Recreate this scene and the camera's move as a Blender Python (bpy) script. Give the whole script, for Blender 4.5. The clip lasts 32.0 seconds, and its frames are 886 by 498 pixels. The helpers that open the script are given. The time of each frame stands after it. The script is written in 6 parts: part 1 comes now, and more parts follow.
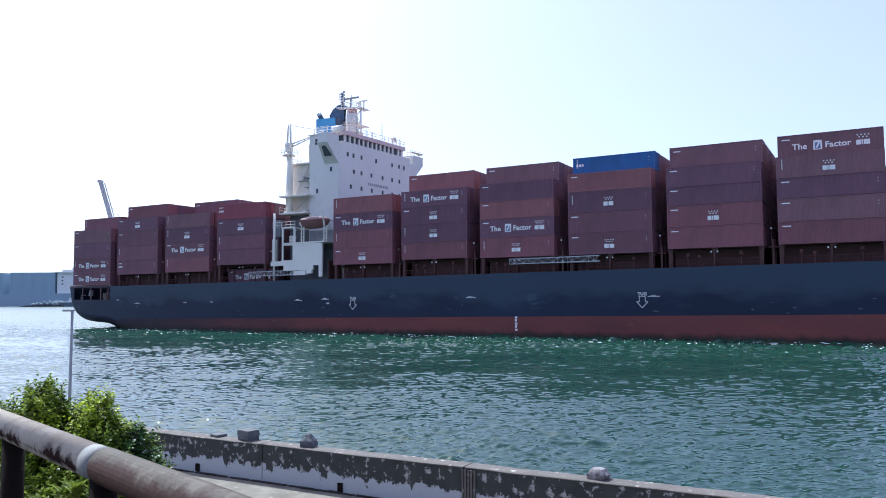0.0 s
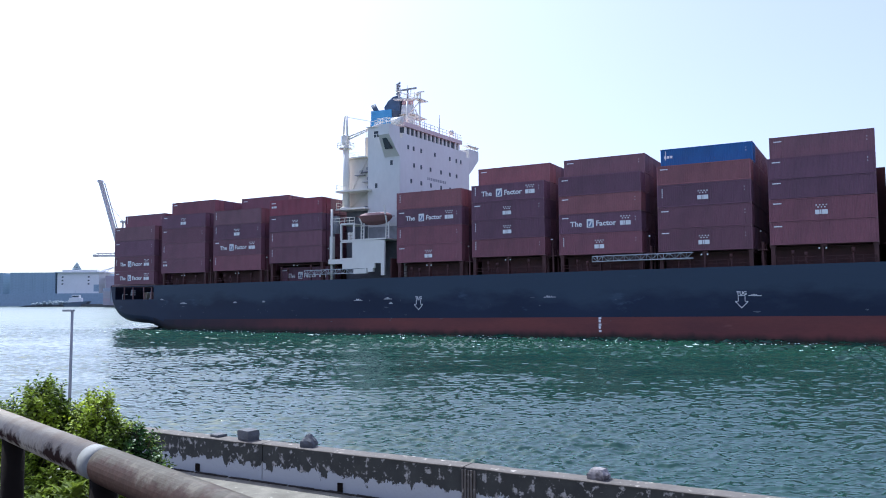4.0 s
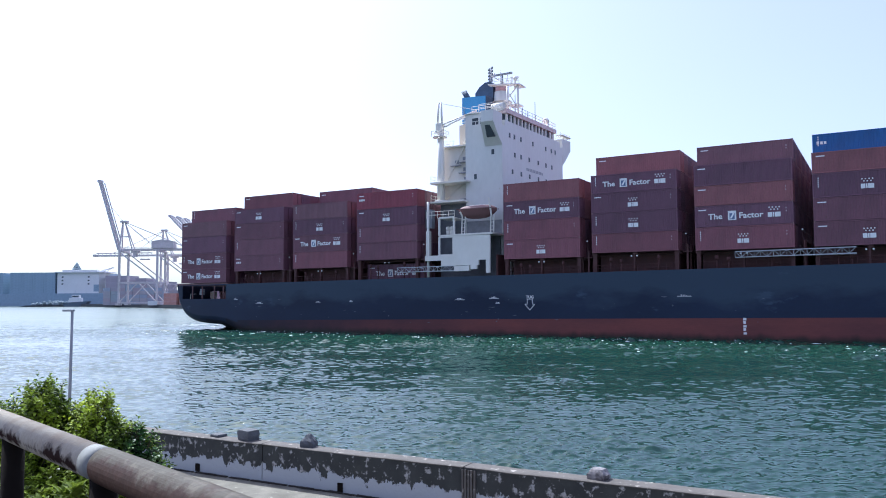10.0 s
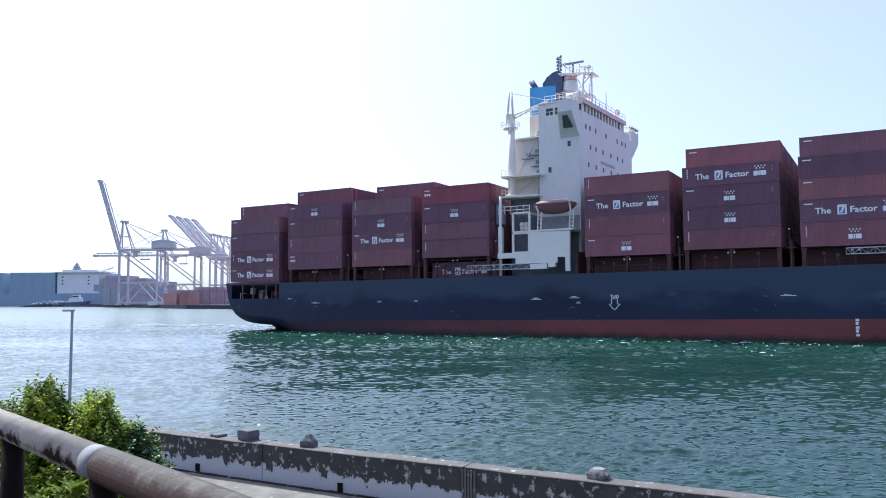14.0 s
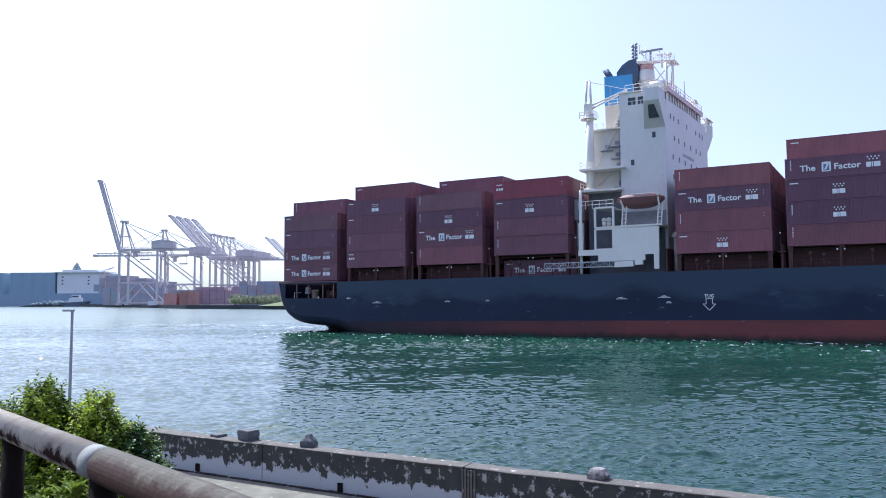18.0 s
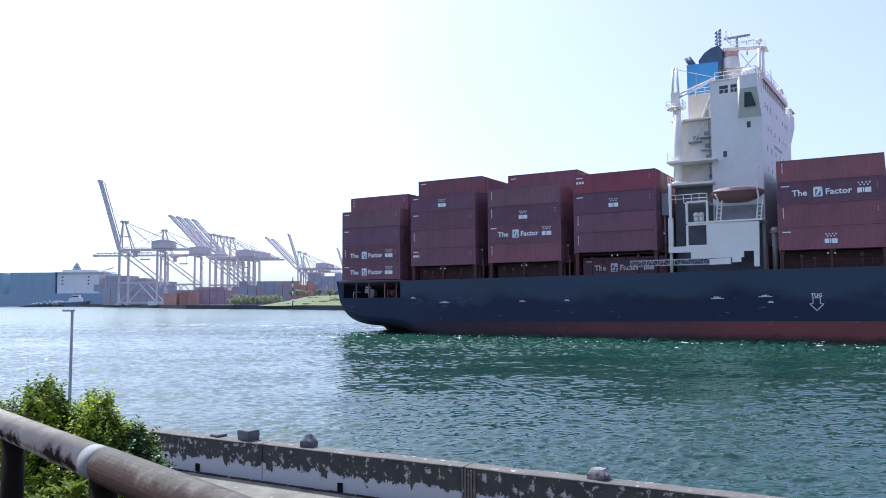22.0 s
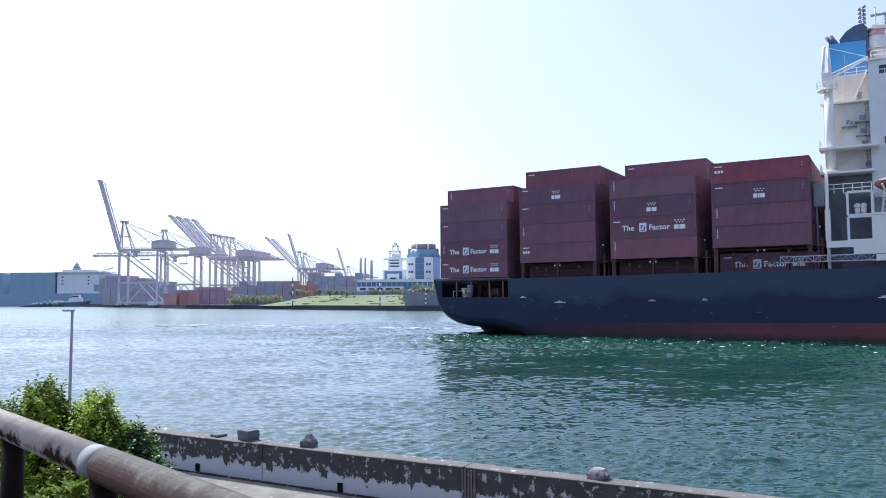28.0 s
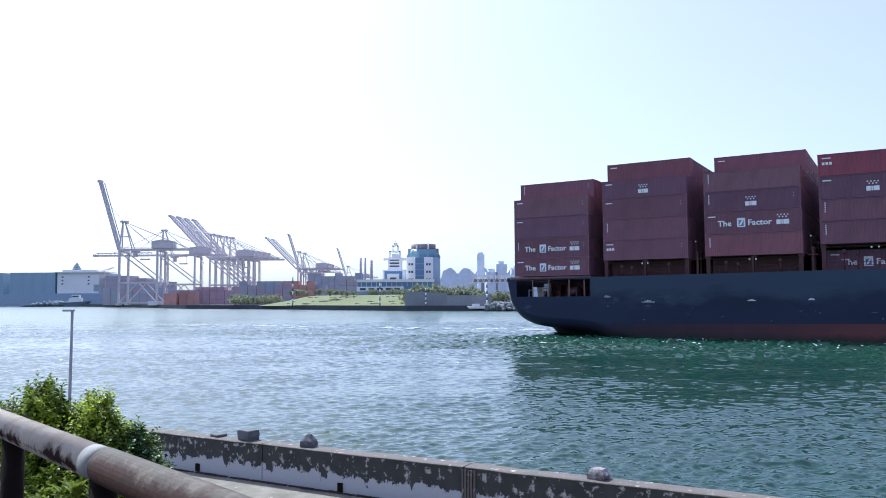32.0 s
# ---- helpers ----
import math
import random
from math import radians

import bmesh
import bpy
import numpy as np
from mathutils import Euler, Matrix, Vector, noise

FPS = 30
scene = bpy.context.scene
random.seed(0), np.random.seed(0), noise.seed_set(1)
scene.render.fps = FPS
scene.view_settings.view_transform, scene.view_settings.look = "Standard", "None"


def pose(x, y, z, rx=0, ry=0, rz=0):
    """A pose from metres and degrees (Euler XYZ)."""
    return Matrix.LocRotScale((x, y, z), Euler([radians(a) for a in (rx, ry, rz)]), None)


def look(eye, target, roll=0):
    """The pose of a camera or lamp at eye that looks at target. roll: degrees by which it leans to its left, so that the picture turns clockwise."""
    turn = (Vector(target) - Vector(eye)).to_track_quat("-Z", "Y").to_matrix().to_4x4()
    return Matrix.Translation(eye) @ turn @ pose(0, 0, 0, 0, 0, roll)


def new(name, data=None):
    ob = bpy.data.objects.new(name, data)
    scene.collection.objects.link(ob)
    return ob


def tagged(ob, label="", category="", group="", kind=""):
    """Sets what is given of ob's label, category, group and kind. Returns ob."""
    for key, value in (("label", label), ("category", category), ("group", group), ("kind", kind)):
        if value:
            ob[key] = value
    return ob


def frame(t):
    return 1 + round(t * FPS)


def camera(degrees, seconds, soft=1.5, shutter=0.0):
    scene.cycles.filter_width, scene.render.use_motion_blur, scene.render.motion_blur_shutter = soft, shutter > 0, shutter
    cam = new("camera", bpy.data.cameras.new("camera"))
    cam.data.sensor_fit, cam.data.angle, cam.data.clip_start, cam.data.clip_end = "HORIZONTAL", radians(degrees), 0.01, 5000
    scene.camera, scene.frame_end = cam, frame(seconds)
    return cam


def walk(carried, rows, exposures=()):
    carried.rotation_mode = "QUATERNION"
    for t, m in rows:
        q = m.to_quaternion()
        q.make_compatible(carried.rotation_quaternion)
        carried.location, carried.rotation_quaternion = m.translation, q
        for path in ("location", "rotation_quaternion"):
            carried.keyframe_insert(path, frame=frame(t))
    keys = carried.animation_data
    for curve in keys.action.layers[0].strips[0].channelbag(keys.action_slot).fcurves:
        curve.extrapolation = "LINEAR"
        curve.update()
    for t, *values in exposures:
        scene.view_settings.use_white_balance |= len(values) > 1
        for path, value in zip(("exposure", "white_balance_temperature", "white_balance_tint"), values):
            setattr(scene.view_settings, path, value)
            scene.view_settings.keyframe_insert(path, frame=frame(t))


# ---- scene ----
cam = camera(60.07, 32.0, soft=1.0)
EYE = pose(0, 0, 5.7, 93.678, 0, 0) @ pose(0, 0, 0, 0, 0, -0.364)
walk(cam, [(0.0, EYE), (32.0, EYE)], exposures=[(0.0, 1.02, 5400, 10), (32.0, 1.02, 5400, 10)])

# ---------------------------------------------------------------- sky and sun
SUN_AZ, SUN_EL = -36.0, 52.0          # degrees from +y towards +x, and above the horizon
world = bpy.data.worlds.new("sky")
scene.world = world
world.use_nodes = True
wn, wl = world.node_tree.nodes, world.node_tree.links
sky = wn.new("ShaderNodeTexSky")
sky.sky_type = "NISHITA"
sky.sun_disc = False
sky.sun_elevation, sky.sun_rotation = radians(SUN_EL), radians(SUN_AZ)
sky.air_density, sky.dust_density, sky.ozone_density = 1.0, 3.0, 1.5
haze = wn.new("ShaderNodeHueSaturation")          # humid sea air whitens the blue
haze.inputs["Saturation"].default_value = 0.95
haze.inputs["Hue"].default_value = 0.535
wl.new(sky.outputs[0], haze.inputs["Color"])
veil = wn.new("ShaderNodeMix")                    # even veil of haze over the whole sky
veil.data_type = "RGBA"
veil.inputs[0].default_value = 0.32
veil.inputs[7].default_value = (4.2, 4.45, 5.1, 1)
wl.new(haze.outputs[0], veil.inputs[6])
wl.new(veil.outputs[2], wn["Background"].inputs[0])
wn["Background"].inputs[1].default_value = 0.115
sun = new("sun", bpy.data.lights.new("sun", "SUN"))
sun.data.energy, sun.data.angle, sun.data.color = 3.4, radians(0.6), (1.0, 0.95, 0.87)
a, e = radians(SUN_AZ), radians(SUN_EL)
sun.matrix_world = look((0, 0, 60), (-math.sin(a) * math.cos(e), -math.cos(a) * math.cos(e), 60 - math.sin(e)))


# ---------------------------------------------------------------- materials
def material(name, base, rough=0.6, metal=0.0, second=None, amount=0.5, scale=1.5, fine=20.0, bump=0.15,
             stretch=(1, 1, 1), jitter=0.0, wear=None, wear_amount=0.0, spec=0.4, grainy=0.35):
    """A painted or raw surface: two scales of variation, an optional wear colour in blotches, grain in the relief."""
    m = bpy.data.materials.new(name)
    m.use_nodes = True
    n, l = m.node_tree.nodes, m.node_tree.links
    b = n["Principled BSDF"]
    b.inputs["Metallic"].default_value = metal
    b.inputs["Specular IOR Level"].default_value = spec
    tc, mp = n.new("ShaderNodeTexCoord"), n.new("ShaderNodeMapping")
    mp.inputs["Scale"].default_value = stretch
    l.new(tc.outputs["Object"], mp.inputs["Vector"])
    big, small = n.new("ShaderNodeTexNoise"), n.new("ShaderNodeTexNoise")
    big.inputs["Scale"].default_value, big.inputs["Detail"].default_value = scale, 5
    small.inputs["Scale"].default_value, small.inputs["Detail"].default_value = fine, 4
    for t in (big, small):
        l.new(mp.outputs[0], t.inputs["Vector"])
    ramp = n.new("ShaderNodeMapRange")
    ramp.inputs["From Min"].default_value, ramp.inputs["From Max"].default_value = 0.35, 0.68
    ramp.inputs["To Max"].default_value = amount
    l.new(big.outputs["Fac"], ramp.inputs["Value"])
    mix = n.new("ShaderNodeMix")
    mix.data_type = "RGBA"
    s = second or tuple(c * 0.55 for c in base)
    mix.inputs[6].default_value, mix.inputs[7].default_value = (*base, 1), (*s, 1)
    l.new(ramp.outputs[0], mix.inputs[0])
    last = mix.outputs[2]
    grain = n.new("ShaderNodeMix")
    grain.data_type, grain.blend_type = "RGBA", "MULTIPLY"
    grain.inputs[0].default_value = grainy
    l.new(last, grain.inputs[6])
    l.new(small.outputs["Fac"], grain.inputs[7])
    gain = n.new("ShaderNodeMix")
    gain.data_type, gain.blend_type = "RGBA", "MULTIPLY"
    gain.inputs[0].default_value = 1.0
    gain.inputs[7].default_value = (*(1 / (1 - grainy * 0.5),) * 3, 1)
    l.new(grain.outputs[2], gain.inputs[6])
    last = gain.outputs[2]
    if wear:
        wnz = n.new("ShaderNodeTexNoise")
        wnz.inputs["Scale"].default_value, wnz.inputs["Detail"].default_value = scale * 2.3, 8
        wnz.inputs["Roughness"].default_value = 0.65
        l.new(mp.outputs[0], wnz.inputs["Vector"])
        wr = n.new("ShaderNodeMapRange")
        wr.inputs["From Min"].default_value = 0.68 - wear_amount * 0.25
        wr.inputs["From Max"].default_value = 0.74 - wear_amount * 0.25
        l.new(wnz.outputs["Fac"], wr.inputs["Value"])
        wm = n.new("ShaderNodeMix")
        wm.data_type = "RGBA"
        wm.inputs[7].default_value = (*wear, 1)
        l.new(last, wm.inputs[6])
        l.new(wr.outputs[0], wm.inputs[0])
        last = wm.outputs[2]
    if jitter:
        oi, hs = n.new("ShaderNodeObjectInfo"), n.new("ShaderNodeHueSaturation")
        v = n.new("ShaderNodeMapRange")
        v.inputs["To Min"].default_value, v.inputs["To Max"].default_value = 1 - jitter, 1 + jitter
        l.new(oi.outputs["Random"], v.inputs["Value"])
        l.new(v.outputs[0], hs.inputs["Value"])
        l.new(last, hs.inputs["Color"])
        last = hs.outputs[0]
    l.new(last, b.inputs["Base Color"])
    rr = n.new("ShaderNodeMapRange")
    rr.inputs["To Min"].default_value, rr.inputs["To Max"].default_value = max(rough - 0.12, 0.03), min(rough + 0.12, 1)
    l.new(small.outputs["Fac"], rr.inputs["Value"])
    l.new(rr.outputs[0], b.inputs["Roughness"])
    if bump:
        bp = n.new("ShaderNodeBump")
        bp.inputs["Strength"].default_value, bp.inputs["Distance"].default_value = bump, 0.02
        l.new(small.outputs["Fac"], bp.inputs["Height"])
        l.new(bp.outputs[0], b.inputs["Normal"])
    return m


def water_material():
    m = bpy.data.materials.new("harbour_water")
    m.use_nodes = True
    n, l = m.node_tree.nodes, m.node_tree.links
    b = n["Principled BSDF"]
    b.inputs["IOR"].default_value = 1.55
    tc = n.new("ShaderNodeTexCoord")
    # the lee of the quay is glassy; out in the channel the wind roughens it with ripples too short to model
    sp, wind = n.new("ShaderNodeSeparateXYZ"), n.new("ShaderNodeMapRange")
    wind.inputs["From Min"].default_value, wind.inputs["From Max"].default_value = 85.0, 260.0
    wind.inputs["To Min"].default_value, wind.inputs["To Max"].default_value = 0.02, 0.26
    l.new(tc.outputs["Object"], sp.inputs[0])
    l.new(sp.outputs["Y"], wind.inputs["Value"])
    l.new(wind.outputs[0], b.inputs["Roughness"])
    # dark water, a little lighter and greener along the ship's track
    dot, lane, nz, sea = n.new("ShaderNodeVectorMath"), n.new("ShaderNodeMapRange"), n.new("ShaderNodeTexNoise"), n.new("ShaderNodeMix")
    dot.operation = "DOT_PRODUCT"
    dot.inputs[1].default_value = (math.sin(radians(30.289)), math.cos(radians(30.289)), 0)
    l.new(tc.outputs["Object"], dot.inputs[0])
    nz.inputs["Scale"].default_value, nz.inputs["Detail"].default_value = 0.06, 4
    l.new(tc.outputs["Object"], nz.inputs["Vector"])
    drift = n.new("ShaderNodeMath")
    drift.operation, drift.inputs[1].default_value = "MULTIPLY_ADD", 40.0
    l.new(nz.outputs["Fac"], drift.inputs[0])
    l.new(dot.outputs["Value"], drift.inputs[2])
    lane.interpolation_type = "SMOOTHSTEP"
    lane.inputs["From Min"].default_value, lane.inputs["From Max"].default_value = 75.0, 122.0
    l.new(drift.outputs[0], lane.inputs["Value"])
    sea.data_type = "RGBA"
    sea.inputs[6].default_value, sea.inputs[7].default_value = (0.0100, 0.044, 0.029, 1), (0.0148, 0.054, 0.033, 1)
    l.new(lane.outputs[0], sea.inputs[0])
    l.new(sea.outputs[2], b.inputs["Base Color"])
    total = None
    # ripples on the waves: scale per metre, height in metres, stretch along the crests
    for scale, height, rot, sx, sy in ((5.5, 0.003, 6, 0.85, 1.15), (15.0, 0.0015, 20, 0.9, 1.1), (38.0, 0.0006, 35, 0.9, 1.1)):
        mp, t = n.new("ShaderNodeMapping"), n.new("ShaderNodeTexNoise")
        mp.inputs["Rotation"].default_value = (0, 0, radians(rot))
        mp.inputs["Scale"].default_value = (sx, sy, 1)
        t.inputs["Scale"].default_value, t.inputs["Detail"].default_value = scale, 3
        l.new(tc.outputs["Object"], mp.inputs["Vector"])
        l.new(mp.outputs[0], t.inputs["Vector"])
        k = n.new("ShaderNodeMath")
        k.operation, k.inputs[1].default_value = "MULTIPLY", height
        l.new(t.outputs["Fac"], k.inputs[0])
        if total:
            s = n.new("ShaderNodeMath")
            l.new(total, s.inputs[0])
            l.new(k.outputs[0], s.inputs[1])
            total = s.outputs[0]
        else:
            total = k.outputs[0]
    bp = n.new("ShaderNodeBump")
    bp.inputs["Strength"].default_value, bp.inputs["Distance"].default_value = 1.0, 1.0
    l.new(total, bp.inputs["Height"])
    l.new(bp.outputs[0], b.inputs["Normal"])
    return m


def boot_material():
    """Red antifouling that darkens to near black towards the stern."""
    m = material("red_antifouling", (0.19, 0.056, 0.048), 0.6, second=(0.125, 0.042, 0.042), amount=0.9, scale=0.22, fine=3.0, bump=0.05, stretch=(0.35, 1, 1.8), wear=(0.20, 0.075, 0.065), wear_amount=0.16, spec=0.3)
    n, l = m.node_tree.nodes, m.node_tree.links
    b = n["Principled BSDF"]
    old = b.inputs["Base Color"].links[0].from_socket
    tc, sp, nz = n.new("ShaderNodeTexCoord"), n.new("ShaderNodeSeparateXYZ"), n.new("ShaderNodeTexNoise")
    nz.inputs["Scale"].default_value, nz.inputs["Detail"].default_value = 0.25, 6
    l.new(tc.outputs["Object"], sp.inputs[0])
    l.new(tc.outputs["Object"], nz.inputs["Vector"])
    s = n.new("ShaderNodeMath")
    s.operation, s.inputs[1].default_value = "MULTIPLY_ADD", 30.0
    l.new(nz.outputs["Fac"], s.inputs[0])
    l.new(sp.outputs["X"], s.inputs[2])
    r = n.new("ShaderNodeMapRange")
    r.inputs["From Min"].default_value, r.inputs["From Max"].default_value = -126.0, -66.0
    r.inputs["To Min"].default_value, r.inputs["To Max"].default_value = 1.0, 0.0
    l.new(s.outputs[0], r.inputs["Value"])
    mx = n.new("ShaderNodeMix")
    mx.data_type = "RGBA"
    mx.inputs[7].default_value = (0.014, 0.016, 0.028, 1)
    l.new(old, mx.inputs[6])
    l.new(r.outputs[0], mx.inputs[0])
    # weed and slime in an uneven band at the waterline
    mp, nz2, k, band, weed = n.new("ShaderNodeMapping"), n.new("ShaderNodeTexNoise"), n.new("ShaderNodeMath"), n.new("ShaderNodeMapRange"), n.new("ShaderNodeMix")
    mp.inputs["Scale"].default_value = (0.8, 1, 0.15)
    nz2.inputs["Scale"].default_value, nz2.inputs["Detail"].default_value = 0.6, 8
    l.new(tc.outputs["Object"], mp.inputs["Vector"])
    l.new(mp.outputs[0], nz2.inputs["Vector"])
    k.operation, k.inputs[1].default_value = "MULTIPLY_ADD", -1.5
    l.new(nz2.outputs["Fac"], k.inputs[0])
    l.new(sp.outputs["Z"], k.inputs[2])
    band.inputs["From Min"].default_value, band.inputs["From Max"].default_value = -0.62, 0.12
    band.inputs["To Min"].default_value, band.inputs["To Max"].default_value = 0.92, 0.0
    l.new(k.outputs[0], band.inputs["Value"])
    weed.data_type = "RGBA"
    weed.inputs[7].default_value = (0.022, 0.020, 0.016, 1)
    l.new(mx.outputs[2], weed.inputs[6])
    l.new(band.outputs[0], weed.inputs[0])
    l.new(weed.outputs[2], b.inputs["Base Color"])
    return m


def hull_paint(name, *args, **keys):
    """Navy plating, chalky and faded above, fresher and darker where the fenders rub below."""
    m = material(name, *args, **keys)
    n, l = m.node_tree.nodes, m.node_tree.links
    b = n["Principled BSDF"]
    old = b.inputs["Base Color"].links[0].from_socket
    tc, sp, nz, mp = n.new("ShaderNodeTexCoord"), n.new("ShaderNodeSeparateXYZ"), n.new("ShaderNodeTexNoise"), n.new("ShaderNodeMapping")
    mp.inputs["Scale"].default_value = (0.45, 1, 1.2)
    nz.inputs["Scale"].default_value, nz.inputs["Detail"].default_value, nz.inputs["Roughness"].default_value = 0.24, 7, 0.6
    l.new(tc.outputs["Object"], sp.inputs[0])
    l.new(tc.outputs["Object"], mp.inputs["Vector"])
    l.new(mp.outputs[0], nz.inputs["Vector"])
    s = n.new("ShaderNodeMath")
    s.operation, s.inputs[1].default_value = "MULTIPLY_ADD", 9.0
    l.new(nz.outputs["Fac"], s.inputs[0])
    l.new(sp.outputs["Z"], s.inputs[2])
    r = n.new("ShaderNodeMapRange")
    r.inputs["From Min"].default_value, r.inputs["From Max"].default_value = 9.2, 11.4
    r.inputs["To Max"].default_value = 0.62
    l.new(s.outputs[0], r.inputs["Value"])
    aft = n.new("ShaderNodeMapRange")          # the stern plates were painted later and have not faded
    aft.inputs["From Min"].default_value, aft.inputs["From Max"].default_value = -143.0, -141.4
    l.new(sp.outputs["X"], aft.inputs["Value"])
    fade = n.new("ShaderNodeMath")
    fade.operation = "MULTIPLY"
    l.new(r.outputs[0], fade.inputs[0])
    l.new(aft.outputs[0], fade.inputs[1])
    r = fade
    mx = n.new("ShaderNodeMix")
    mx.data_type = "RGBA"
    mx.inputs[7].default_value = (0.046, 0.072, 0.104, 1)
    l.new(old, mx.inputs[6])
    l.new(r.outputs[0], mx.inputs[0])
    l.new(mx.outputs[2], b.inputs["Base Color"])
    return m


M = {
    "water": water_material(),
    "navy": hull_paint("navy_hull_paint", (0.009, 0.017, 0.042), 0.5, second=(0.015, 0.027, 0.060), amount=0.95, scale=0.075, fine=2.0, bump=0.04, stretch=(0.7, 1, 1.7), wear=(0.045, 0.07, 0.115), wear_amount=0.22, spec=0.28),
    "boot": boot_material(),
    "white": material("white_ship_paint", (0.77, 0.74, 0.68), 0.45, second=(0.70, 0.65, 0.57), amount=0.5, scale=0.25, fine=1.2, bump=0.03, stretch=(1, 1, 0.6), grainy=0.12),
    "tower": material("weathered_white_paint", (0.69, 0.685, 0.66), 0.5, second=(0.62, 0.60, 0.565), amount=0.6, scale=0.22, fine=1.6, bump=0.02, stretch=(1, 1, 0.5), grainy=0.14, wear=(0.52, 0.45, 0.37), wear_amount=0.05),
    "cream": material("stained_white_paint", (0.70, 0.67, 0.61), 0.5, second=(0.59, 0.51, 0.42), amount=0.75, scale=0.3, fine=1.5, bump=0.03, stretch=(1, 1, 0.5), wear=(0.48, 0.36, 0.27), wear_amount=0.10, grainy=0.15),
    "glass": material("dark_window_glass", (0.09, 0.105, 0.125), 0.25, scale=1, bump=0, spec=0.12),
    "funnel": material("blue_funnel_paint", (0.08, 0.31, 0.58), 0.45, second=(0.11, 0.35, 0.60), scale=0.5, fine=6, bump=0.03),
    "soot": material("sooty_slate_steel", (0.085, 0.115, 0.17), 0.6, scale=1.5),
    "redband": material("red_mast_paint", (0.62, 0.36, 0.34), 0.5),
    "orange": material("faded_maroon_plastic", (0.175, 0.078, 0.076), 0.55, second=(0.145, 0.078, 0.076), scale=1.2),
    "rust": material("red_brown_deck_paint", (0.095, 0.036, 0.034), 0.65, second=(0.05, 0.026, 0.026), scale=0.9, fine=8, bump=0.1),
    "dark": material("dark_deck_steel", (0.24, 0.14, 0.14), 0.7, scale=0.8),
    "steel": material("galvanised_steel", (0.45, 0.46, 0.47), 0.45, metal=0.6, scale=3),
    "decal": material("white_lettering", (0.86, 0.86, 0.86), 0.55, second=(0.74, 0.73, 0.72), scale=2, bump=0, grainy=0.1),
    "scuff": material("rubbed_plate", (0.16, 0.18, 0.21), 0.6, second=(0.08, 0.09, 0.11), scale=4, bump=0),
    "decal_blue": material("blue_emblem", (0.16, 0.22, 0.36), 0.55, scale=2, bump=0),
}
M["greypaint"] = material("grey_ship_paint", (0.30, 0.31, 0.33), 0.5, scale=1.0)
# container paints, with some bluish haze mixed into the base colours
REDS = {
    "maroon": (0.20, 0.086, 0.113), "brick": (0.238, 0.089, 0.110), "brown": (0.22, 0.108, 0.128),
    "plum": (0.175, 0.081, 0.118), "rosy": (0.30, 0.115, 0.125), "scarlet": (0.285, 0.065, 0.092), "blue": (0.03, 0.14, 0.38),
}
for key, c in REDS.items():
    M[key] = material(key + "_container_paint", c, 0.55, second=tuple(x * 0.72 + 0.008 for x in c), amount=0.8, scale=0.5, fine=7.0,
                      bump=0.06, jitter=0.13, stretch=(1, 1, 0.5), wear=(0.11, 0.06, 0.05), wear_amount=0.1)


# ---------------------------------------------------------------- mesh helpers
def box(bm, x0, x1, y0, y1, z0, z1):
    v = [bm.verts.new((x, y, z)) for z in (z0, z1) for y in (y0, y1) for x in (x0, x1)]
    for f in ((0, 2, 3, 1), (4, 5, 7, 6), (0, 1, 5, 4), (2, 6, 7, 3), (0, 4, 6, 2), (1, 3, 7, 5)):
        bm.faces.new([v[i] for i in f])
    return v


def prism(bm, outline, y0, y1):
    """An outline in x and z, drawn out from y0 to y1."""
    p = [bm.verts.new((x, y0, z)) for x, z in outline]
    q = [bm.verts.new((x, y1, z)) for x, z in outline]
    bm.faces.new(p)
    bm.faces.new(q[::-1])
    for i in range(len(p)):
        j = (i + 1) % len(p)
        bm.faces.new((p[i], q[i], q[j], p[j]))


def rod(bm, p, q, r, r2=None, n=8):
    """A round bar from p to q, tapering from r to r2."""
    p, q, r2 = Vector(p), Vector(q), r if r2 is None else r2
    d = (q - p).normalized()
    s = d.orthogonal().normalized()
    t = d.cross(s)
    ends = []
    for c, rad in ((p, r), (q, r2)):
        ends.append([bm.verts.new(c + rad * (math.cos(k) * s + math.sin(k) * t)) for k in (2 * math.pi * i / n for i in range(n))])
    for i in range(n):
        j = (i + 1) % n
        f = bm.faces.new((ends[0][i], ends[0][j], ends[1][j], ends[1][i]))
        f.smooth = n > 6
    bm.faces.new(ends[0][::-1])
    bm.faces.new(ends[1])


def beam(bm, p, q, w):
    rod(bm, p, q, w * 0.7071, n=4)


def mesh_of(bm, name, *mats):
    bmesh.ops.recalc_face_normals(bm, faces=bm.faces)
    me = bpy.data.meshes.new(name)
    bm.to_mesh(me)
    bm.free()
    for m in mats:
        me.materials.append(m)
    return me


def part(name, bm, mat, parent, label=""):
    """Links a bmesh (or a finished mesh) as one mesh object under a thing or a part."""
    me = mesh_of(bm, name, mat) if isinstance(bm, bmesh.types.BMesh) else bm
    ob = new(name, me)
    ob.parent = parent
    return tagged(ob, label) if label else ob


def thing(name, label, category, group="", m=None):
    ob = new(name)
    if m is not None:
        ob.matrix_basis = m
    return tagged(ob, label, category, group)


def structure(name, bm, mat, label, category):
    ob = new(name, mesh_of(bm, name, *(mat if isinstance(mat, tuple) else (mat,))))
    return tagged(ob, label, category, "", "structure")


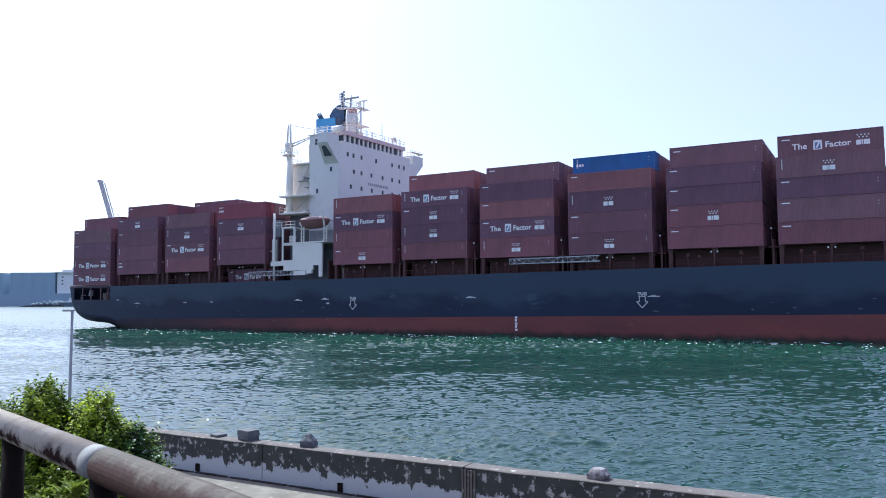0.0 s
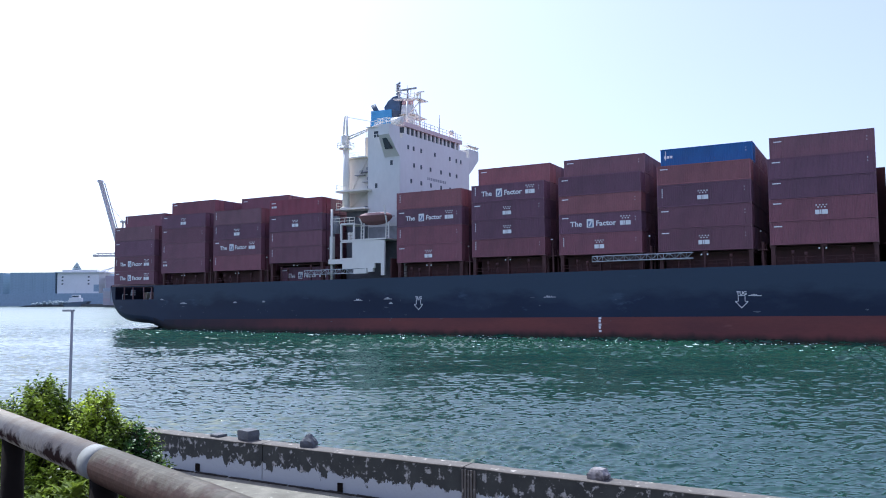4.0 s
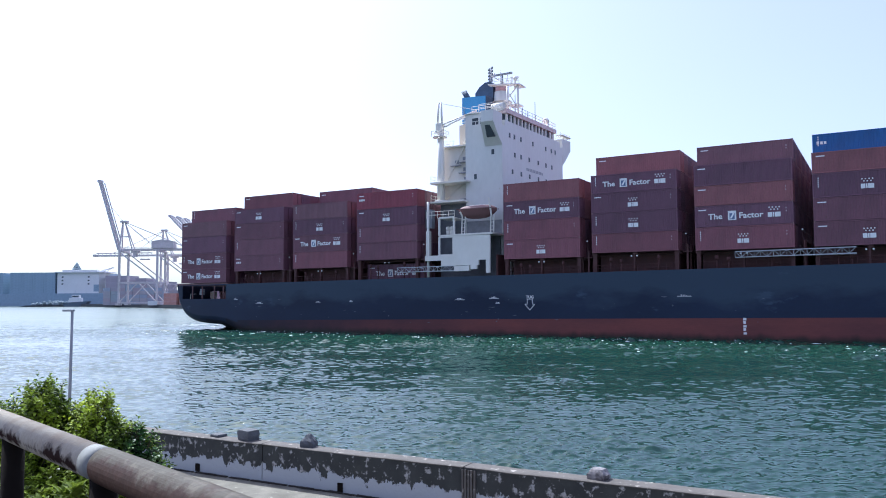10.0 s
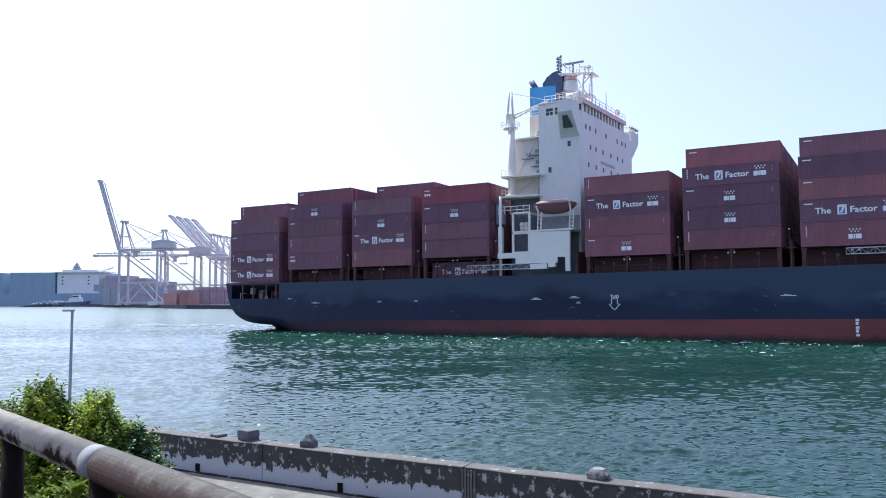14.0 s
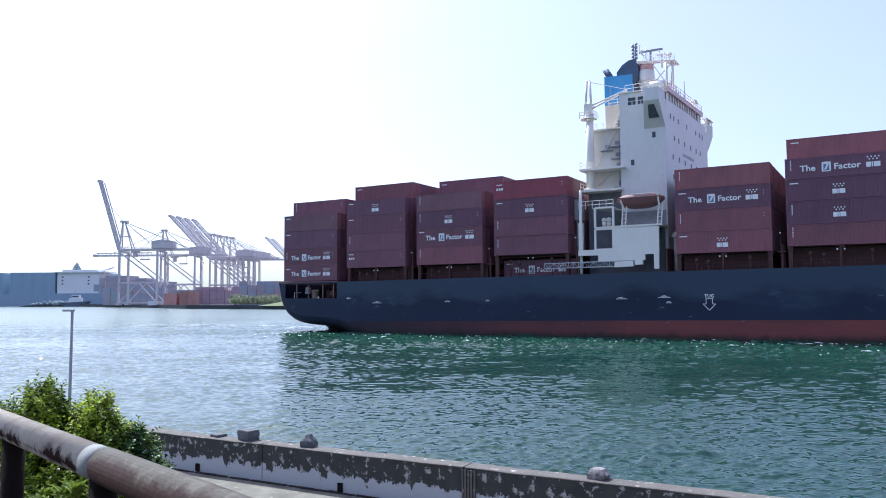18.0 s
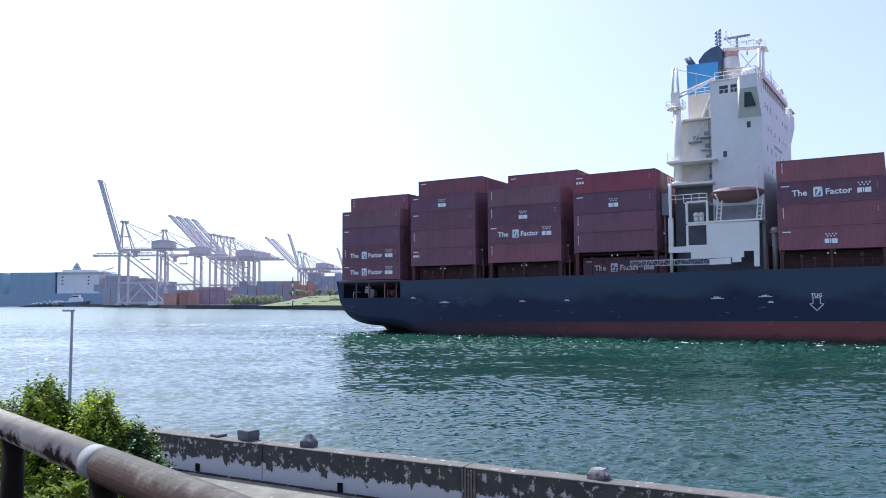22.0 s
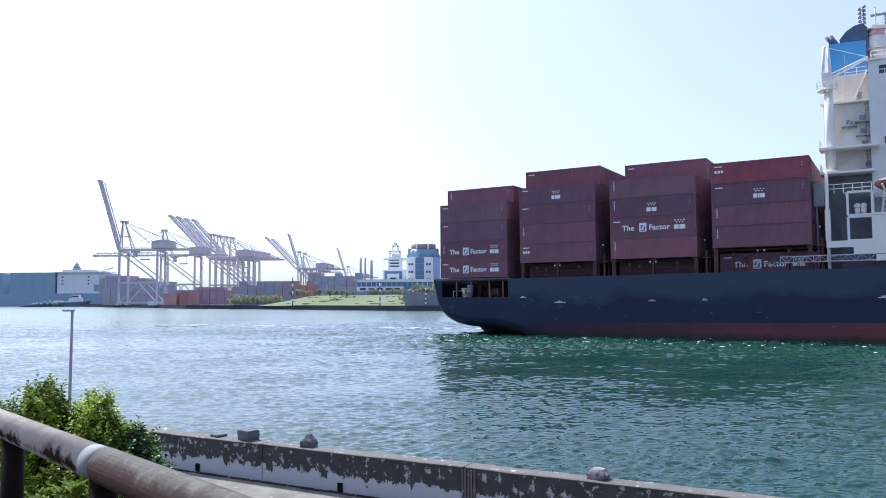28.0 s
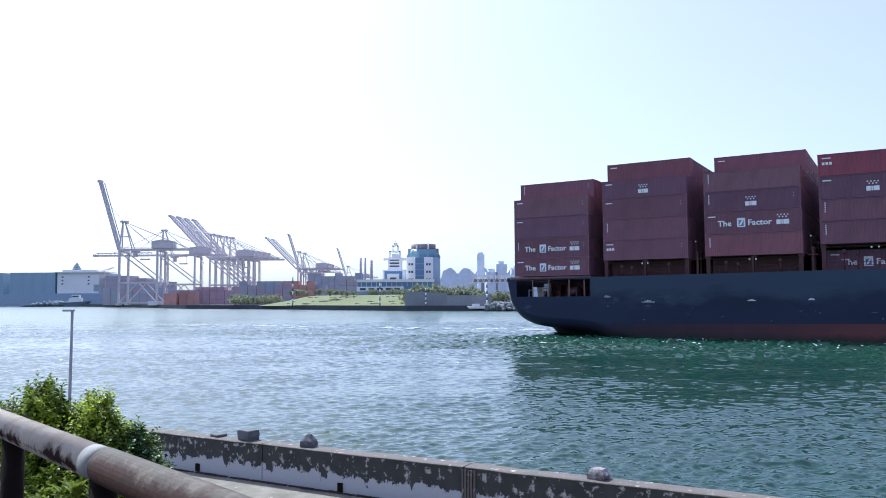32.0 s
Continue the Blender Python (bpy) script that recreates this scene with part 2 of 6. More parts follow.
def lettering(body, size, depth=0.012):
    """Text as a mesh that stands upright and faces -y."""
    cu = bpy.data.curves.new("lettering", "FONT")
    cu.body, cu.size, cu.extrude, cu.resolution_u = body, size, depth, 2
    cu.offset = 0.022 * size
    ob = bpy.data.objects.new("lettering", cu)
    scene.collection.objects.link(ob)
    dg = bpy.context.evaluated_depsgraph_get()
    me = bpy.data.meshes.new_from_object(ob.evaluated_get(dg))
    bpy.data.objects.remove(ob)
    me.transform(pose(0, 0, 0, 90, 0, 0))
    me.materials.clear()
    me.materials.append(M["decal"])
    return me


RIDERS = []          # things that sail with the ship: the object and its pose aboard


def aboard(ob, m):
    ob.matrix_basis = m
    RIDERS.append((ob, m))
    return ob


def ship_pose(t):
    """The ship's own frame: x towards the bow along her near side, y across her, z up from the water."""
    run = 3.2597 * t - 0.0892 * t * t / 32 + 0.0688 * t ** 3 / 1024
    course = radians(30.289)
    head = -(30.289 + 0.945 * (t - 16) / 16)
    return pose(run * math.cos(course) + 106.41 * math.sin(course), 106.41 * math.cos(course) - run * math.sin(course), 0, 0, 0, head)


# ---------------------------------------------------------------- water
def wave_heights(x, y):
    """Wind chop: many short crests that run across the channel, steeper in the gusts. Waves finer than the sheet can hold are left to the surface's ripples."""
    rng = np.random.default_rng(4)
    z = np.zeros_like(x)
    step = GRAIN * y
    lee = np.clip((y - 25) / 45, 0, 1)          # the longer waves die out in the lee of the quay
    for lam, n, slope in ((9.0, 4, 0.012), (4.6, 7, 0.034), (2.4, 14, 0.080), (1.3, 20, 0.125), (0.75, 24, 0.17), (0.45, 22, 0.10), (0.29, 18, 0.045)):
        for _ in range(n):
            l = lam * rng.uniform(0.72, 1.35)
            g = math.radians(-82 + rng.normal(0, 30))
            k = 2 * math.pi / l
            amp = slope / k * math.sqrt(2 / n) * rng.uniform(0.7, 1.3)
            ph = k * (math.cos(g) * x + math.sin(g) * y) + rng.uniform(0, 6.28)
            ph += 0.3 * (1 - np.cos(ph))          # steep fronts
            size = amp * np.clip(l / (2.4 * step) - 1, 0, 1) * (0.4 + 0.6 * lee if lam > 2 else 0.72 + 0.28 * lee if lam > 1 else 1.0)
            z += size * (2.3 * (1 - np.abs(np.sin(ph / 2))) ** 2.4 - 0.5 + 0.25 * np.sin(ph))
    gust = 0.9 + 0.4 * np.sin(x * 0.045 + 1.3 * np.sin(y * 0.03)) * np.sin(y * 0.06 + 0.7) + 0.25 * np.sin(x * 0.21 + y * 0.13) * np.sin(y * 0.37 - x * 0.08)
    # the ship's side throws the chop back and steepens it alongside her track
    off = 106.4 - x * math.sin(radians(30.289)) - y * math.cos(radians(30.289))
    east = np.clip((x / y + 0.42) / 0.4, 0, 1)          # the western reach is already settling again
    gust *= 0.62 + 0.16 * east + (0.5 + 1.4 * east) * np.exp(-((off - 12) / 17) ** 2)
    return z * gust


GRAIN = 0.0016          # spacing of the sheet's vertices for each metre of distance


def build_water():
    rows = [17.0]
    while rows[-1] < 240:
        rows.append(rows[-1] * (1 + GRAIN))
    r = np.array(rows)
    g = np.linspace(-0.82, 0.66, 580)
    yy = np.repeat(r[:, None], len(g), 1)
    xx = yy * g[None, :]
    zz = wave_heights(xx, yy) * np.clip((240 - yy) / 60, 0, 1)
    nr, nc = len(r), len(g)
    v = np.stack((xx, yy, zz), -1).reshape(-1, 3)
    i = (np.arange(nr - 1)[:, None] * nc + np.arange(nc - 1)[None, :]).ravel()
    quads = np.stack((i, i + 1, i + nc + 1, i + nc), -1)
    # the open water outside, a little lower so that the two never touch
    v = np.concatenate((v, [(-4200, -300, -0.5), (4200, -300, -0.5), (4200, 4600, -0.5), (-4200, 4600, -0.5)]))
    quads = np.concatenate((quads, [[nr * nc + k for k in range(4)]]))
    me = bpy.data.meshes.new("water")
    me.vertices.add(len(v))
    me.vertices.foreach_set("co", v.astype(np.float32).ravel())
    me.loops.add(quads.size)
    me.loops.foreach_set("vertex_index", quads.astype(np.int32).ravel())
    me.polygons.add(len(quads))
    me.polygons.foreach_set("loop_start", np.arange(0, quads.size, 4, dtype=np.int32))
    me.polygons.foreach_set("use_smooth", np.ones(len(quads), dtype=bool))
    me.update(calc_edges=True)
    me.validate()
    me.materials.append(M["water"])
    return tagged(new("water", me), "green rippled harbour water with small wind waves", "water", "", "structure")


water = build_water()

# ---------------------------------------------------------------- ship: hull
BEAM = 32.2
DECK = 0.0085


def top_line(x):
    return 8.78 + DECK * (x + 130)


def boot_line(x):
    return 2.0 + 0.0115 * (x + 125)


def keel_line(x):
    pts = ((-155.85, 8.8), (-155.8, 7.5), (-155.72, 6.5), (-155.2, 4.35), (-154.6, 3.4), (-153.8, 2.62), (-152.85, 2.06), (-151.55, 1.58), (-150.1, 1.3), (-148.2, 1.1), (-146.3, 1.02), (-144.4, 0.94), (-141.6, 0.6), (-139, -0.5), (-130, -2.6), (-120, -4.5), (400, -4.5))
    for (x0, z0), (x1, z1) in zip(pts, pts[1:]):
        if x <= x1:
            return z0 + (z1 - z0) * max(0, (x - x0) / (x1 - x0))


def side_line(x):
    """How far the near side stands in from the ship's greatest breadth."""
    if x > 20:
        return min(15.6, 15.6 * ((x - 20) / 82) ** 2.2)
    if x < -146:
        return 0.35 * ((-146 - x) / 10) ** 2
    return 0.0


OPEN_X0, OPEN_X1, OPEN_Z0, OPEN_Z1 = -154.2, -142.1, 5.85, 8.45


def build_hull():
    ship = thing("container_ship", "large container ship with a navy blue hull and red boot topping", "ship")
    xs = [-155.85, -155.83, -155.8, -155.77, -155.72, -155.5, -155.2, -154.9, -154.6, OPEN_X0, -153.8, -153.3, -152.85, -152.2, -151.55, -150.8, -150.1, -149.2, -147.6, -146.3, -145.2, -144.4, OPEN_X1, -139, -136, -130, -120]
    xs += list(range(-110, 21, 10)) + [28, 38, 48, 58, 68, 78, 88, 96, 102]
    for name in ("topside", "boot_topping"):
        bm = bmesh.new()
        for mirror in (False, True):
            cols = []
            for x in xs:
                zb, yn = keel_line(x), side_line(x)
                turn = max(0.02, min(1.55, 8.5 - zb))          # rounding from the side into the counter
                zl = max(boot_line(x), zb + turn)
                if name == "topside":
                    lv = [max(z, zl) for z in (top_line(x), OPEN_Z1, OPEN_Z0, (OPEN_Z0 + zl) / 2 if OPEN_Z0 > zl else zl, zl)]
                    ring = [(yn, z) for z in lv]
                else:
                    r = min(1.55, max(zl - zb, 0.02))
                    zr = zb + r
                    ring = [(yn, zl), (yn, (zl + zr) / 2), (yn, zr)]
                    ring += [(min(yn + r * (1 - math.cos(k)), 16.1), zr - r * math.sin(k)) for k in (radians(g) for g in (25, 50, 70, 90))]
                    # the run narrows aft into a deep skeg about the middle line
                    lift = max(0.0, min(1.0, (-125 - x) / 10)) * 2.4
                    for y, start, share in ((yn + r + 2.5, -145.5, 0.6), (5.5, -148.0, 0.68), (7.5, -151.0, 0.8), (9.5, -153.6, 0.9), (11.5, -153.6, 0.95), (16.1, -153.6, 1.0)):
                        ring.append((y, zb - lift * share * min(1.0, max(0.0, (x - start) / 3))))
                cols.append([bm.verts.new((x, BEAM - y if mirror else y, z)) for y, z in ring])
            for i, (p, q) in enumerate(zip(cols, cols[1:])):
                for j in range(len(p) - 1):
                    hole = name == "topside" and j == 1 and (OPEN_X0 <= xs[i] < OPEN_X1 if not mirror else xs[i] in (-152.85, -150.1, -145.2))
                    if name == "boot_topping" and xs[i] in (-155.8, -155.77, -155.72) and j == 10:
                        hole = True          # wide mooring port in the transom
                    if not hole and (p[j].co - p[j + 1].co).length + (q[j].co - q[j + 1].co).length > 1e-4:
                        f = bm.faces.new((p[j], q[j], q[j + 1], p[j + 1]))
                        f.smooth = True
        bmesh.ops.remove_doubles(bm, verts=bm.verts, dist=0.0005)
        if name == "topside":
            zt = top_line(-155.85)
            bm.faces.new([bm.verts.new(v) for v in ((-155.85, 0.3, 8.3), (-155.85, 0.3, zt + 0.001), (-155.85, BEAM - 0.3, zt + 0.001), (-155.85, BEAM - 0.3, 8.3))])
        me = mesh_of(bm, name, M["navy"]) if name == "topside" else mesh_of(bm, name, M["boot"], M["navy"])
        for f in me.polygons:          # the counter above the boot topping is painted like the topsides
            f.material_index = int(name == "boot_topping" and f.center.z > boot_line(f.center.x))
        part(name, me, None, ship, "scuffed navy blue hull plating" if name == "topside" else "red antifouling paint at the waterline")
    # pale rub marks low on the plating
    rnd = random.Random(8)
    bm = bmesh.new()
    for k in range(55):
        x, z = rnd.uniform(-150, 15), boot_line(0) + rnd.uniform(-1.2, 2.6) - 0.6 * rnd.random()
        L, h = rnd.uniform(0.1, 0.9) * rnd.random() + 0.05, rnd.uniform(0.02, 0.07)
        box(bm, x, x + L, -0.008, 0.01, z, z + h)
        box(bm, x + L * 0.3, x + L * 0.8, -0.008, 0.01, z - h * 1.5, z - h * 0.6)
    part("rub_mark", bm, M["scuff"], ship, "pale rub marks on the plating")["kind"] = "stuff"
    # main deck, with the mooring deck below it at the stern
    bm = bmesh.new()
    box(bm, OPEN_X1, 96, 0.25, BEAM - 0.25, 7.4, 8.6)
    part("main_deck", bm, M["rust"], ship)
    bm = bmesh.new()
    box(bm, -155.0, OPEN_X1, 0.3, BEAM - 0.3, OPEN_Z0 - 0.2, OPEN_Z0)
    box(bm, -155.4, OPEN_X1, 0.3, BEAM - 0.3, 8.5, 8.9)
    part("mooring_deck", bm, M["dark"], ship)
    for x in (-151.6, -148.9, -145.6, -143.2):
        bm = bmesh.new()
        box(bm, x, x + 0.14, 0.3, 0.5, OPEN_Z0, OPEN_Z1 + 0.1)
        part("stanchion", bm, M["dark"], ship)
    for x, y, w, h in ((-152.9, 12, 1.4, 1.9), (-148.0, 8, 1.5, 1.2), (-146.8, 4, 1.2, 1.5), (-144.6, 10, 1.6, 2.1)):
        bm = bmesh.new()
        rod(bm, (x, y, OPEN_Z0 + 0.9), (x + w, y, OPEN_Z0 + 0.9), 0.55, n=14)
        box(bm, x - 0.15, x, y - 0.8, y + 0.8, OPEN_Z0, OPEN_Z0 + h)
        box(bm, x + w, x + w + 0.15, y - 0.8, y + 0.8, OPEN_Z0, OPEN_Z0 + h)
        part("mooring_winch", bm, M["dark"], ship)
    bm = bmesh.new()
    box(bm, -155.0, OPEN_X1, 14.0, 14.1, OPEN_Z0, 8.5)
    box(bm, OPEN_X1 - 0.1, OPEN_X1, 0.3, 14.0, OPEN_Z0, 8.5)
    part("mooring_bulkhead", bm, M["dark"], ship, "dark brown bulkhead of the mooring deck")
    bm = bmesh.new()
    box(bm, -155.0, OPEN_X1, BEAM - 1.1, BEAM - 1.0, OPEN_Z0, 6.95)
    box(bm, -155.0, OPEN_X1, BEAM - 1.1, BEAM - 1.0, 8.1, 8.5)
    part("far_bulwark", bm, M["dark"], ship)
    bm = bmesh.new()
    box(bm, -153.6, -152.5, 6.9, 7.7, OPEN_Z0 + 0.3, OPEN_Z0 + 1.5)
    box(bm, -153.5, -152.7, 7.0, 7.6, OPEN_Z0, OPEN_Z0 + 0.35)
    part("winch_motor_housing", bm, M["white"], ship, "white motor housing on the mooring deck")
    bm = bmesh.new()
    for k in range(3):
        box(bm, -149.85 + 0.08 * k, -148.8, 0.6, 1.0, OPEN_Z0 + 0.85 + 0.4 * k, OPEN_Z0 + 1.15 + 0.4 * k)
    rod(bm, (-149.2, 0.8, OPEN_Z0), (-149.2, 0.8, OPEN_Z0 + 2.0), 0.1, n=8)
    part("winch_control", bm, M["greypaint"], ship, "grey winch control stand")
    bm = bmesh.new()
    rod(bm, (-152.2, 0.5, OPEN_Z0), (-152.2, 0.5, OPEN_Z0 + 1.1), 0.05, n=6)
    rod(bm, (-152.2, 0.5, OPEN_Z0 + 1.0), (-150.6, 0.5, OPEN_Z0 + 1.0), 0.04, n=6)
    part("mooring_rail", bm, M["steel"], ship)
    # hatch coamings and the deck fittings under the boxes
    for x0, z in ((x, z) for x, z in BAY_BASES):
        bm = bmesh.new()
        box(bm, x0 + 0.4, x0 + 11.8, 5.3 if x0 == -111.25 else 2.7, BEAM - 2.7, 8.6, z - 0.35)
        box(bm, x0 + 0.1, x0 + 12.1, 2.4, BEAM - 2.4, z - 0.35, z - 0.08)
        part("hatch_cover", bm, M["rust"], ship)
        for dx in ((0.05, 11.65) if x0 == -111.25 else (0.05, 5.9, 11.65)):
            bm = bmesh.new()
            box(bm, x0 + dx, x0 + dx + (0.5 if dx in (0.05, 11.65) else 0.25), 0.35, 1.0, 8.6, z - 0.02)
            box(bm, x0 + dx - 0.1, x0 + dx + 0.6, 0.3, 1.1, z - 0.3, z - 0.02)
            part("cargo_pedestal", bm, M["rust"], ship)
        for dx, dz in ((5.55, 0.5), (6.35, 0.5), (2.6, 0.75), (9.4, 0.6), (4.1, 1.0)):
            bm = bmesh.new()
            if dx in (5.55, 6.35):
                box(bm, x0 + dx, x0 + dx + 0.18, 0.22, 0.3, z - dz - 0.1, z - dz + 0.1)
                part("deck_floodlight", bm, M["decal"], ship)
            else:
                rod(bm, (x0 + dx, 0.5, z - dz - 0.5), (x0 + dx, 0.5, z - dz + 0.1), 0.22, n=10)
                rod(bm, (x0 + dx, 0.5, 8.6), (x0 + dx, 0.5, z - dz - 0.4), 0.1, n=8)
                part("deck_vent", bm, M["rust"], ship)
        bm = bmesh.new()
        rod(bm, (x0 + 0.3, 0.3, top_line(x0) + 0.95), (x0 + 11.9, 0.3, top_line(x0 + 12) + 0.95), 0.03, n=6)
        rod(bm, (x0 + 0.3, 0.3, top_line(x0) + 0.5), (x0 + 11.9, 0.3, top_line(x0 + 12) + 0.5), 0.025, n=6)
        for k in range(9):
            x = x0 + 0.3 + k * 1.45
            rod(bm, (x, 0.3, 8.6), (x, 0.3, top_line(x) + 0.95), 0.03, n=6)
        part("deck_rail", bm, M["rust"], ship)
    return ship

# ---------------------------------------------------------------- ship: cargo plan
# each bay: its after end, the boundaries of the tiers on the near side, then from the bottom up what each box shows,
# and the box that tops the second row (its foot, its top, how far in it stands)
BAYS = [
    (-154.35, (8.97, 11.68, 14.75, 18.05, 20.92), (("maroon", "slogan"), ("maroon", "slogan"), ("plum", ""), ("brown", "")), (20.95, 23.65, 2.5, "maroon", "")),
    (-139.95, (11.02, 13.88, 16.95, 19.95, 22.66), (("maroon", "mark"), ("maroon", ""), ("maroon", ""), ("plum", "emblem")), (22.72, 25.5, 2.5, "brick", "")),
    (-125.5, (11.15, 14.08, 17.1, 19.9, 22.7), (("brick", ""), ("maroon", "slogan"), ("plum", "emblem"), ("brown", "")), (22.76, 25.95, 7.5, "maroon", "")),
    (-111.25, (12.22, 15.12, 17.9, 20.9, 23.75), (("maroon", ""), ("maroon", ""), ("plum", "emblem"), ("scarlet", "mark")), None),
    (-83.42, (11.55, 14.43, 17.4, 20.33, 23.14), (("brick", "emblem"), ("brick", ""), ("plum", "slogan"), ("rosy", "")), None),
    (-69.42, (12.0, 14.75, 17.72, 20.57, 23.25), (("brick", ""), ("plum", "emblem"), ("plum", "emblem"), ("plum", "slogan")), (23.3, 26.25, 2.5, "rosy", "")),
    (-54.95, (11.85, 14.95, 17.8, 20.52, 23.4), (("brick", "emblem"), ("plum", "slogan"), ("rosy", ""), ("plum", "")), (23.45, 26.3, 2.5, "brown", "")),
    (-40.5, (11.85, 14.98, 17.95, 21.03, 23.72), (("maroon", "emblem"), ("maroon", ""), ("plum", "emblem"), ("rosy", "")), (23.78, 26.48, 2.5, "blue", "mark")),
    (-26.25, (12.18, 15.15, 18.08, 20.6, 23.4), (("brick", ""), ("brick", "emblem"), ("plum", ""), ("plum", "")), (23.45, 26.6, 2.5, "brown", "")),
    (-12.25, (12.25, 15.15, 18.1, 20.75, 23.55), (("brick", ""), ("brown", ""), ("plum", ""), ("brown", "emblem")), (23.6, 26.72, 2.5, "brown", "slogan")),
]
BAY_BASES = [(b[0], b[1][0]) for b in BAYS[1:]]
ship = build_hull()
BOX_L, BOX_W = 12.19, 2.44
MESHES = {}


def corrugated(bm, p, along, normal, length, z0, z1, pitch=0.278, depth=0.036):
    """A pressed steel wall from p, with upright trapezoid ribs."""
    p, along, normal = Vector(p), Vector(along), Vector(normal)
    cols, s = [], 0.0
    while s < length - 0.02:
        for d, o in ((0, 0), (0.09, 0), (0.14, -1), (0.23, -1)):
            if s + d < length:
                cols.append((s + d, o))
        s += pitch
    cols.append((length, 0))
    lo = [bm.verts.new(p + along * c + normal * (o * depth) + Vector((0, 0, z0))) for c, o in cols]
    hi = [bm.verts.new(p + along * c + normal * (o * depth) + Vector((0, 0, z1))) for c, o in cols]
    for i in range(len(cols) - 1):
        bm.faces.new((lo[i], lo[i + 1], hi[i + 1], hi[i]))


def container_meshes(h, colour):
    key = (round(h, 2), colour)
    if key in MESHES:
        return MESHES[key]
    L, W = BOX_L, BOX_W
    bm = bmesh.new()
    corrugated(bm, (0.12, 0.025, 0), (1, 0, 0), (0, -1, 0), L - 0.24, 0.16, h - 0.12)
    side = mesh_of(bm, "side_wall", M[colour])
    bm = bmesh.new()
    corrugated(bm, (0.025, 0.12, 0), (0, 1, 0), (-1, 0, 0), W - 0.24, 0.16, h - 0.12)
    end = mesh_of(bm, "end_wall", M[colour])
    bm = bmesh.new()
    box(bm, 0.05, L - 0.05, 0.05, W - 0.05, h - 0.06, h - 0.02)
    roof = mesh_of(bm, "roof", M[colour])
    bm = bmesh.new()
    box(bm, 0.05, L - 0.05, 0.05, W - 0.05, 0.06, 0.16)
    floor = mesh_of(bm, "floor", M[colour])
    bm = bmesh.new()
    for y in (0, W - 0.12):
        box(bm, 0.13, L - 0.13, y, y + 0.12, 0.02, 0.16)
        box(bm, 0.13, L - 0.13, y, y + 0.09, h - 0.12, h - 0.01)
        for x in (0, L - 0.13):
            box(bm, x, x + 0.13, y, y + 0.12, 0.12, h - 0.12)
    for x in (0, L - 0.1):
        box(bm, x, x + 0.1, 0.12, W - 0.12, 0.02, 0.16)
        box(bm, x, x + 0.1, 0.12, W - 0.12, h - 0.12, h - 0.01)
    frame_mesh = mesh_of(bm, "frame", M[colour])
    bm = bmesh.new()
    box(bm, L - 0.07, L - 0.03, 0.14, W / 2 - 0.01, 0.17, h - 0.13)
    for k in (0.45, 0.85):
        rod(bm, (L - 0.005, k, 0.1), (L - 0.005, k, h - 0.1), 0.02, n=6)
    door = mesh_of(bm, "door", M[colour])
    MESHES[key] = (side, end, roof, floor, frame_mesh, door)
    return MESHES[key]


bm = bmesh.new()
box(bm, 0, 0.17, 0, 0.164, 0, 0.118)
CASTING = mesh_of(bm, "corner_casting", M["dark"])
TXT_THE, TXT_FACTOR, TXT_TUG = lettering("The", 1.0), lettering("Factor", 1.0), lettering("TUG", 0.62)


def emblem(parent, x, z, w):
    """Two rows of small stars over a row of heavy strokes, drawn as plain shapes."""
    bm = bmesh.new()
    k = w / 1.3
    for row, count in ((0, 4), (1, 3)):
        for i in range(count):
            cx = x + k * (0.14 + 0.34 * i + 0.17 * row)
            cz = z + k * (1.08 - 0.24 * row)
            box(bm, cx - 0.07 * k, cx + 0.07 * k, -0.022, 0, cz - 0.07 * k, cz + 0.07 * k)
    part("emblem_crest", bm, M["decal"], parent)["kind"] = "stuff"
    bm = bmesh.new()
    for dx, wd in ((0.0, 0.44), (0.5, 0.14), (0.7, 0.58)):
        box(bm, x + dx * k, x + (dx + wd) * k, -0.022, 0, z + 0.03 * k, z + 0.55 * k)
    part("emblem_bar", bm, M["decal"], parent)


def slogan(parent, h, big=1.0):
    z = h * 0.5 - 0.42
    for me, x in ((TXT_THE, 1.75), (TXT_FACTOR, 5.6)):
        ob = part("lettering", me, None, parent, "white painted word")
        ob.matrix_basis = Matrix.Translation((x, -0.006, z)) @ Matrix.Diagonal((1.14 * big, 1, 1.07 * big, 1))
    bm = bmesh.new()
    x0, x1, z0, z1 = 4.25, 5.3, z - 0.22, z + 1.02
    for a0, a1, b0, b1 in ((x0, x1, z0, z0 + 0.12), (x0, x1, z1 - 0.3, z1), (x0, x0 + 0.2, z0, z1), (x1 - 0.2, x1, z0, z1)):
        box(bm, a0, a1, -0.02, 0, b0, b1)
    prism(bm, [(x0 + 0.25, z + 0.02), (x0 + 0.5, z + 0.02), (x1 - 0.22, z + 0.7), (x1 - 0.45, z + 0.7)], -0.02, 0)
    part("emblem_frame", bm, M["decal"], parent)
    bm = bmesh.new()
    box(bm, x0 + 0.2, x1 - 0.2, -0.012, 0, z0 + 0.12, z1 - 0.3)
    part("emblem_field", bm, M["decal_blue"], parent)
    emblem(parent, 9.15, z - 0.1, 1.55)


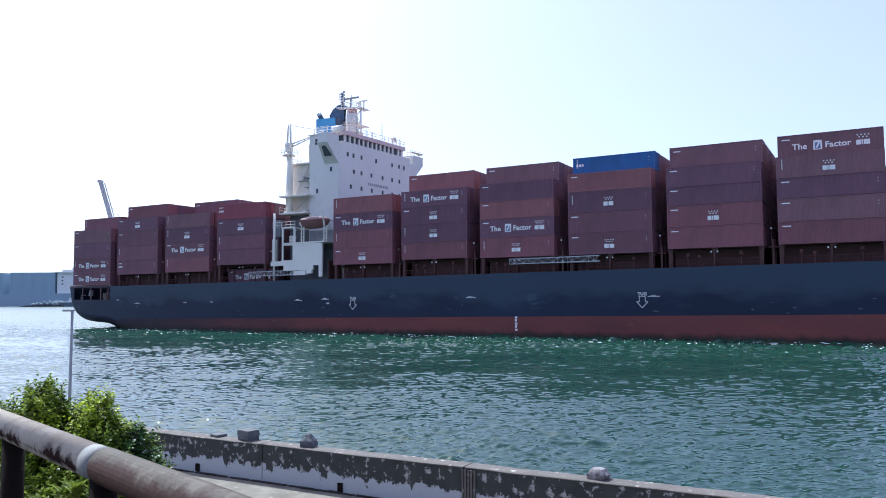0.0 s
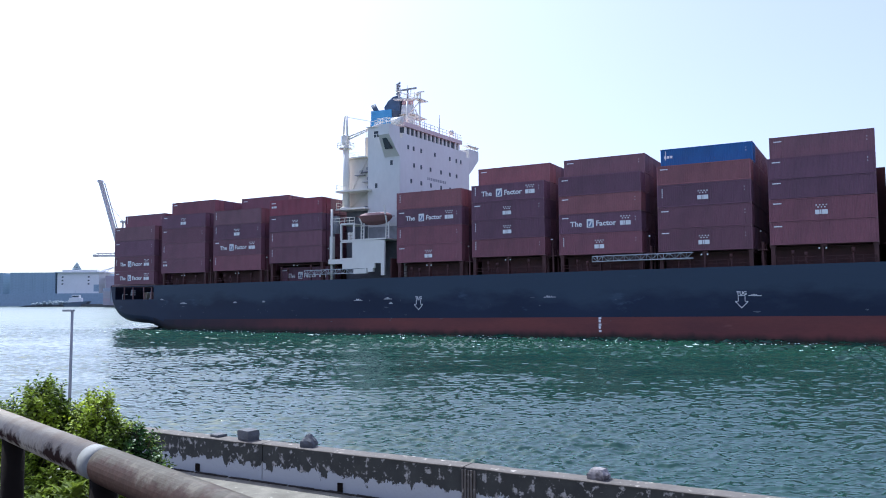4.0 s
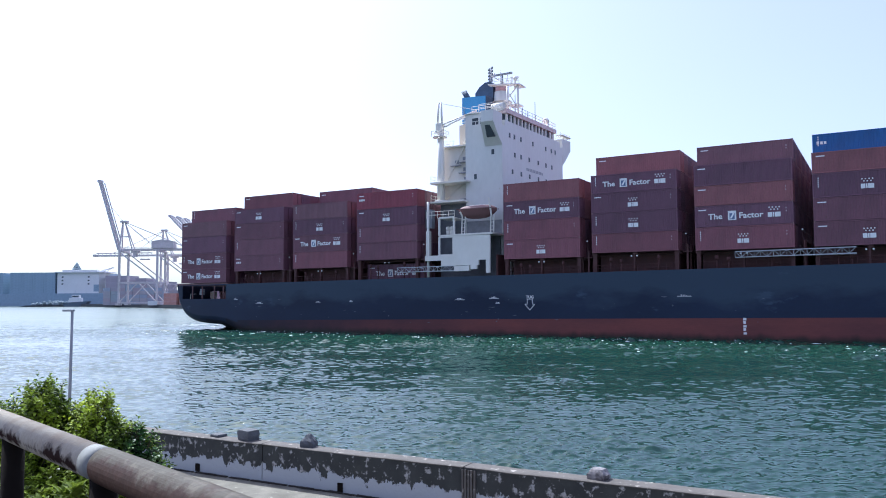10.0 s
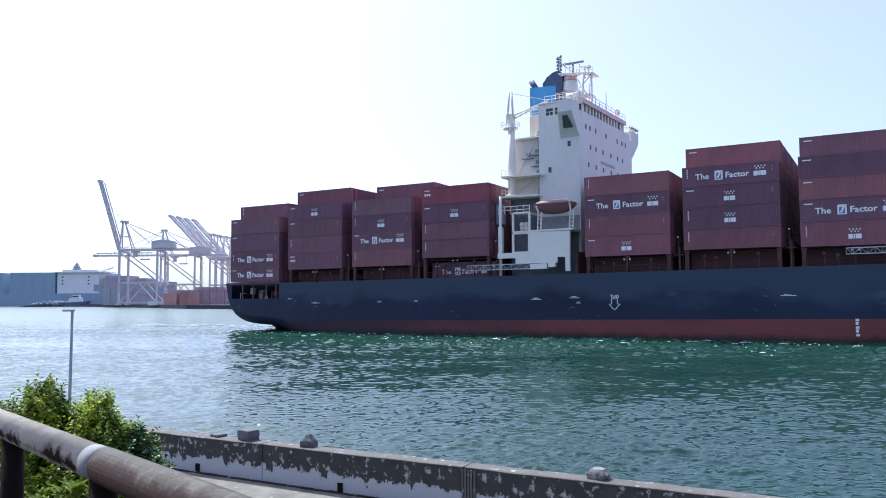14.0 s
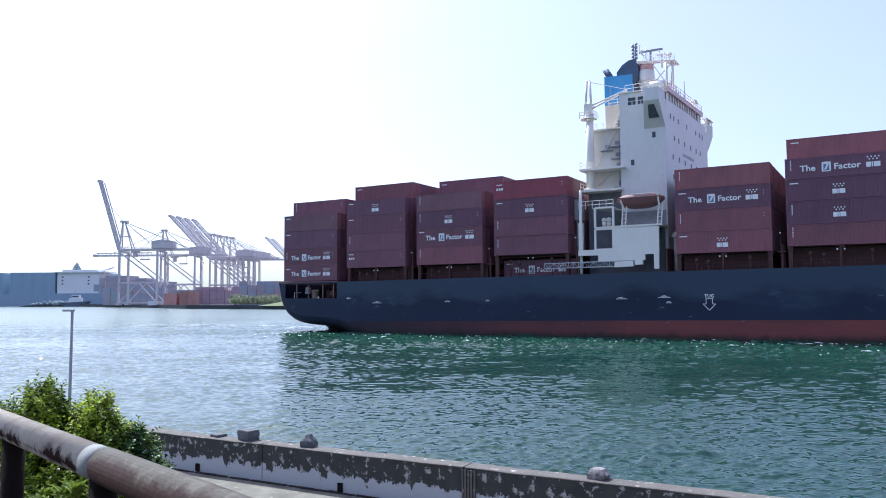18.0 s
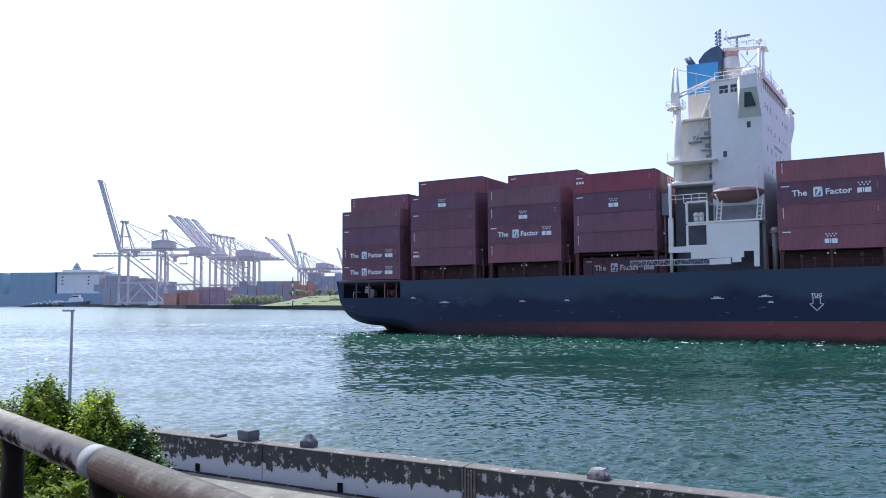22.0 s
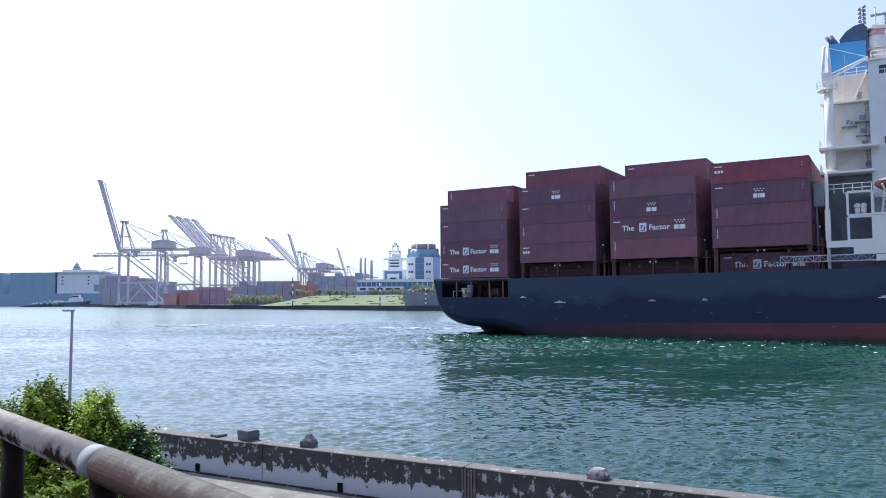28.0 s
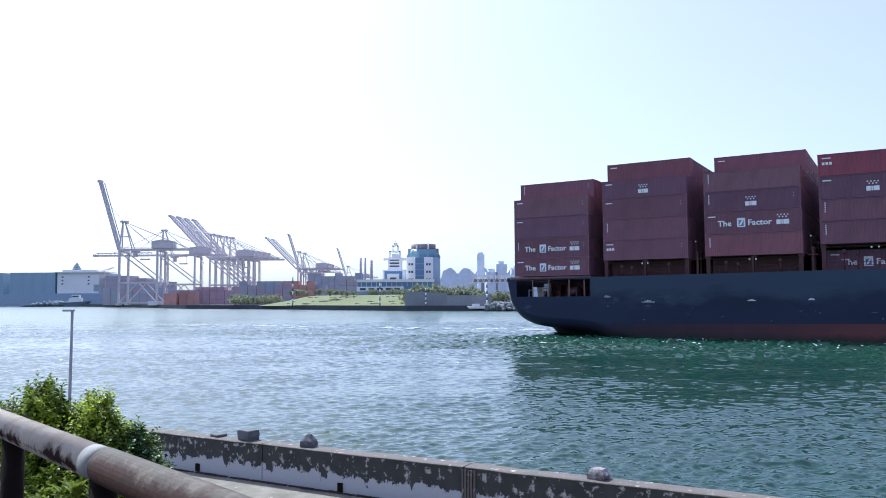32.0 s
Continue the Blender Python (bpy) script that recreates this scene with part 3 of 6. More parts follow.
def container(bay, y, z0, z1, colour, show, label):
    h = z1 - z0
    ob = thing("shipping_container", label, "container", "stacked containers")
    side, end, roof, floor, frame_mesh, door = container_meshes(h, colour)
    part("side_wall", side, None, ob)
    far = part("side_wall", side, None, ob)
    far.matrix_basis = pose(BOX_L, BOX_W, 0, 0, 0, 180)
    part("end_wall", end, None, ob)
    part("roof", roof, None, ob)
    part("floor", floor, None, ob)
    part("frame", frame_mesh, None, ob)
    for cx in (-0.004, BOX_L - 0.166):
        for cy in (-0.004, BOX_W - 0.16):
            for cz in (0, h - 0.115):
                part("corner_casting", CASTING, None, ob).matrix_basis = Matrix.Translation((cx, cy, cz))
    part("door", door, None, ob)
    d = part("door", door, None, ob)
    d.matrix_basis = Matrix.Translation((0, BOX_W / 2, 0))
    # serial number bars near the ends
    bm = bmesh.new()
    upright = random.random() < 0.5
    for k in range(5 if upright else 1):
        if upright:
            box(bm, 0.62, 0.75, -0.018, 0, h * 0.42 + k * 0.27, h * 0.42 + k * 0.27 + 0.17)
        else:
            box(bm, 0.5, 1.5, -0.018, 0, h * 0.78, h * 0.78 + 0.14)
    if random.random() < 0.6:
        for k in range(2):
            box(bm, 11.3, 11.38, -0.018, 0, h * 0.55 + k * 0.4, h * 0.55 + k * 0.4 + 0.12)
    part("serial_number", bm, M["decal"], ob)["kind"] = "stuff"
    if show == "slogan":
        slogan(ob, h)
    elif show == "emblem":
        emblem(ob, 5.35, h * 0.5 - 0.75, 1.45)
    elif show == "mark":
        bm = bmesh.new()
        for k in range(3):
            box(bm, 0.5 + k * 0.42, 0.8 + k * 0.42, -0.02, 0, h * 0.5, h * 0.5 + 0.36)
        part("mark", bm, M["decal"], ob)
    aboard(ob, pose(bay, y, z0))
    return ob


NAMES = {"maroon": "maroon", "brick": "brick-red", "brown": "faded brown-red", "plum": "dark plum-red", "rosy": "faded rosy red", "scarlet": "bright scarlet", "blue": "blue"}
SHOWS = {"": "plain sides", "slogan": "white slogan lettering", "emblem": "a white starred emblem", "mark": "a small white mark"}
for x, levels, boxes, topper in BAYS:
    for (colour, show), z0, z1 in zip(boxes, levels, levels[1:]):
        container(x, 0.02, z0 + 0.015, z1, colour, show, f"{NAMES[colour]} corrugated steel container with {SHOWS[show]}")
    if topper:
        z0, z1, y, colour, show = topper
        container(x, y, z0 + 0.015, z1, colour, show, f"{NAMES[colour]} steel container on top, with {SHOWS[show]}")
    # the rows behind, closed by their own ends and roofs
    block = thing("container_rows", "rows of red steel containers stacked behind the outer row", "containers")
    block["kind"] = "stuff"
    for tone in ("maroon", "brown", "plum"):
        bm = bmesh.new()
        for row in range(1, 13):
            y = row * 2.5 + 0.02
            tops = list(levels)
            if topper and y >= topper[2] - 0.1:
                tops.append(topper[1])
            for i, (z0, z1) in enumerate(zip(tops, tops[1:])):
                if topper and i == len(levels) - 1 and row == round(topper[2] / 2.5):
                    continue
                if ("maroon", "brown", "plum")[(row * 7 + i * 5 + int(-x)) % 3] == tone:
                    box(bm, x + 0.03, x + 12.16, y, y + 2.44, z0 + 0.03, z1 - 0.02)
                    box(bm, x, x + 12.19, y + 0.02, y + 0.14, z0 + 0.025, z1 - 0.015)
                    for k in (0.5, 0.95, 1.45, 1.9):
                        rod(bm, (x + 12.19, y + k, z0 + 0.1), (x + 12.19, y + k, z1 - 0.1), 0.02, n=4)
        part("container_tier", bm, M[tone], block)
    aboard(block, Matrix.Identity(4))
# the box that stands low on deck under the fourth bay
container(-110.85, 2.62, 8.6, 11.55, "plum", "slogan", "dark plum-red container standing low on deck with white slogan lettering")


# ---------------------------------------------------------------- ship: hull marks
def hull_marks():
    for x, z, k in ((-79.24, 3.87, 1.0), (-29.91, 4.2, 1.0)):
        bm = bmesh.new()
        t = 0.1
        # an arrow pointing down, in outline
        pts = [(x, z), (x + 0.8, z + 0.85), (x + 0.42, z + 0.85), (x + 0.42, z + 1.6), (x - 0.42, z + 1.6), (x - 0.42, z + 0.85), (x - 0.8, z + 0.85)]
        for p, q in zip(pts, pts[1:] + pts[:1]):
            rod(bm, (p[0], -0.01, p[1]), (q[0], -0.01, q[1]), 0.05, n=4)
        part("push_arrow", bm, M["decal"], ship, "white tug arrow outline")
        ob = part("lettering", TXT_TUG, None, ship, "white painted word")
        ob.matrix_basis = Matrix.Translation((x - 0.62, -0.015, z + 1.72))
    bm = bmesh.new()
    for k in range(5):
        box(bm, -49.2, -48.8 - 0.08 * (k % 2), -0.015, 0.01, 0.75 + k * 0.46, 0.75 + k * 0.46 + (0.4 if k in (1, 3) else 0.3))
    part("draft_marks", bm, M["decal"], ship, "white draft mark bars")
    for x, z, w in ((-56.6, 5.74, 2.2), (-91.2, 5.41, 2.0), (-85.2, 5.6, 2.0), (-119.7, 5.12, 1.2), (-112.5, 5.2, 0.9), (-133.5, 4.95, 2.2), (-139.5, 5.7, 1.2), (-28.3, 5.75, 2.0), (-84.6, 4.85, 0.9)):
        bm = bmesh.new()
        box(bm, x - w * 0.42, x + w * 0.42, -0.012, 0.01, z, z + 0.07)
        s = -0.22 * w
        while s < 0.2 * w:
            d = random.uniform(0.12, 0.25)
            box(bm, x + s, x + s + d, -0.012, 0.01, z + 0.13, z + random.uniform(0.18, 0.3))
            s += d + random.uniform(0.05, 0.15)
        part("hull_mark", bm, M["decal"], ship)["kind"] = "stuff"


hull_marks()

# ---------------------------------------------------------------- ship: deckhouse
def rail(bm, pts, h=1.05, step=1.4, r=0.045):
    """A guard rail along a line of points."""
    for p, q in zip(pts, pts[1:]):
        p, q = Vector(p), Vector(q)
        for k in (h, h * 0.5):
            rod(bm, p + Vector((0, 0, k)), q + Vector((0, 0, k)), r, n=5)
        n = max(1, round((q - p).length / step))
        for i in range(n + 1):
            c = p.lerp(q, i / n)
            rod(bm, c, c + Vector((0, 0, h)), r, n=5)


def build_deckhouse():
    FX, AX, NY, FY = -85.5, -92.2, 4.2, 28.2      # front, after end, near and far side of the tower

    def front_part(name, bm, mat, parent, label=""):
        """The house front is not quite square to the hull: its off side stands a metre further forward."""
        for v in bm.verts:
            if v.co.x > -87.4:
                v.co.x += (v.co.y - NY) / (FY - NY)
        return part(name, bm, mat, parent, label)

    bm = bmesh.new()
    box(bm, AX, FX, NY, FY, 8.6, 33.6)
    box(bm, AX, FX - 0.01, FY, 31.9, 8.6, 23.4)
    tower = front_part("deckhouse", bm, M["tower"], ship, "tall white deckhouse tower")
    # flared bridge wings on both sides: foot on the tower wall, head standing out over the water
    for near in (True, False):
        bm = bmesh.new()
        y_in, y_out = (NY, 0.9) if near else (FY, BEAM - 0.4)
        def ring(y, z0, z1, x0, x1):
            return [bm.verts.new(v) for v in ((x0, y, z0), (x1, y, z0), (x1, y, z1), (x0, y, z1))]
        s = [ring(y_in, 30.3, 35.4, -88.6, FX + 0.02), ring((y_in * 2 + y_out) / 3, 31.3, 35.4, -88.3, FX + 0.05), ring(y_in * 0.2 + y_out * 0.8, 32.9, 35.4, -87.9, FX + 0.1), ring(y_out, 33.6, 35.4, -87.7, FX + 0.12)]
        for p, q in zip(s, s[1:]):
            for i in range(4):
                bm.faces.new((p[i], p[(i + 1) % 4], q[(i + 1) % 4], q[i]))
        bm.faces.new(s[-1])
        bm.faces.new(s[0][::-1])
        front_part("bridge_wing", bm, M["tower"], ship, "white flared bridge wing")
    # window let into the near wing's slope
    bm = bmesh.new()
    w = [bm.verts.new((x, y + dy, z)) for dy in (-0.06, 0.3) for x, y, z in ((-87.45, 2.62, 31.45), (-86.0, 2.62, 31.45), (-86.35, 1.42, 33.1), (-87.2, 1.42, 33.1))]
    for f in ((0, 1, 2, 3), (4, 7, 6, 5), (0, 4, 5, 1), (1, 5, 6, 2), (2, 6, 7, 3), (3, 7, 4, 0)):
        bm.faces.new([w[i] for i in f])
    part("wing_window", bm, M["glass"], ship)
    # wheelhouse: sill, dark band of windows with posts, roof
    bm = bmesh.new()
    box(bm, AX + 0.6, FX - 0.05, 5.2, 27.2, 33.6, 34.55)
    front_part("wheelhouse_sill", bm, M["tower"], ship)
    bm = bmesh.new()
    box(bm, AX + 0.7, FX - 0.35, 6.2, 24.6, 34.55, 35.8)
    front_part("wheelhouse_window", bm, M["glass"], ship, "dark band of wheelhouse windows")
    for k in range(14):
        bm = bmesh.new()
        y = 6.1 + k * 1.36 if k < 12 else (22.9, 24.1)[k - 12]
        box(bm, FX - 0.4, FX - 0.1, y, y + (0.42 if k < 12 else 0.6), 34.55, 35.8)
        front_part("window_post", bm, M["white"], ship)
    bm = bmesh.new()
    box(bm, AX + 0.2, FX + 0.15, 5.6, 25.3, 35.8, 36.55)
    front_part("wheelhouse_roof", bm, M["redroof"], ship, "wheelhouse roof with a faded salmon edge")
    bm = bmesh.new()
    rail(bm, [(AX + 0.4, 5.8, 36.55), (FX, 5.8, 36.55), (FX, 25.1, 36.55), (AX + 0.4, 25.1, 36.55)])
    front_part("roof_rail", bm, M["white"], ship)
    bm = bmesh.new()
    rail(bm, [(-88, 1.0, 35.4), (FX, 1.0, 35.4), (FX, 4.9, 35.4)])
    front_part("wing_rail", bm, M["white"], ship)
    bm = bmesh.new()
    rail(bm, [(-88, BEAM - 0.5, 35.4), (FX, BEAM - 0.5, 35.4), (FX, 27.4, 35.4)])
    front_part("wing_rail", bm, M["white"], ship)
    bm = bmesh.new()
    box(bm, -86.6, FX + 0.3, 27.6, 31.8, 36.0, 36.1)
    rod(bm, (-86, 31.4, 35), (-86, 31.4, 36), 0.06)
    front_part("wing_canopy", bm, M["white"], ship)
    # portholes and windows of the front, by deck
    for z, ys in ((32.3, (6.8, 8.5, 10.9, 15.5, 20.8, 23.2, 24.9)), (29.3, (8.6, 10.9, 14.0, 17.6, 20.8, 23.3)), (26.4, (7.7, 10.9, 14.1, 17.6, 20.8, 23.3)), (23.4, (7.7, 10.9, 14.1, 17.6, 20.8, 23.3))):
        for y in ys:
            bm = bmesh.new()
            box(bm, FX - 0.1, FX + 0.03, y - 0.27, y + 0.27, z - 0.42, z + 0.36)
            w = front_part("window", bm, M["glass"], ship)
            bm = bmesh.new()
            box(bm, FX, FX + 0.06, y - 0.32, y + 0.32, z - 0.52, z - 0.43)
            front_part("sill", bm, M["white"], w)
    bm = bmesh.new()
    for k in range(11):
        box(bm, FX, FX + 0.02, 12.9 + k * 0.6, 13.3 + k * 0.6, 27.25, 27.75)
    front_part("name_bars", bm, M["greypaint"], ship, "grey bars of a name board")
    for x, z in ((-87.2, 29.3), (-90.4, 25.5)):
        bm = bmesh.new()
        box(bm, x - 0.25, x + 0.25, NY - 0.02, NY + 0.1, z - 0.42, z + 0.42)
        front_part("window", bm, M["glass"], ship)
    # after casing, lower and set in, with its galleries
    bm = bmesh.new()
    box(bm, -97.6, AX, 5.6, 26.6, 8.6, 31.2)
    box(bm, -95.2, AX, 7.6, 24.6, 31.2, 35.2)
    part("engine_casing", bm, M["cream"], ship, "rust-stained cream engine casing")
    for z, x1 in ((24.65, -91.3), (21.45, -91.8)):
        bm = bmesh.new()
        box(bm, -98.1, x1, 2.6, 5.62, z, z + 0.28)
        part("gallery", bm, M["white"], ship, "white side gallery")
        bm = bmesh.new()
        rail(bm, [(-98.0, 2.7, z + 0.28), (-98.0, 5.5, z + 0.28)])
        part("gallery_rail", bm, M["white"], ship)
    for x, z in ((-93.1, 29.0), (-93.0, 27.2), (-92.6, 22.8), (-92.9, 25.6), (-94.6, 28.5)):
        bm = bmesh.new()
        box(bm, x - 0.35, x + 0.35, 5.5, 5.62, z - 0.28, z + 0.28)
        box(bm, x - 0.9, x + 0.9, 4.7, 5.6, z - 0.75, z - 0.65)
        part("vent", bm, M["greypaint"], ship)
    bm = bmesh.new()
    for k in range(2):
        rod(bm, (-92.7 + k * 0.4, 5.2, 21.7), (-92.7 + k * 0.4, 5.2, 30.9), 0.05, n=6)
    for k in range(22):
        rod(bm, (-92.7, 5.2, 21.9 + k * 0.41), (-92.3, 5.2, 21.9 + k * 0.41), 0.03, n=5)
    part("ladder", bm, M["greypaint"], ship)
    bm = bmesh.new()
    rail(bm, [(-97.5, 5.8, 31.2), (-95.3, 5.8, 31.2)])
    rail(bm, [(-97.5, 5.8, 31.2), (-97.5, 26, 31.2)])
    rail(bm, [(-95.0, 7.8, 35.2), (-92.2, 7.8, 35.2)])
    part("casing_rail", bm, M["white"], ship)
    bm = bmesh.new()
    box(bm, -97.9, AX - 0.01, 4.9, 5.6, 31.0, 31.22)
    part("casing_deck", bm, M["white"], ship)
    # dark plate that colours in the shade below the galleries
    bm = bmesh.new()
    box(bm, -97.7, -92.25, 5.35, 5.59, 8.6, 21.4)
    part("casing_skirt", bm, M["shadegrey"], ship, "bulkhead coloured dark for the shade below the galleries")
    bm = bmesh.new()
    beam(bm, (-97.3, 5.3, 21.8), (-93.6, 5.3, 24.6), 0.16)
    beam(bm, (-96.6, 5.3, 25.0), (-93.0, 5.3, 31.0), 0.14)
    part("casing_pipe", bm, M["cream"], ship)
    bm = bmesh.new()
    box(bm, -98.9, -97.7, 2.4, 3.4, 17.3, 20.4)
    box(bm, -98.7, -98.5, 2.8, 3.0, 8.6, 17.4)
    part("stores_locker", bm, M["greypaint"], ship, "pale grey stores locker on a post")
    # dark plate put in for shade ahead of the house front, and white ventilators
    bm = bmesh.new()
    box(bm, -84.95, -84.75, 0.4, BEAM - 0.4, 8.6, 12.4)
    part("breakwater_plate", bm, M["rust"], ship)
    for y, h in ((4.4, 14.3), (5.7, 14.6)):
        bm = bmesh.new()
        rod(bm, (-84.5, y, 8.6), (-84.5, y, h), 0.3, n=12)
        rod(bm, (-84.5, y, h - 0.1), (-84.5, y, h + 0.45), 0.62, 0.4, n=14)
        part("mushroom_vent", bm, M["white"], ship, "white mushroom ventilator")
    # wheelhouse deck side: a plate with two square openings, the dark cabin glass behind
    wx = (AX, -90.95, -89.78, -89.45, -88.62, -88.5)
    bm = bmesh.new()
    box(bm, wx[0], wx[5], NY, NY + 0.15, 33.6, 34.1)
    box(bm, wx[0], wx[5], NY, NY + 0.15, 35.2, 35.95)
    for x0, x1 in ((wx[0], wx[1]), (wx[2], wx[3]), (wx[4], wx[5])):
        box(bm, x0, x1, NY, NY + 0.15, 34.1, 35.2)
    box(bm, AX, AX + 0.15, NY + 0.15, 7.5, 33.6, 35.95)
    box(bm, AX, -88.5, NY + 0.15, 7.5, 35.8, 35.95)
    plate = part("wheelhouse_wing", bm, M["tower"], ship)
    for x0, x1 in ((wx[1], wx[2]), (wx[3], wx[4])):
        bm = bmesh.new()
        box(bm, x0, x1, NY + 0.08, NY + 0.11, 34.1, 35.2)
        w = part("wing_pane", bm, M["glass"], plate)
        bm = bmesh.new()
        box(bm, x0, x1, NY - 0.02, NY + 0.06, 34.62, 34.7)
        box(bm, (x0 + x1) / 2, (x0 + x1) / 2 + 0.1, NY - 0.02, NY + 0.06, 34.1, 34.62)
        part("glazing_bar", bm, M["tower"], plate)
    bm = bmesh.new()
    box(bm, AX - 0.15, -88.4, NY - 0.25, NY + 0.2, 35.95, 36.08)
    part("drip_moulding", bm, M["white"], plate)
    # rounded locker on the roof behind the wing
    bm = bmesh.new()
    rod(bm, (-87.9, 5.6, 36.9), (-85.7, 5.6, 36.9), 0.62, n=14)
    box(bm, -87.7, -85.9, 5.3, 5.9, 36.2, 36.5)
    part("roof_locker", bm, M["tower"], ship, "rounded pale locker on the wheelhouse roof")
    # upper casing door and stair
    bm = bmesh.new()
    box(bm, -93.6, -93.1, 7.56, 7.62, 31.3, 32.9)
    part("casing_door", bm, M["greypaint"], ship)
    bm = bmesh.new()
    for k in range(2):
        beam(bm, (-94.2, 6.8 + 0.6 * k, 31.2), (-92.4, 6.8 + 0.6 * k, 35.6), 0.14)
    for k in range(12):
        box(bm, -94.2 + 0.15 * k, -93.95 + 0.15 * k, 6.8, 7.4, 31.35 + 0.367 * k, 31.4 + 0.367 * k)
    part("casing_stair", bm, M["white"], ship)
    # funnel
    bm = bmesh.new()
    prism(bm, [(-97.1, 36.6), (-92.5, 36.6), (-92.5, 41.1), (-97.1, 41.3)], 12.2, 17.6)
    low = bmesh.new()
    prism(low, [(-97.05, 31.2), (-92.55, 31.2), (-92.55, 36.6), (-97.05, 36.6)], 12.25, 17.55)
    part("funnel_base", low, M["cream"], ship)
    fun = part("funnel", bm, M["funnel"], ship, "blue funnel casing")
    bm = bmesh.new()
    prism(bm, [(-95.7, 41.1), (-92.3, 41.0), (-92.3, 43.7), (-92.9, 44.4), (-93.9, 44.25), (-95.0, 43.6), (-95.9, 42.5)], 14.9, 17.0)
    # slate plate colours in the shade on the funnel's front face
    box(bm, -92.52, -92.35, 12.4, 17.4, 36.7, 41.2)
    part("funnel_cowl", bm, M["soot"], fun, "sooty slate-blue raked cowl, with a plate shading the funnel front")
    for x, z, r in ((-96.0, 41.3, 0.36), (-96.5, 41.3, 0.22)):
        bm = bmesh.new()
        rod(bm, (x, 13, z - 0.3), (x - 0.95, 13, z + 1.3), r, n=10)
        part("exhaust_pipe", bm, M["soot"], fun)
    # radar mast on the wheelhouse roof
    mast = part("radar_mast", mesh_of(mast_bm(), "radar_mast", M["white"]), None, ship, "white radar mast with platforms")
    bm = bmesh.new()
    rod(bm, (-91.25, 16, 42.3), (-91.25, 16, 43.5), 1.16, 1.1, n=14)
    part("red_band", bm, M["redband"], mast)
    bm = bmesh.new()
    box(bm, -91.85, -88.1, 13.85, 14.15, 44.8, 45.1)
    part("radar_scanner", bm, M["greypaint"], mast)
    bm = bmesh.new()
    rod(bm, (-90.0, 14.0, 42.85), (-90.0, 14.0, 44.8), 0.22, 0.16)
    part("scanner_pedestal", bm, M["greypaint"], mast)
    bm = bmesh.new()
    box(bm, -89.8, -88.2, 16.85, 17.15, 44.9, 45.1)
    rod(bm, (-89.0, 17, 42.85), (-89.0, 17, 44.9), 0.14)
    part("small_scanner", bm, M["white"], mast)
    # signal mast: slim lattice with stacked lanterns
    bm = bmesh.new()
    for dx, dy in ((-0.2, -0.2), (0.2, -0.2), (0.2, 0.2), (-0.2, 0.2)):
        rod(bm, (-92.75 + dx, 15.3 + dy, 36.2), (-92.95 + dx * 0.7, 15.3 + dy * 0.7, 46.9), 0.05, n=5)
    for k in range(16):
        z = 36.6 + k * 0.64
        beam(bm, (-92.97, 15.08, z), (-92.55, 15.08, z + 0.62), 0.05)
        beam(bm, (-92.55, 15.08, z), (-92.97, 15.08, z), 0.05)
    sig = part("signal_mast", bm, M["greypaint"], ship, "slim grey lattice signal mast with lanterns")
    for k in range(10):
        bm = bmesh.new()
        x = -93.25 + 0.62 * (k % 2)
        z = 44.1 + 0.29 * k
        rod(bm, (x, 15.3, z), (x, 15.3, z + 0.36), 0.2, n=8)
        rod(bm, (x, 15.3, z + 0.08), (-92.9, 15.3, z + 0.08), 0.05, n=5)
        part("signal_lantern", bm, M["greypaint"], sig)
    bm = bmesh.new()
    rod(bm, (-86.0, 7.5, 36.2), (-86.0, 7.5, 40.7), 0.2)
    part("platform_post", bm, M["white"], mast)
    bm = bmesh.new()
    rod(bm, (-86.6, 12, 42.1), (-86.6, 12, 42.8), 0.12)
    bmesh.ops.create_icosphere(bm, subdivisions=2, radius=0.42, matrix=pose(-86.6, 12, 43.2))
    part("satellite_dome", bm, M["white"], mast)
    for x, y, z in ((-86, 10.5, 40), (-86, 13.5, 38.4), (-86, 19, 40.6), (-86, 23, 38.0), (-86.3, 26, 38.6), (-95, 9, 38.5), (-86.2, 16, 38.2)):
        bm = bmesh.new()
        rod(bm, (x, y, 36.2 if x > -90 else 35.2), (x, y, z), 0.09, 0.05, n=5)
        part("whip_antenna", bm, M["greypaint"], ship)
    bm = bmesh.new()
    for y in (21.5, 22.8):
        rod(bm, (-86, y, 36.2), (-86, y, 37.4), 0.07)
    bmesh.ops.create_icosphere(bm, subdivisions=2, radius=0.6, matrix=pose(-86, 22.1, 37.7))
    front_part("radome", bm, M["white"], ship)
    # stores crane at the after corner
    bm = bmesh.new()
    rod(bm, (-96.8, 4.0, 21.7), (-96.8, 4.0, 33.4), 0.68, 0.54, n=16)
    rod(bm, (-96.8, 4.0, 21.72), (-96.8, 4.0, 22.0), 1.05, n=16)
    cr = part("crane_post", bm, M["white"], ship, "white stores crane post")
    bm = bmesh.new()
    rod(bm, (-96.95, 4, 32.6), (-96.95, 4, 32.75), 1.25, n=16)
    rail(bm, [(-98.1, 3.1, 32.75), (-95.8, 3.1, 32.75), (-95.8, 5, 32.75), (-98.1, 5, 32.75), (-98.1, 3.1, 32.75)], 0.95, 0.8)
    part("crane_platform", bm, M["white"], cr)
    bm = bmesh.new()
    box(bm, -97.5, -96.4, 3.5, 4.5, 33.4, 35.0)
    for dx in (-0.45, 0.45):
        rod(bm, (-96.95 + dx, 4, 34.5), (-96.95 + dx * 0.5, 4, 38.6), 0.19)
    rod(bm, (-97.2, 4, 38.6), (-96.7, 4, 38.6), 0.12)
    part("crane_head", bm, M["white"], cr)
    bm = bmesh.new()
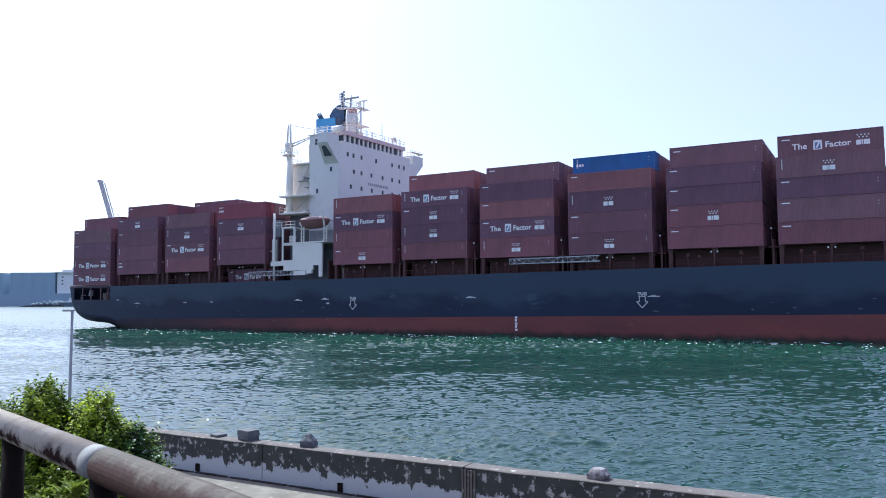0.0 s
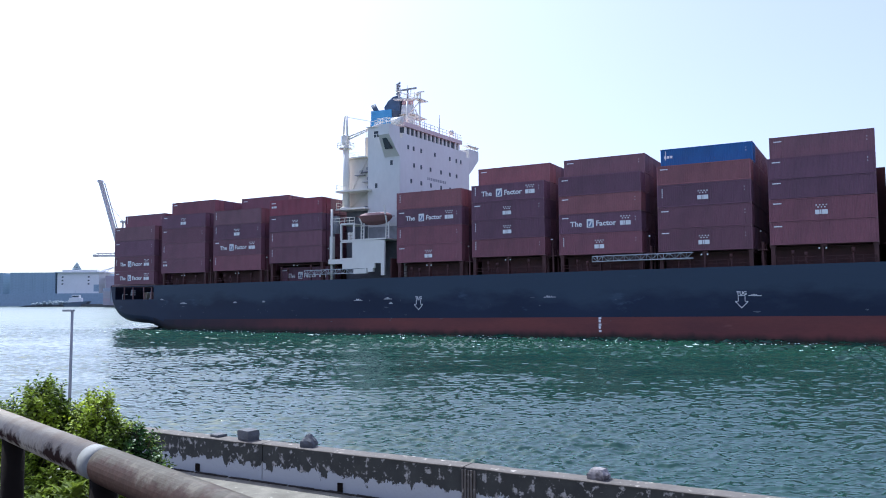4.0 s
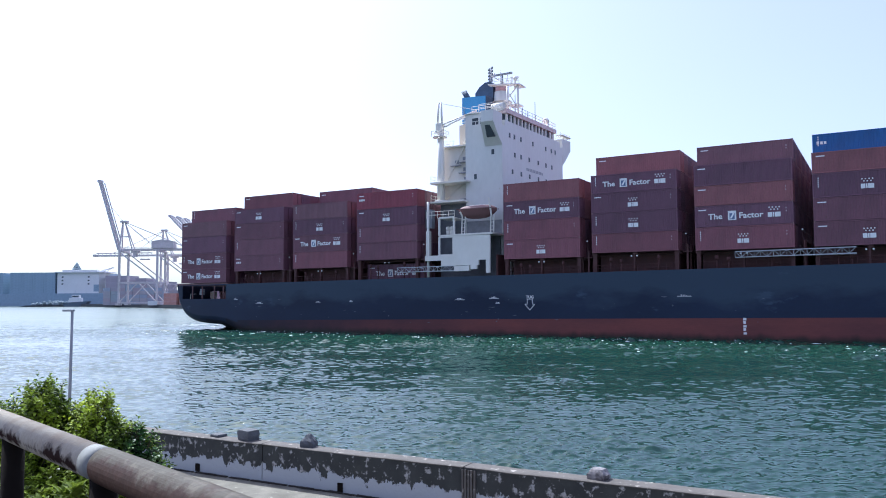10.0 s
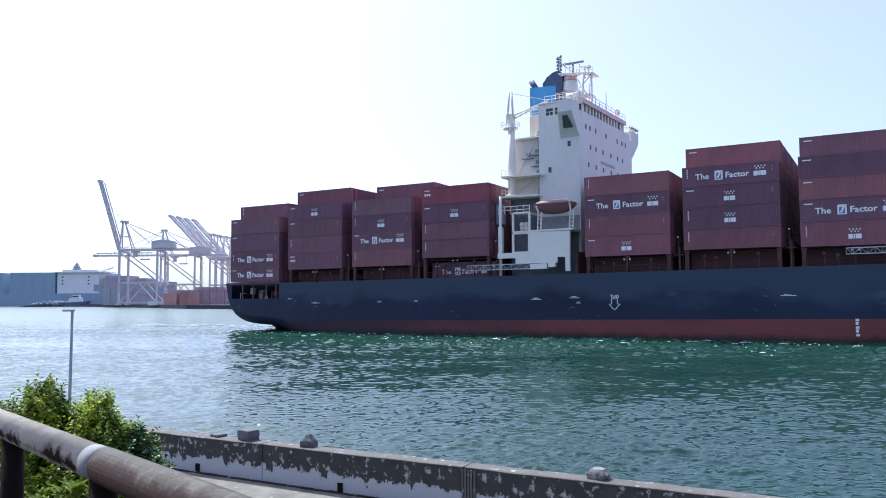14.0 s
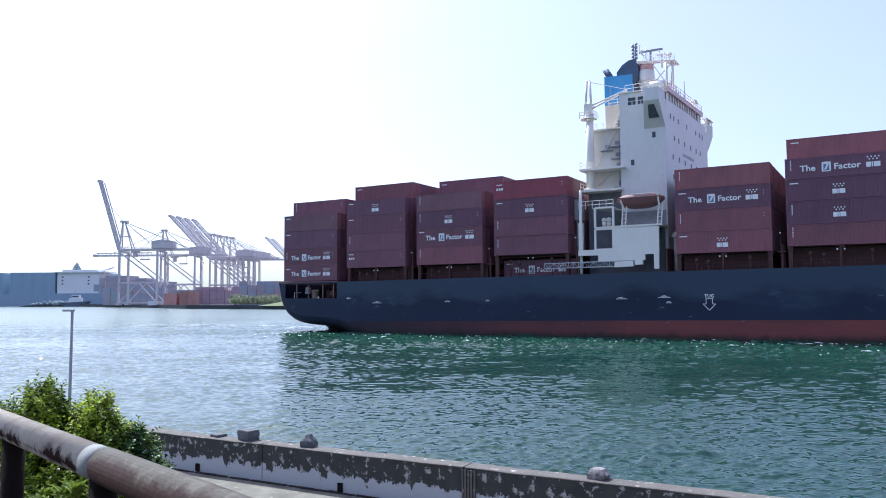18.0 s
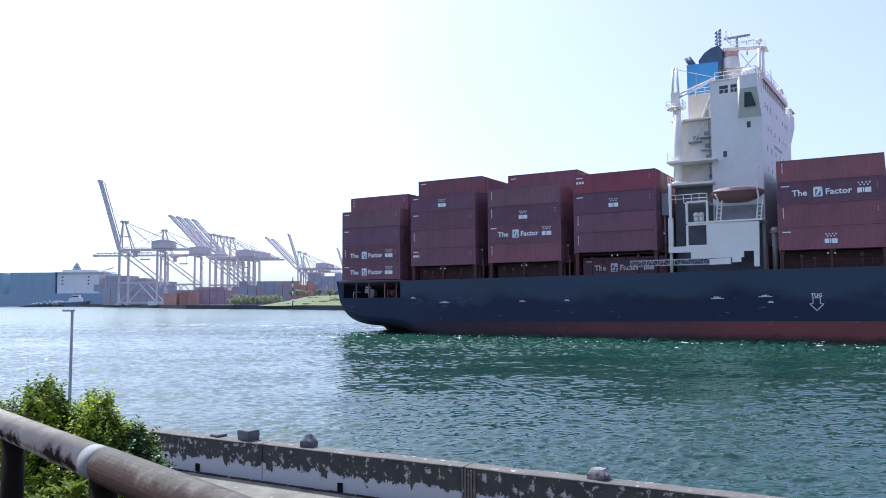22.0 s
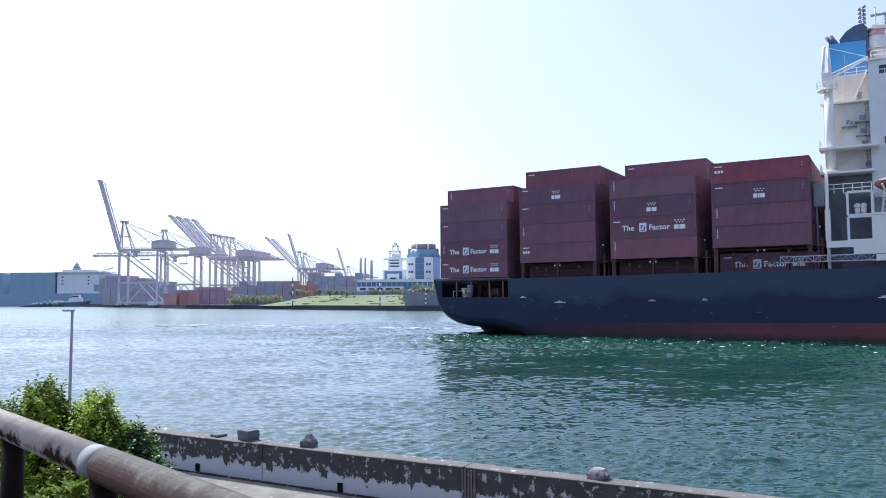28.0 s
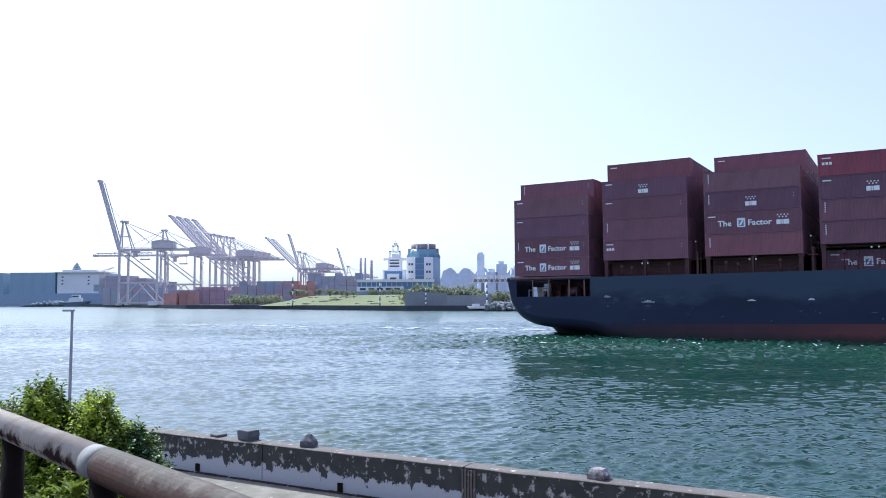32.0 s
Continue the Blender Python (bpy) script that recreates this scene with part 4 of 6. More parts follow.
    for dz in (0, 0.55):
        rod(bm, (-96.6, 4.0, 34.2 + dz), (-92.3, 8.5, 37.5 + dz * 0.3), 0.13)
    for k in range(6):
        c = k / 6
        rod(bm, (-96.6 + 4.3 * c, 4 + 4.5 * c, 34.2 + 3.3 * c), (-96.6 + 4.3 * (c + 0.1), 4 + 4.5 * (c + 0.1), 34.75 + 3.2 * c), 0.07, n=5)
    rod(bm, (-96.95, 4, 38.5), (-92.3, 8.5, 37.7), 0.05, n=5)
    part("crane_jib", bm, M["white"], cr)
    # white shelter side with its openings, standing flush with the hull
    bm = bmesh.new()
    prism(bm, [(-97.4, 11.72), (-94.4, 11.72), (-94.4, 10.85), (-87.65, 10.85), (-87.65, 11.65), (-86.4, 11.65), (-86.4, 9.6), (-85.75, 9.6), (-85.65, 15.5),
               (-92.3, 15.75), (-92.3, 12.55), (-97.4, 12.55)], -0.3, 0.05)
    part("side_screen", bm, M["white"], ship, "white side screen plate")
    bm = bmesh.new()
    box(bm, -92.3, -85.2, -0.4, 4.2, 15.6, 15.85)
    part("boat_deck", bm, M["white"], ship)
    # coloured dark for the shade behind the side screen
    bm = bmesh.new()
    box(bm, -96.0, -85.9, 3.9, 4.2, 8.6, 15.6)
    part("inner_bulkhead", bm, M["shadegrey"], ship)
    # grey plate gives the shade of the recess behind the lifeboat
    bm = bmesh.new()
    box(bm, -92.0, -85.7, 4.12, 4.22, 15.9, 18.2)
    part("boat_deck_bulkhead", bm, M["greypaint"], ship, "grey plate for the shaded recess behind the lifeboat")
    # open frames aft of the screen
    for x0, x1, z0, z1 in ((-94.9, -92.2, 12.55, 15.5), (-94.9, -92.2, 15.7, 18.6)):
        bm = bmesh.new()
        for p, q in (((x0, z0), (x0, z1)), ((x1, z0), (x1, z1)), ((x0, z1), (x1, z1)), ((x0, z0), (x1, z0))):
            beam(bm, (p[0], 0.1, p[1]), (q[0], 0.1, q[1]), 0.28)
        part("screen_frame", bm, M["white"], ship)
    bm = bmesh.new()
    rail(bm, [(-97.4, 0.2, 18.6), (-92.2, 0.2, 18.6)], 1.1, 1.0, 0.04)
    box(bm, -95.2, -92.1, 0.1, 4.2, 18.45, 18.6)
    rod(bm, (-97.2, 0.4, 8.6), (-97.2, 0.4, 21.4), 0.22)
    box(bm, -97.5, -96.9, 0.2, 0.9, 12.6, 16.6)
    part("frame_deck", bm, M["white"], ship)
    for x in (-93.9, -93.2):
        bm = bmesh.new()
        rod(bm, (x, 1.2, 15.85), (x, 1.2, 16.6), 0.3, 0.34, n=12)
        bmesh.ops.create_icosphere(bm, subdivisions=2, radius=0.4, matrix=pose(x, 1.2, 16.9))
        part("raft_canister", bm, M["white"], ship, "white life raft canister")
    # boat davits
    for x in (-91.2, -86.1):
        bm = bmesh.new()
        for dx in (0, 0.55):
            beam(bm, (x + dx, 0.8, 15.85), (x + dx + 0.35, 0.4, 18.6), 0.16)
        for k in range(4):
            beam(bm, (x + 0.08 * k, 0.75 - 0.1 * k, 16.3 + k * 0.6), (x + 0.6 + 0.08 * k, 0.75 - 0.1 * k, 16.3 + k * 0.6), 0.1)
        beam(bm, (x + 0.4, 0.4, 18.6), (x + 0.1, 0.1, 21.3 if x > -90 else 19.4), 0.2)
        part("davit", bm, M["white"], ship, "white boat davit")
    # accommodation ladder along the rail, lattice then boxed end
    for x0, x1, z, name in ((-102.8, -92.0, 10.3, "gangway"), (-49.9, -35.9, 11.1, "gangway")):
        bm = bmesh.new()
        tilt = 0.008
        for zz in (0, 0.75):
            for y in (-0.25, 0.25):
                beam(bm, (x0, y, z + zz - 0.3), (x1, y, z + zz + tilt * (x1 - x0) - 0.3), 0.09)
        n = int((x1 - x0) / 0.75)
        for k in range(n):
            x = x0 + (x1 - x0) * k / n
            zz = z - 0.3 + tilt * (x - x0)
            beam(bm, (x, -0.25, zz + (0 if k % 2 else 0.75)), (x + 0.75, -0.25, zz + (0.75 if k % 2 else 0)), 0.05)
            beam(bm, (x, -0.25, zz), (x, -0.25, zz + 0.75), 0.05)
        box(bm, x0, x1, -0.2, 0.2, z - 0.32, z - 0.28)
        part(name, bm, M["alu"], ship, "pale lattice gangway stowed along the rail")
    bm = bmesh.new()
    prism(bm, [(-92.0, 9.95), (-89.3, 10.0), (-89.3, 10.8), (-92.0, 10.75)], -0.36, 0.2)
    prism(bm, [(-89.1, 10.2), (-88.0, 10.25), (-88.0, 11.2), (-89.1, 11.1)], -0.32, 0.2)
    part("gangway_head", bm, M["white"], ship)
    # deck lamps in the gaps between the stacks
    for x0, z in BAY_BASES:
        bm = bmesh.new()
        bmesh.ops.create_icosphere(bm, subdivisions=1, radius=0.13, matrix=pose(x0 + 13.1, 0.6, z + 2.3))
        lamp = part("deck_lamp", bm, M["decal"], ship)
        bm = bmesh.new()
        rod(bm, (x0 + 13.1, 0.8, 8.6), (x0 + 13.1, 0.8, z + 2.3), 0.04, n=6)
        part("lamp_bracket", bm, M["rust"], lamp)
        # lashing bridge in the gap
        bm = bmesh.new()
        for y in (0.6, 2.6, 8, 14, 20, 26, 31):
            rod(bm, (x0 + 13.3, y, 8.6), (x0 + 13.3, y, z + 0.9), 0.14, n=6)
        box(bm, x0 + 12.75, x0 + 13.85, 0.4, BEAM - 0.4, z - 0.2, z - 0.08)
        part("lashing_bridge", bm, M["rust"], ship)
        # lashing frames on the off side, with plates added to block the sky
        bm = bmesh.new()
        for y in (21.0, 23.6, 26.2, 28.8, 31.2):
            rod(bm, (x0 + 13.2, y, 8.6), (x0 + 13.2, y, z + 1.0), 0.12, n=6)
        box(bm, x0 + 12.6, x0 + 13.8, 20.8, 31.4, z + 0.9, z + 1.0)
        box(bm, x0 + 13.15, x0 + 13.25, 5.0, 31.4, 8.6, z + 0.9)
        box(bm, x0 + 12.2, x0 + 13.5, 30.0, 30.1, 8.6, z + 13.4)
        box(bm, x0 + 11.4, x0 + 14.7, 29.7, 29.8, 8.6, z)
        part("lashing_frame", bm, M["rust"], ship)


def mast_bm():
    """Tapered mast house, a long platform to the fore on a post, stays and yards."""
    bm = bmesh.new()
    rod(bm, (-91.25, 16, 35.9), (-91.25, 16, 42.4), 1.75, 1.2, n=14)
    rod(bm, (-91.25, 16, 43.45), (-91.25, 16, 43.6), 1.35, n=14)
    for z, r in ((38.3, 2.3), (40.4, 1.9)):
        rod(bm, (-91.1, 16, z), (-91.1, 16, z + 0.14), r, n=14)
    prism(bm, [(-91.6, 42.62), (-85.6, 41.95), (-85.6, 42.1), (-91.6, 42.82)], 11.4, 12.5)
    prism(bm, [(-87.0, 42.0), (-85.6, 41.95), (-85.6, 42.1), (-87.0, 42.15)], 12.5, 14.2)
    rail(bm, [(-90.4, 11.5, 42.7), (-85.7, 11.5, 42.1)], 0.9, 1.2, 0.04)
    rod(bm, (-86.1, 11.9, 36.2), (-86.1, 11.9, 42.0), 0.18)
    beam(bm, (-89.9, 12.5, 38.6), (-86.4, 12.5, 42.0), 0.16)
    beam(bm, (-89.6, 14.5, 42.5), (-87.6, 14.5, 39.2), 0.14)
    box(bm, -88.6, -86.6, 13.0, 15.4, 39.0, 39.15)
    rod(bm, (-91.3, 16, 43.6), (-91.3, 16, 46.4), 0.09)
    beam(bm, (-91.2, 11.8, 44.4), (-91.2, 20.2, 44.4), 0.14)
    for x, y, z in ((-91.2, 12, 45.4), (-91.2, 13.2, 45.0), (-91.2, 19, 45.3), (-91.2, 20.1, 45.5), (-88.2, 12.2, 44.0), (-87.4, 12.2, 43.6)):
        rod(bm, (x, y, 44.4 if x < -90 else 42.3), (x, y, z), 0.07)
        bmesh.ops.create_icosphere(bm, subdivisions=1, radius=0.16, matrix=pose(x, y, z))
    return bm


M["redroof"] = material("faded_salmon_paint", (0.66, 0.49, 0.47), 0.5, second=(0.68, 0.57, 0.55), scale=0.5)
M["canopy"] = material("dull_canopy_plastic", (0.30, 0.175, 0.165), 0.6, second=(0.24, 0.16, 0.155), scale=1.0)
# grey darkened to hold the shade of the recesses it fills
M["shadegrey"] = material("shade_grey_bulkhead_paint", (0.16, 0.17, 0.19), 0.6, scale=0.8)
M["alu"] = material("aluminium_gangway", (0.55, 0.57, 0.6), 0.45, metal=0.3, scale=2)
build_deckhouse()


def build_lifeboat():
    boat = thing("lifeboat", "faded maroon enclosed lifeboat, canopy top highlighted, hung in davits", "boat")
    bm = bmesh.new()
    rows = []
    for i in range(13):
        u = i / 12 * 2 - 1
        w = 1.25 * (1 - abs(u) ** 3.0) + 0.05
        zk = -1.45 + 1.0 * abs(u) ** 3.0
        ring = []
        for k in range(9):
            g = math.pi * k / 8
            ring.append(bm.verts.new((u * 3.4, 1.3 - w * math.cos(g), 0.35 + 0.1 * u * u + zk * math.sin(g) ** 0.7)))
        rows.append(ring)
    for p, q in zip(rows, rows[1:]):
        for j in range(8):
            f = bm.faces.new((p[j], q[j], q[j + 1], p[j + 1]))
            f.smooth = True
    part("boat_hull", bm, M["orange"], boat)
    bm = bmesh.new()
    rows = []
    for i in range(13):
        u = i / 12 * 2 - 1
        w = (1.25 * (1 - abs(u) ** 3.0) + 0.05) * 0.98
        zt = 0.62 * (1 - abs(u) ** 4) + 0.05
        rows.append([bm.verts.new((u * 3.35, 1.3 - w * math.cos(math.pi * k / 8), 0.1 * u * u + 0.37 + zt * math.sin(math.pi * k / 8) ** 0.6)) for k in range(9)])
    for p, q in zip(rows, rows[1:]):
        for j in range(8):
            f = bm.faces.new((p[j], q[j], q[j + 1], p[j + 1]))
            f.smooth = True
    part("canopy", bm, M["canopy"], boat, "dull reddish-grey canopy")
    # white bar makes the bright highlight along the canopy top
    bm = bmesh.new()
    rod(bm, (-1.4, 1.0, 0.98), (2.3, 1.0, 0.98), 0.13, n=8)
    part("grab_strip", bm, M["white"], boat, "white strip for the highlight along the canopy")
    bm = bmesh.new()
    for y in (0.02, 2.55):
        beam(bm, (-3.1, y, 0.42), (3.1, y, 0.42), 0.12)
    part("fender", bm, M["orange"], boat)
    aboard(boat, pose(-88.5, -0.15, 19.3))


build_lifeboat()

# ---------------------------------------------------------------- far shore
M["quay"] = material("dark_quay_stone", (0.06, 0.066, 0.078), 0.9, scale=0.05, fine=0.6, bump=0.2)
M["grass"] = material("mown_grass", (0.125, 0.145, 0.052), 0.9, second=(0.09, 0.118, 0.046), scale=0.06, fine=0.9, bump=0.3)
M["concrete"] = material("grey_concrete", (0.30, 0.31, 0.32), 0.85, scale=0.08, fine=1.0)
M["whitewall"] = material("white_facade", (0.80, 0.80, 0.80), 0.6, second=(0.70, 0.70, 0.70), scale=0.05, fine=0.7, grainy=0.1)
M["blueglass"] = material("blue_curtain_glass", (0.13, 0.22, 0.34), 0.4, second=(0.18, 0.28, 0.40), scale=0.3, fine=2, spec=0.2)
M["slatestone"] = material("grey_green_stone", (0.27, 0.33, 0.36), 0.9, second=(0.20, 0.26, 0.27), scale=0.2, fine=1.0)
M["slatewall"] = material("blue_grey_facade", (0.33, 0.41, 0.50), 0.6, second=(0.27, 0.35, 0.45), scale=0.2, fine=1.0)
M["tughull"] = material("dark_tug_paint", (0.12, 0.16, 0.21), 0.6, scale=0.2, fine=1.0)
M["brickred"] = material("brick_red_cladding", (0.34, 0.265, 0.27), 0.7, scale=0.2, fine=2)
# far crane, ship, box and city paints are paled, haze in the base colour
M["cranepaint"] = material("hazed_mauve_crane_paint", (0.60, 0.555, 0.57), 0.6, second=(0.64, 0.54, 0.53), scale=0.05, fine=0.6, bump=0)
M["shiphull"] = material("hazed_blue_ship_paint", (0.29, 0.385, 0.47), 0.6, second=(0.33, 0.42, 0.50), scale=0.03, fine=0.4, bump=0)
M["farboxes"] = material("hazed_mixed_box_paint", (0.36, 0.36, 0.42), 0.7, second=(0.29, 0.36, 0.43), scale=0.08, fine=0.3, bump=0, jitter=0.2)
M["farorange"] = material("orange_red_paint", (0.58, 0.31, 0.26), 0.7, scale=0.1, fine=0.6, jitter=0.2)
M["farred"] = material("hazed_maroon_box_paint", (0.42, 0.29, 0.32), 0.7, second=(0.36, 0.27, 0.31), scale=0.08, fine=0.3, bump=0, jitter=0.2)
M["hazeblue"] = material("distant_haze_tint", (0.72, 0.79, 0.86), 0.9, scale=0.01, fine=0.1, bump=0)
M["leaf_far"] = material("dull_green_foliage", (0.21, 0.24, 0.19), 0.9, second=(0.27, 0.30, 0.24), scale=0.3, fine=2)
M["foliage"] = material("backlit_foliage", (0.15, 0.18, 0.10), 0.9, second=(0.21, 0.24, 0.15), scale=0.3, fine=2)
tn, tl = M["foliage"].node_tree.nodes, M["foliage"].node_tree.links
trl, trm = tn.new("ShaderNodeBsdfTranslucent"), tn.new("ShaderNodeMixShader")
trl.inputs["Color"].default_value = (0.27, 0.29, 0.20, 1)
trm.inputs[0].default_value = 0.42
tl.new(tn["Principled BSDF"].outputs[0], trm.inputs[1])
tl.new(trl.outputs[0], trm.inputs[2])
tl.new(trm.outputs[0], tn["Material Output"].inputs["Surface"])
M["asphalt"] = material("quay_paving", (0.07, 0.075, 0.085), 0.9, scale=0.05, fine=0.8)

def vary_by_piece(m, colours):
    """Each loose piece of a mesh takes one of a few paints."""
    n, l = m.node_tree.nodes, m.node_tree.links
    b = n["Principled BSDF"]
    old = b.inputs["Base Color"].links[0].from_socket
    g, ramp, mx = n.new("ShaderNodeNewGeometry"), n.new("ShaderNodeValToRGB"), n.new("ShaderNodeMix")
    ramp.color_ramp.interpolation = "CONSTANT"
    for i, c in enumerate(colours):
        e = ramp.color_ramp.elements[i] if i < 2 else ramp.color_ramp.elements.new(i / len(colours))
        e.position, e.color = i / len(colours), (*c, 1)
    mx.data_type = "RGBA"
    mx.inputs[0].default_value = 0.45
    l.new(g.outputs["Random Per Island"], ramp.inputs[0])
    l.new(old, mx.inputs[6])
    l.new(ramp.outputs[0], mx.inputs[7])
    l.new(mx.outputs[2], b.inputs["Base Color"])


# box paints greyed and lightened to put the haze into them
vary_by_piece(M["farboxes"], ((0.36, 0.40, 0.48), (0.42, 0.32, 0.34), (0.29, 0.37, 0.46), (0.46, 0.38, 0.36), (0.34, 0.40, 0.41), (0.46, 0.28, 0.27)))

# land beyond the channel: one sheet with a stone edge along the water
SHORE = [(-1150, 2000), (-571, 1072), (-386, 801), (-255, 650), (-180, 537), (-121, 494), (-58, 427), (-18, 390), (31, 368), (190, 285), (420, 170), (900, -60)]


def land():
    bm = bmesh.new()
    near = [bm.verts.new((x, y, 1.6)) for x, y in SHORE]
    far = [bm.verts.new((x + 2600, y + 3800, 1.6)) for x, y in SHORE]
    low = [bm.verts.new((x + 0.6, y + 0.8, -1.5)) for x, y in SHORE]
    for i in range(len(SHORE) - 1):
        bm.faces.new((near[i], near[i + 1], far[i + 1], far[i]))
        bm.faces.new((low[i], low[i + 1], near[i + 1], near[i]))
    structure("ground", bm, M["asphalt"], "flat harbour land behind the quay across the water", "ground")
    bm = bmesh.new()
    for (x0, y0), (x1, y1) in zip(SHORE[1:], SHORE[2:]):
        p, q = Vector((x0, y0, 0)), Vector((x1, y1, 0))
        d = (q - p).normalized()
        n = Vector((-d.y, d.x, 0))
        v = [bm.verts.new(c) for c in (p - n * 0.35 + Vector((0, 0, -1)), q - n * 0.35 + Vector((0, 0, -1)), q - n * 0.3 + Vector((0, 0, 2.1)), p - n * 0.3 + Vector((0, 0, 2.1)), p + n * 0.8 + Vector((0, 0, 2.1)), q + n * 0.8 + Vector((0, 0, 2.1)))]
        bm.faces.new((v[0], v[1], v[2], v[3]))
        bm.faces.new((v[3], v[2], v[5], v[4]))
    structure("sea_wall", bm, M["quay"], "dark stone sea wall along the far shore", "wall")


land()


def grass_bank():
    bm = bmesh.new()
    lo, hi, back = [], [], []
    for k in range(15):
        u = k / 14
        lift = min(1.0, u / 0.16)
        p = Vector((-117, 485, 1.65)).lerp(Vector((-20, 394, 1.65)), u)
        n = Vector((0.70, 0.71, 0))
        lo.append(bm.verts.new(p))
        hi.append(bm.verts.new(p + n * 24 * lift ** 0.6 + Vector((0, 0, 6.2 * lift + 0.25 * noise.noise(Vector((k * 0.7, 0, 0)))))))
        back.append(bm.verts.new(p + n * 80 + Vector((0, 0, 6.2 * lift))))
    for k in range(14):
        bm.faces.new((lo[k], lo[k + 1], hi[k + 1], hi[k]))
        bm.faces.new((hi[k], hi[k + 1], back[k + 1], back[k]))
    structure("grass_bank", bm, M["grass"], "sloping bank of mown yellow-green grass", "grass")
    bm = bmesh.new()
    for i in range(34):
        u, v = random.uniform(0.18, 0.97), random.choice((0.22, 0.42, 0.62, 0.82))
        p = Vector((-117, 485, 1.65)).lerp(Vector((-20, 394, 1.65)), u) + Vector((0.70, 0.71, 0)) * 24 * v + Vector((0, 0, 6.2 * v))
        box(bm, p.x - 1.3, p.x + 1.3, p.y - 0.4, p.y + 0.4, p.z - 0.3, p.z + 0.2)
    tagged(new("low_hedge", mesh_of(bm, "low_hedge", M["leaf_far"])), "short clipped hedge rows on the grass bank", "hedge", "", "stuff")


grass_bank()
bm = bmesh.new()
prism(bm, [(-19.5, 1.5), (2, 1.5), (2, 8.4), (-19.5, 9.3)], 391, 392)
box(bm, 2, 24, 383, 384, 1.5, 7.2)
structure("retaining_wall", bm, M["concrete"], "grey concrete retaining wall by the water", "wall")


def sts_crane(x, y, angle, label, tall=1.0, reach=60, span=31):
    """A ship-to-shore gantry crane: water side towards -x, boom hinged at the water-side legs."""
    c = thing("gantry_crane", label, "crane", "quay cranes", pose(x, y, 1.6))

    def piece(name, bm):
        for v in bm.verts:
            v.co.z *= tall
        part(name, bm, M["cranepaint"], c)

    for lx in (0, span):
        for ly in (0, 18):
            bm = bmesh.new()
            beam(bm, (lx, ly, 0), (lx, ly, 44), 1.5)
            box(bm, lx - 1.6, lx + 1.6, ly - 3, ly + 3, 0, 1.6)
            piece("leg", bm)
    braces = [((lx, 0, z), (lx, 18, z), w) for lx in (0, span) for z, w in ((18, 1.2), (43, 1.4))]
    for ly in (0, 18):
        braces += [((0, ly, 18), (span, ly, 18), 1.2), ((0, ly, 42), (span, ly, 19), 0.9), ((0, ly, 2), (span, ly, 2), 1.2), ((span / 2, ly, 18), (1, ly, 3), 0.7), ((span / 2, ly, 18), (span - 1, ly, 3), 0.7)]
    for p, q, w in braces:
        bm = bmesh.new()
        beam(bm, p, q, w)
        piece("brace", bm)
    bm = bmesh.new()
    for ly in (7, 11):
        beam(bm, (-4, ly, 44.5), (58, ly, 44.5), 1.7)
        for k in range(15):
            rod(bm, (k * 4, ly - 1.2, 45.2), (k * 4, ly - 1.2, 46.4), 0.12, n=4)
        rod(bm, (-4, ly - 1.2, 46.4), (58, ly - 1.2, 46.4), 0.12, n=4)
    for k in range(9):
        beam(bm, (k * 7, 7, 44.5), (k * 7, 11, 44.5), 0.9)
    piece("girder", bm)
    bm = bmesh.new()
    s, e2 = math.sin(radians(angle)), math.cos(radians(angle))
    L = reach
    for ly in (7, 11):
        beam(bm, (-4, ly, 44.5), (-4 - L * e2, ly, 44.5 + L * s), 1.5)
        beam(bm, (-4 - L * 0.12 * e2 + 2.4 * s, ly, 44.5 + L * 0.12 * s + 2.4 * e2), (-4 - L * 0.97 * e2 + 2.2 * s, ly, 44.5 + L * 0.97 * s + 2.2 * e2), 0.7)
    for k in range(14):
        p = L * (0.1 + 0.063 * k)
        beam(bm, (-4 - p * e2, 7, 44.5 + p * s), (-4 - p * e2, 11, 44.5 + p * s), 0.7)
        beam(bm, (-4 - p * e2, 7, 44.5 + p * s), (-4 - (p + 2.4) * e2 + 2.4 * s, 7, 44.5 + (p + 2.4) * s + 2.4 * e2), 0.4)
    box(bm, -5.2 - L * e2, -2.8 - L * e2, 6, 12, 43.6 + L * s, 45.6 + L * s)
    piece("boom", bm)
    bm = bmesh.new()
    for ly in (6, 12):
        beam(bm, (-3, ly, 44), (-1.4, 9, 67), 1.0)
        beam(bm, (8, ly, 44), (0.2, 9, 67), 0.8)
        beam(bm, (-1.6, ly, 55), (4.2, ly, 55), 0.5)
        rod(bm, (0, 9, 67), (52, ly, 46), 0.3, n=5)
        rod(bm, (0, 9, 67), (26, ly, 46), 0.25, n=5)
    box(bm, -3.2, 2.6, 7, 11, 66.4, 68.0)
    if angle < 20:
        rod(bm, (-1, 9, 67), (-30, 9, 45), 0.3, n=5)
        rod(bm, (-1, 9, 67), (-52, 9, 45), 0.3, n=5)
    else:
        rod(bm, (-1, 9, 67), (-4 - L * 0.75 * e2, 9, 44.5 + L * 0.75 * s), 0.2, n=5)
    piece("apex_frame", bm)
    bm = bmesh.new()
    box(bm, 24, 42, 5, 13, 45.5, 51)
    prism(bm, [(23.5, 51), (42.5, 51), (33, 52.6)], 4.8, 13.2)
    piece("machinery_house", bm)
    bm = bmesh.new()
    box(bm, 6, 13, 7.5, 10.5, 42.2, 43.4)
    box(bm, 8, 11, 7.5, 10.5, 38.5, 42.2)
    piece("operator_cab", bm)
    bm = bmesh.new()
    box(bm, 14, 21, 7, 11, 36.2, 37.2)
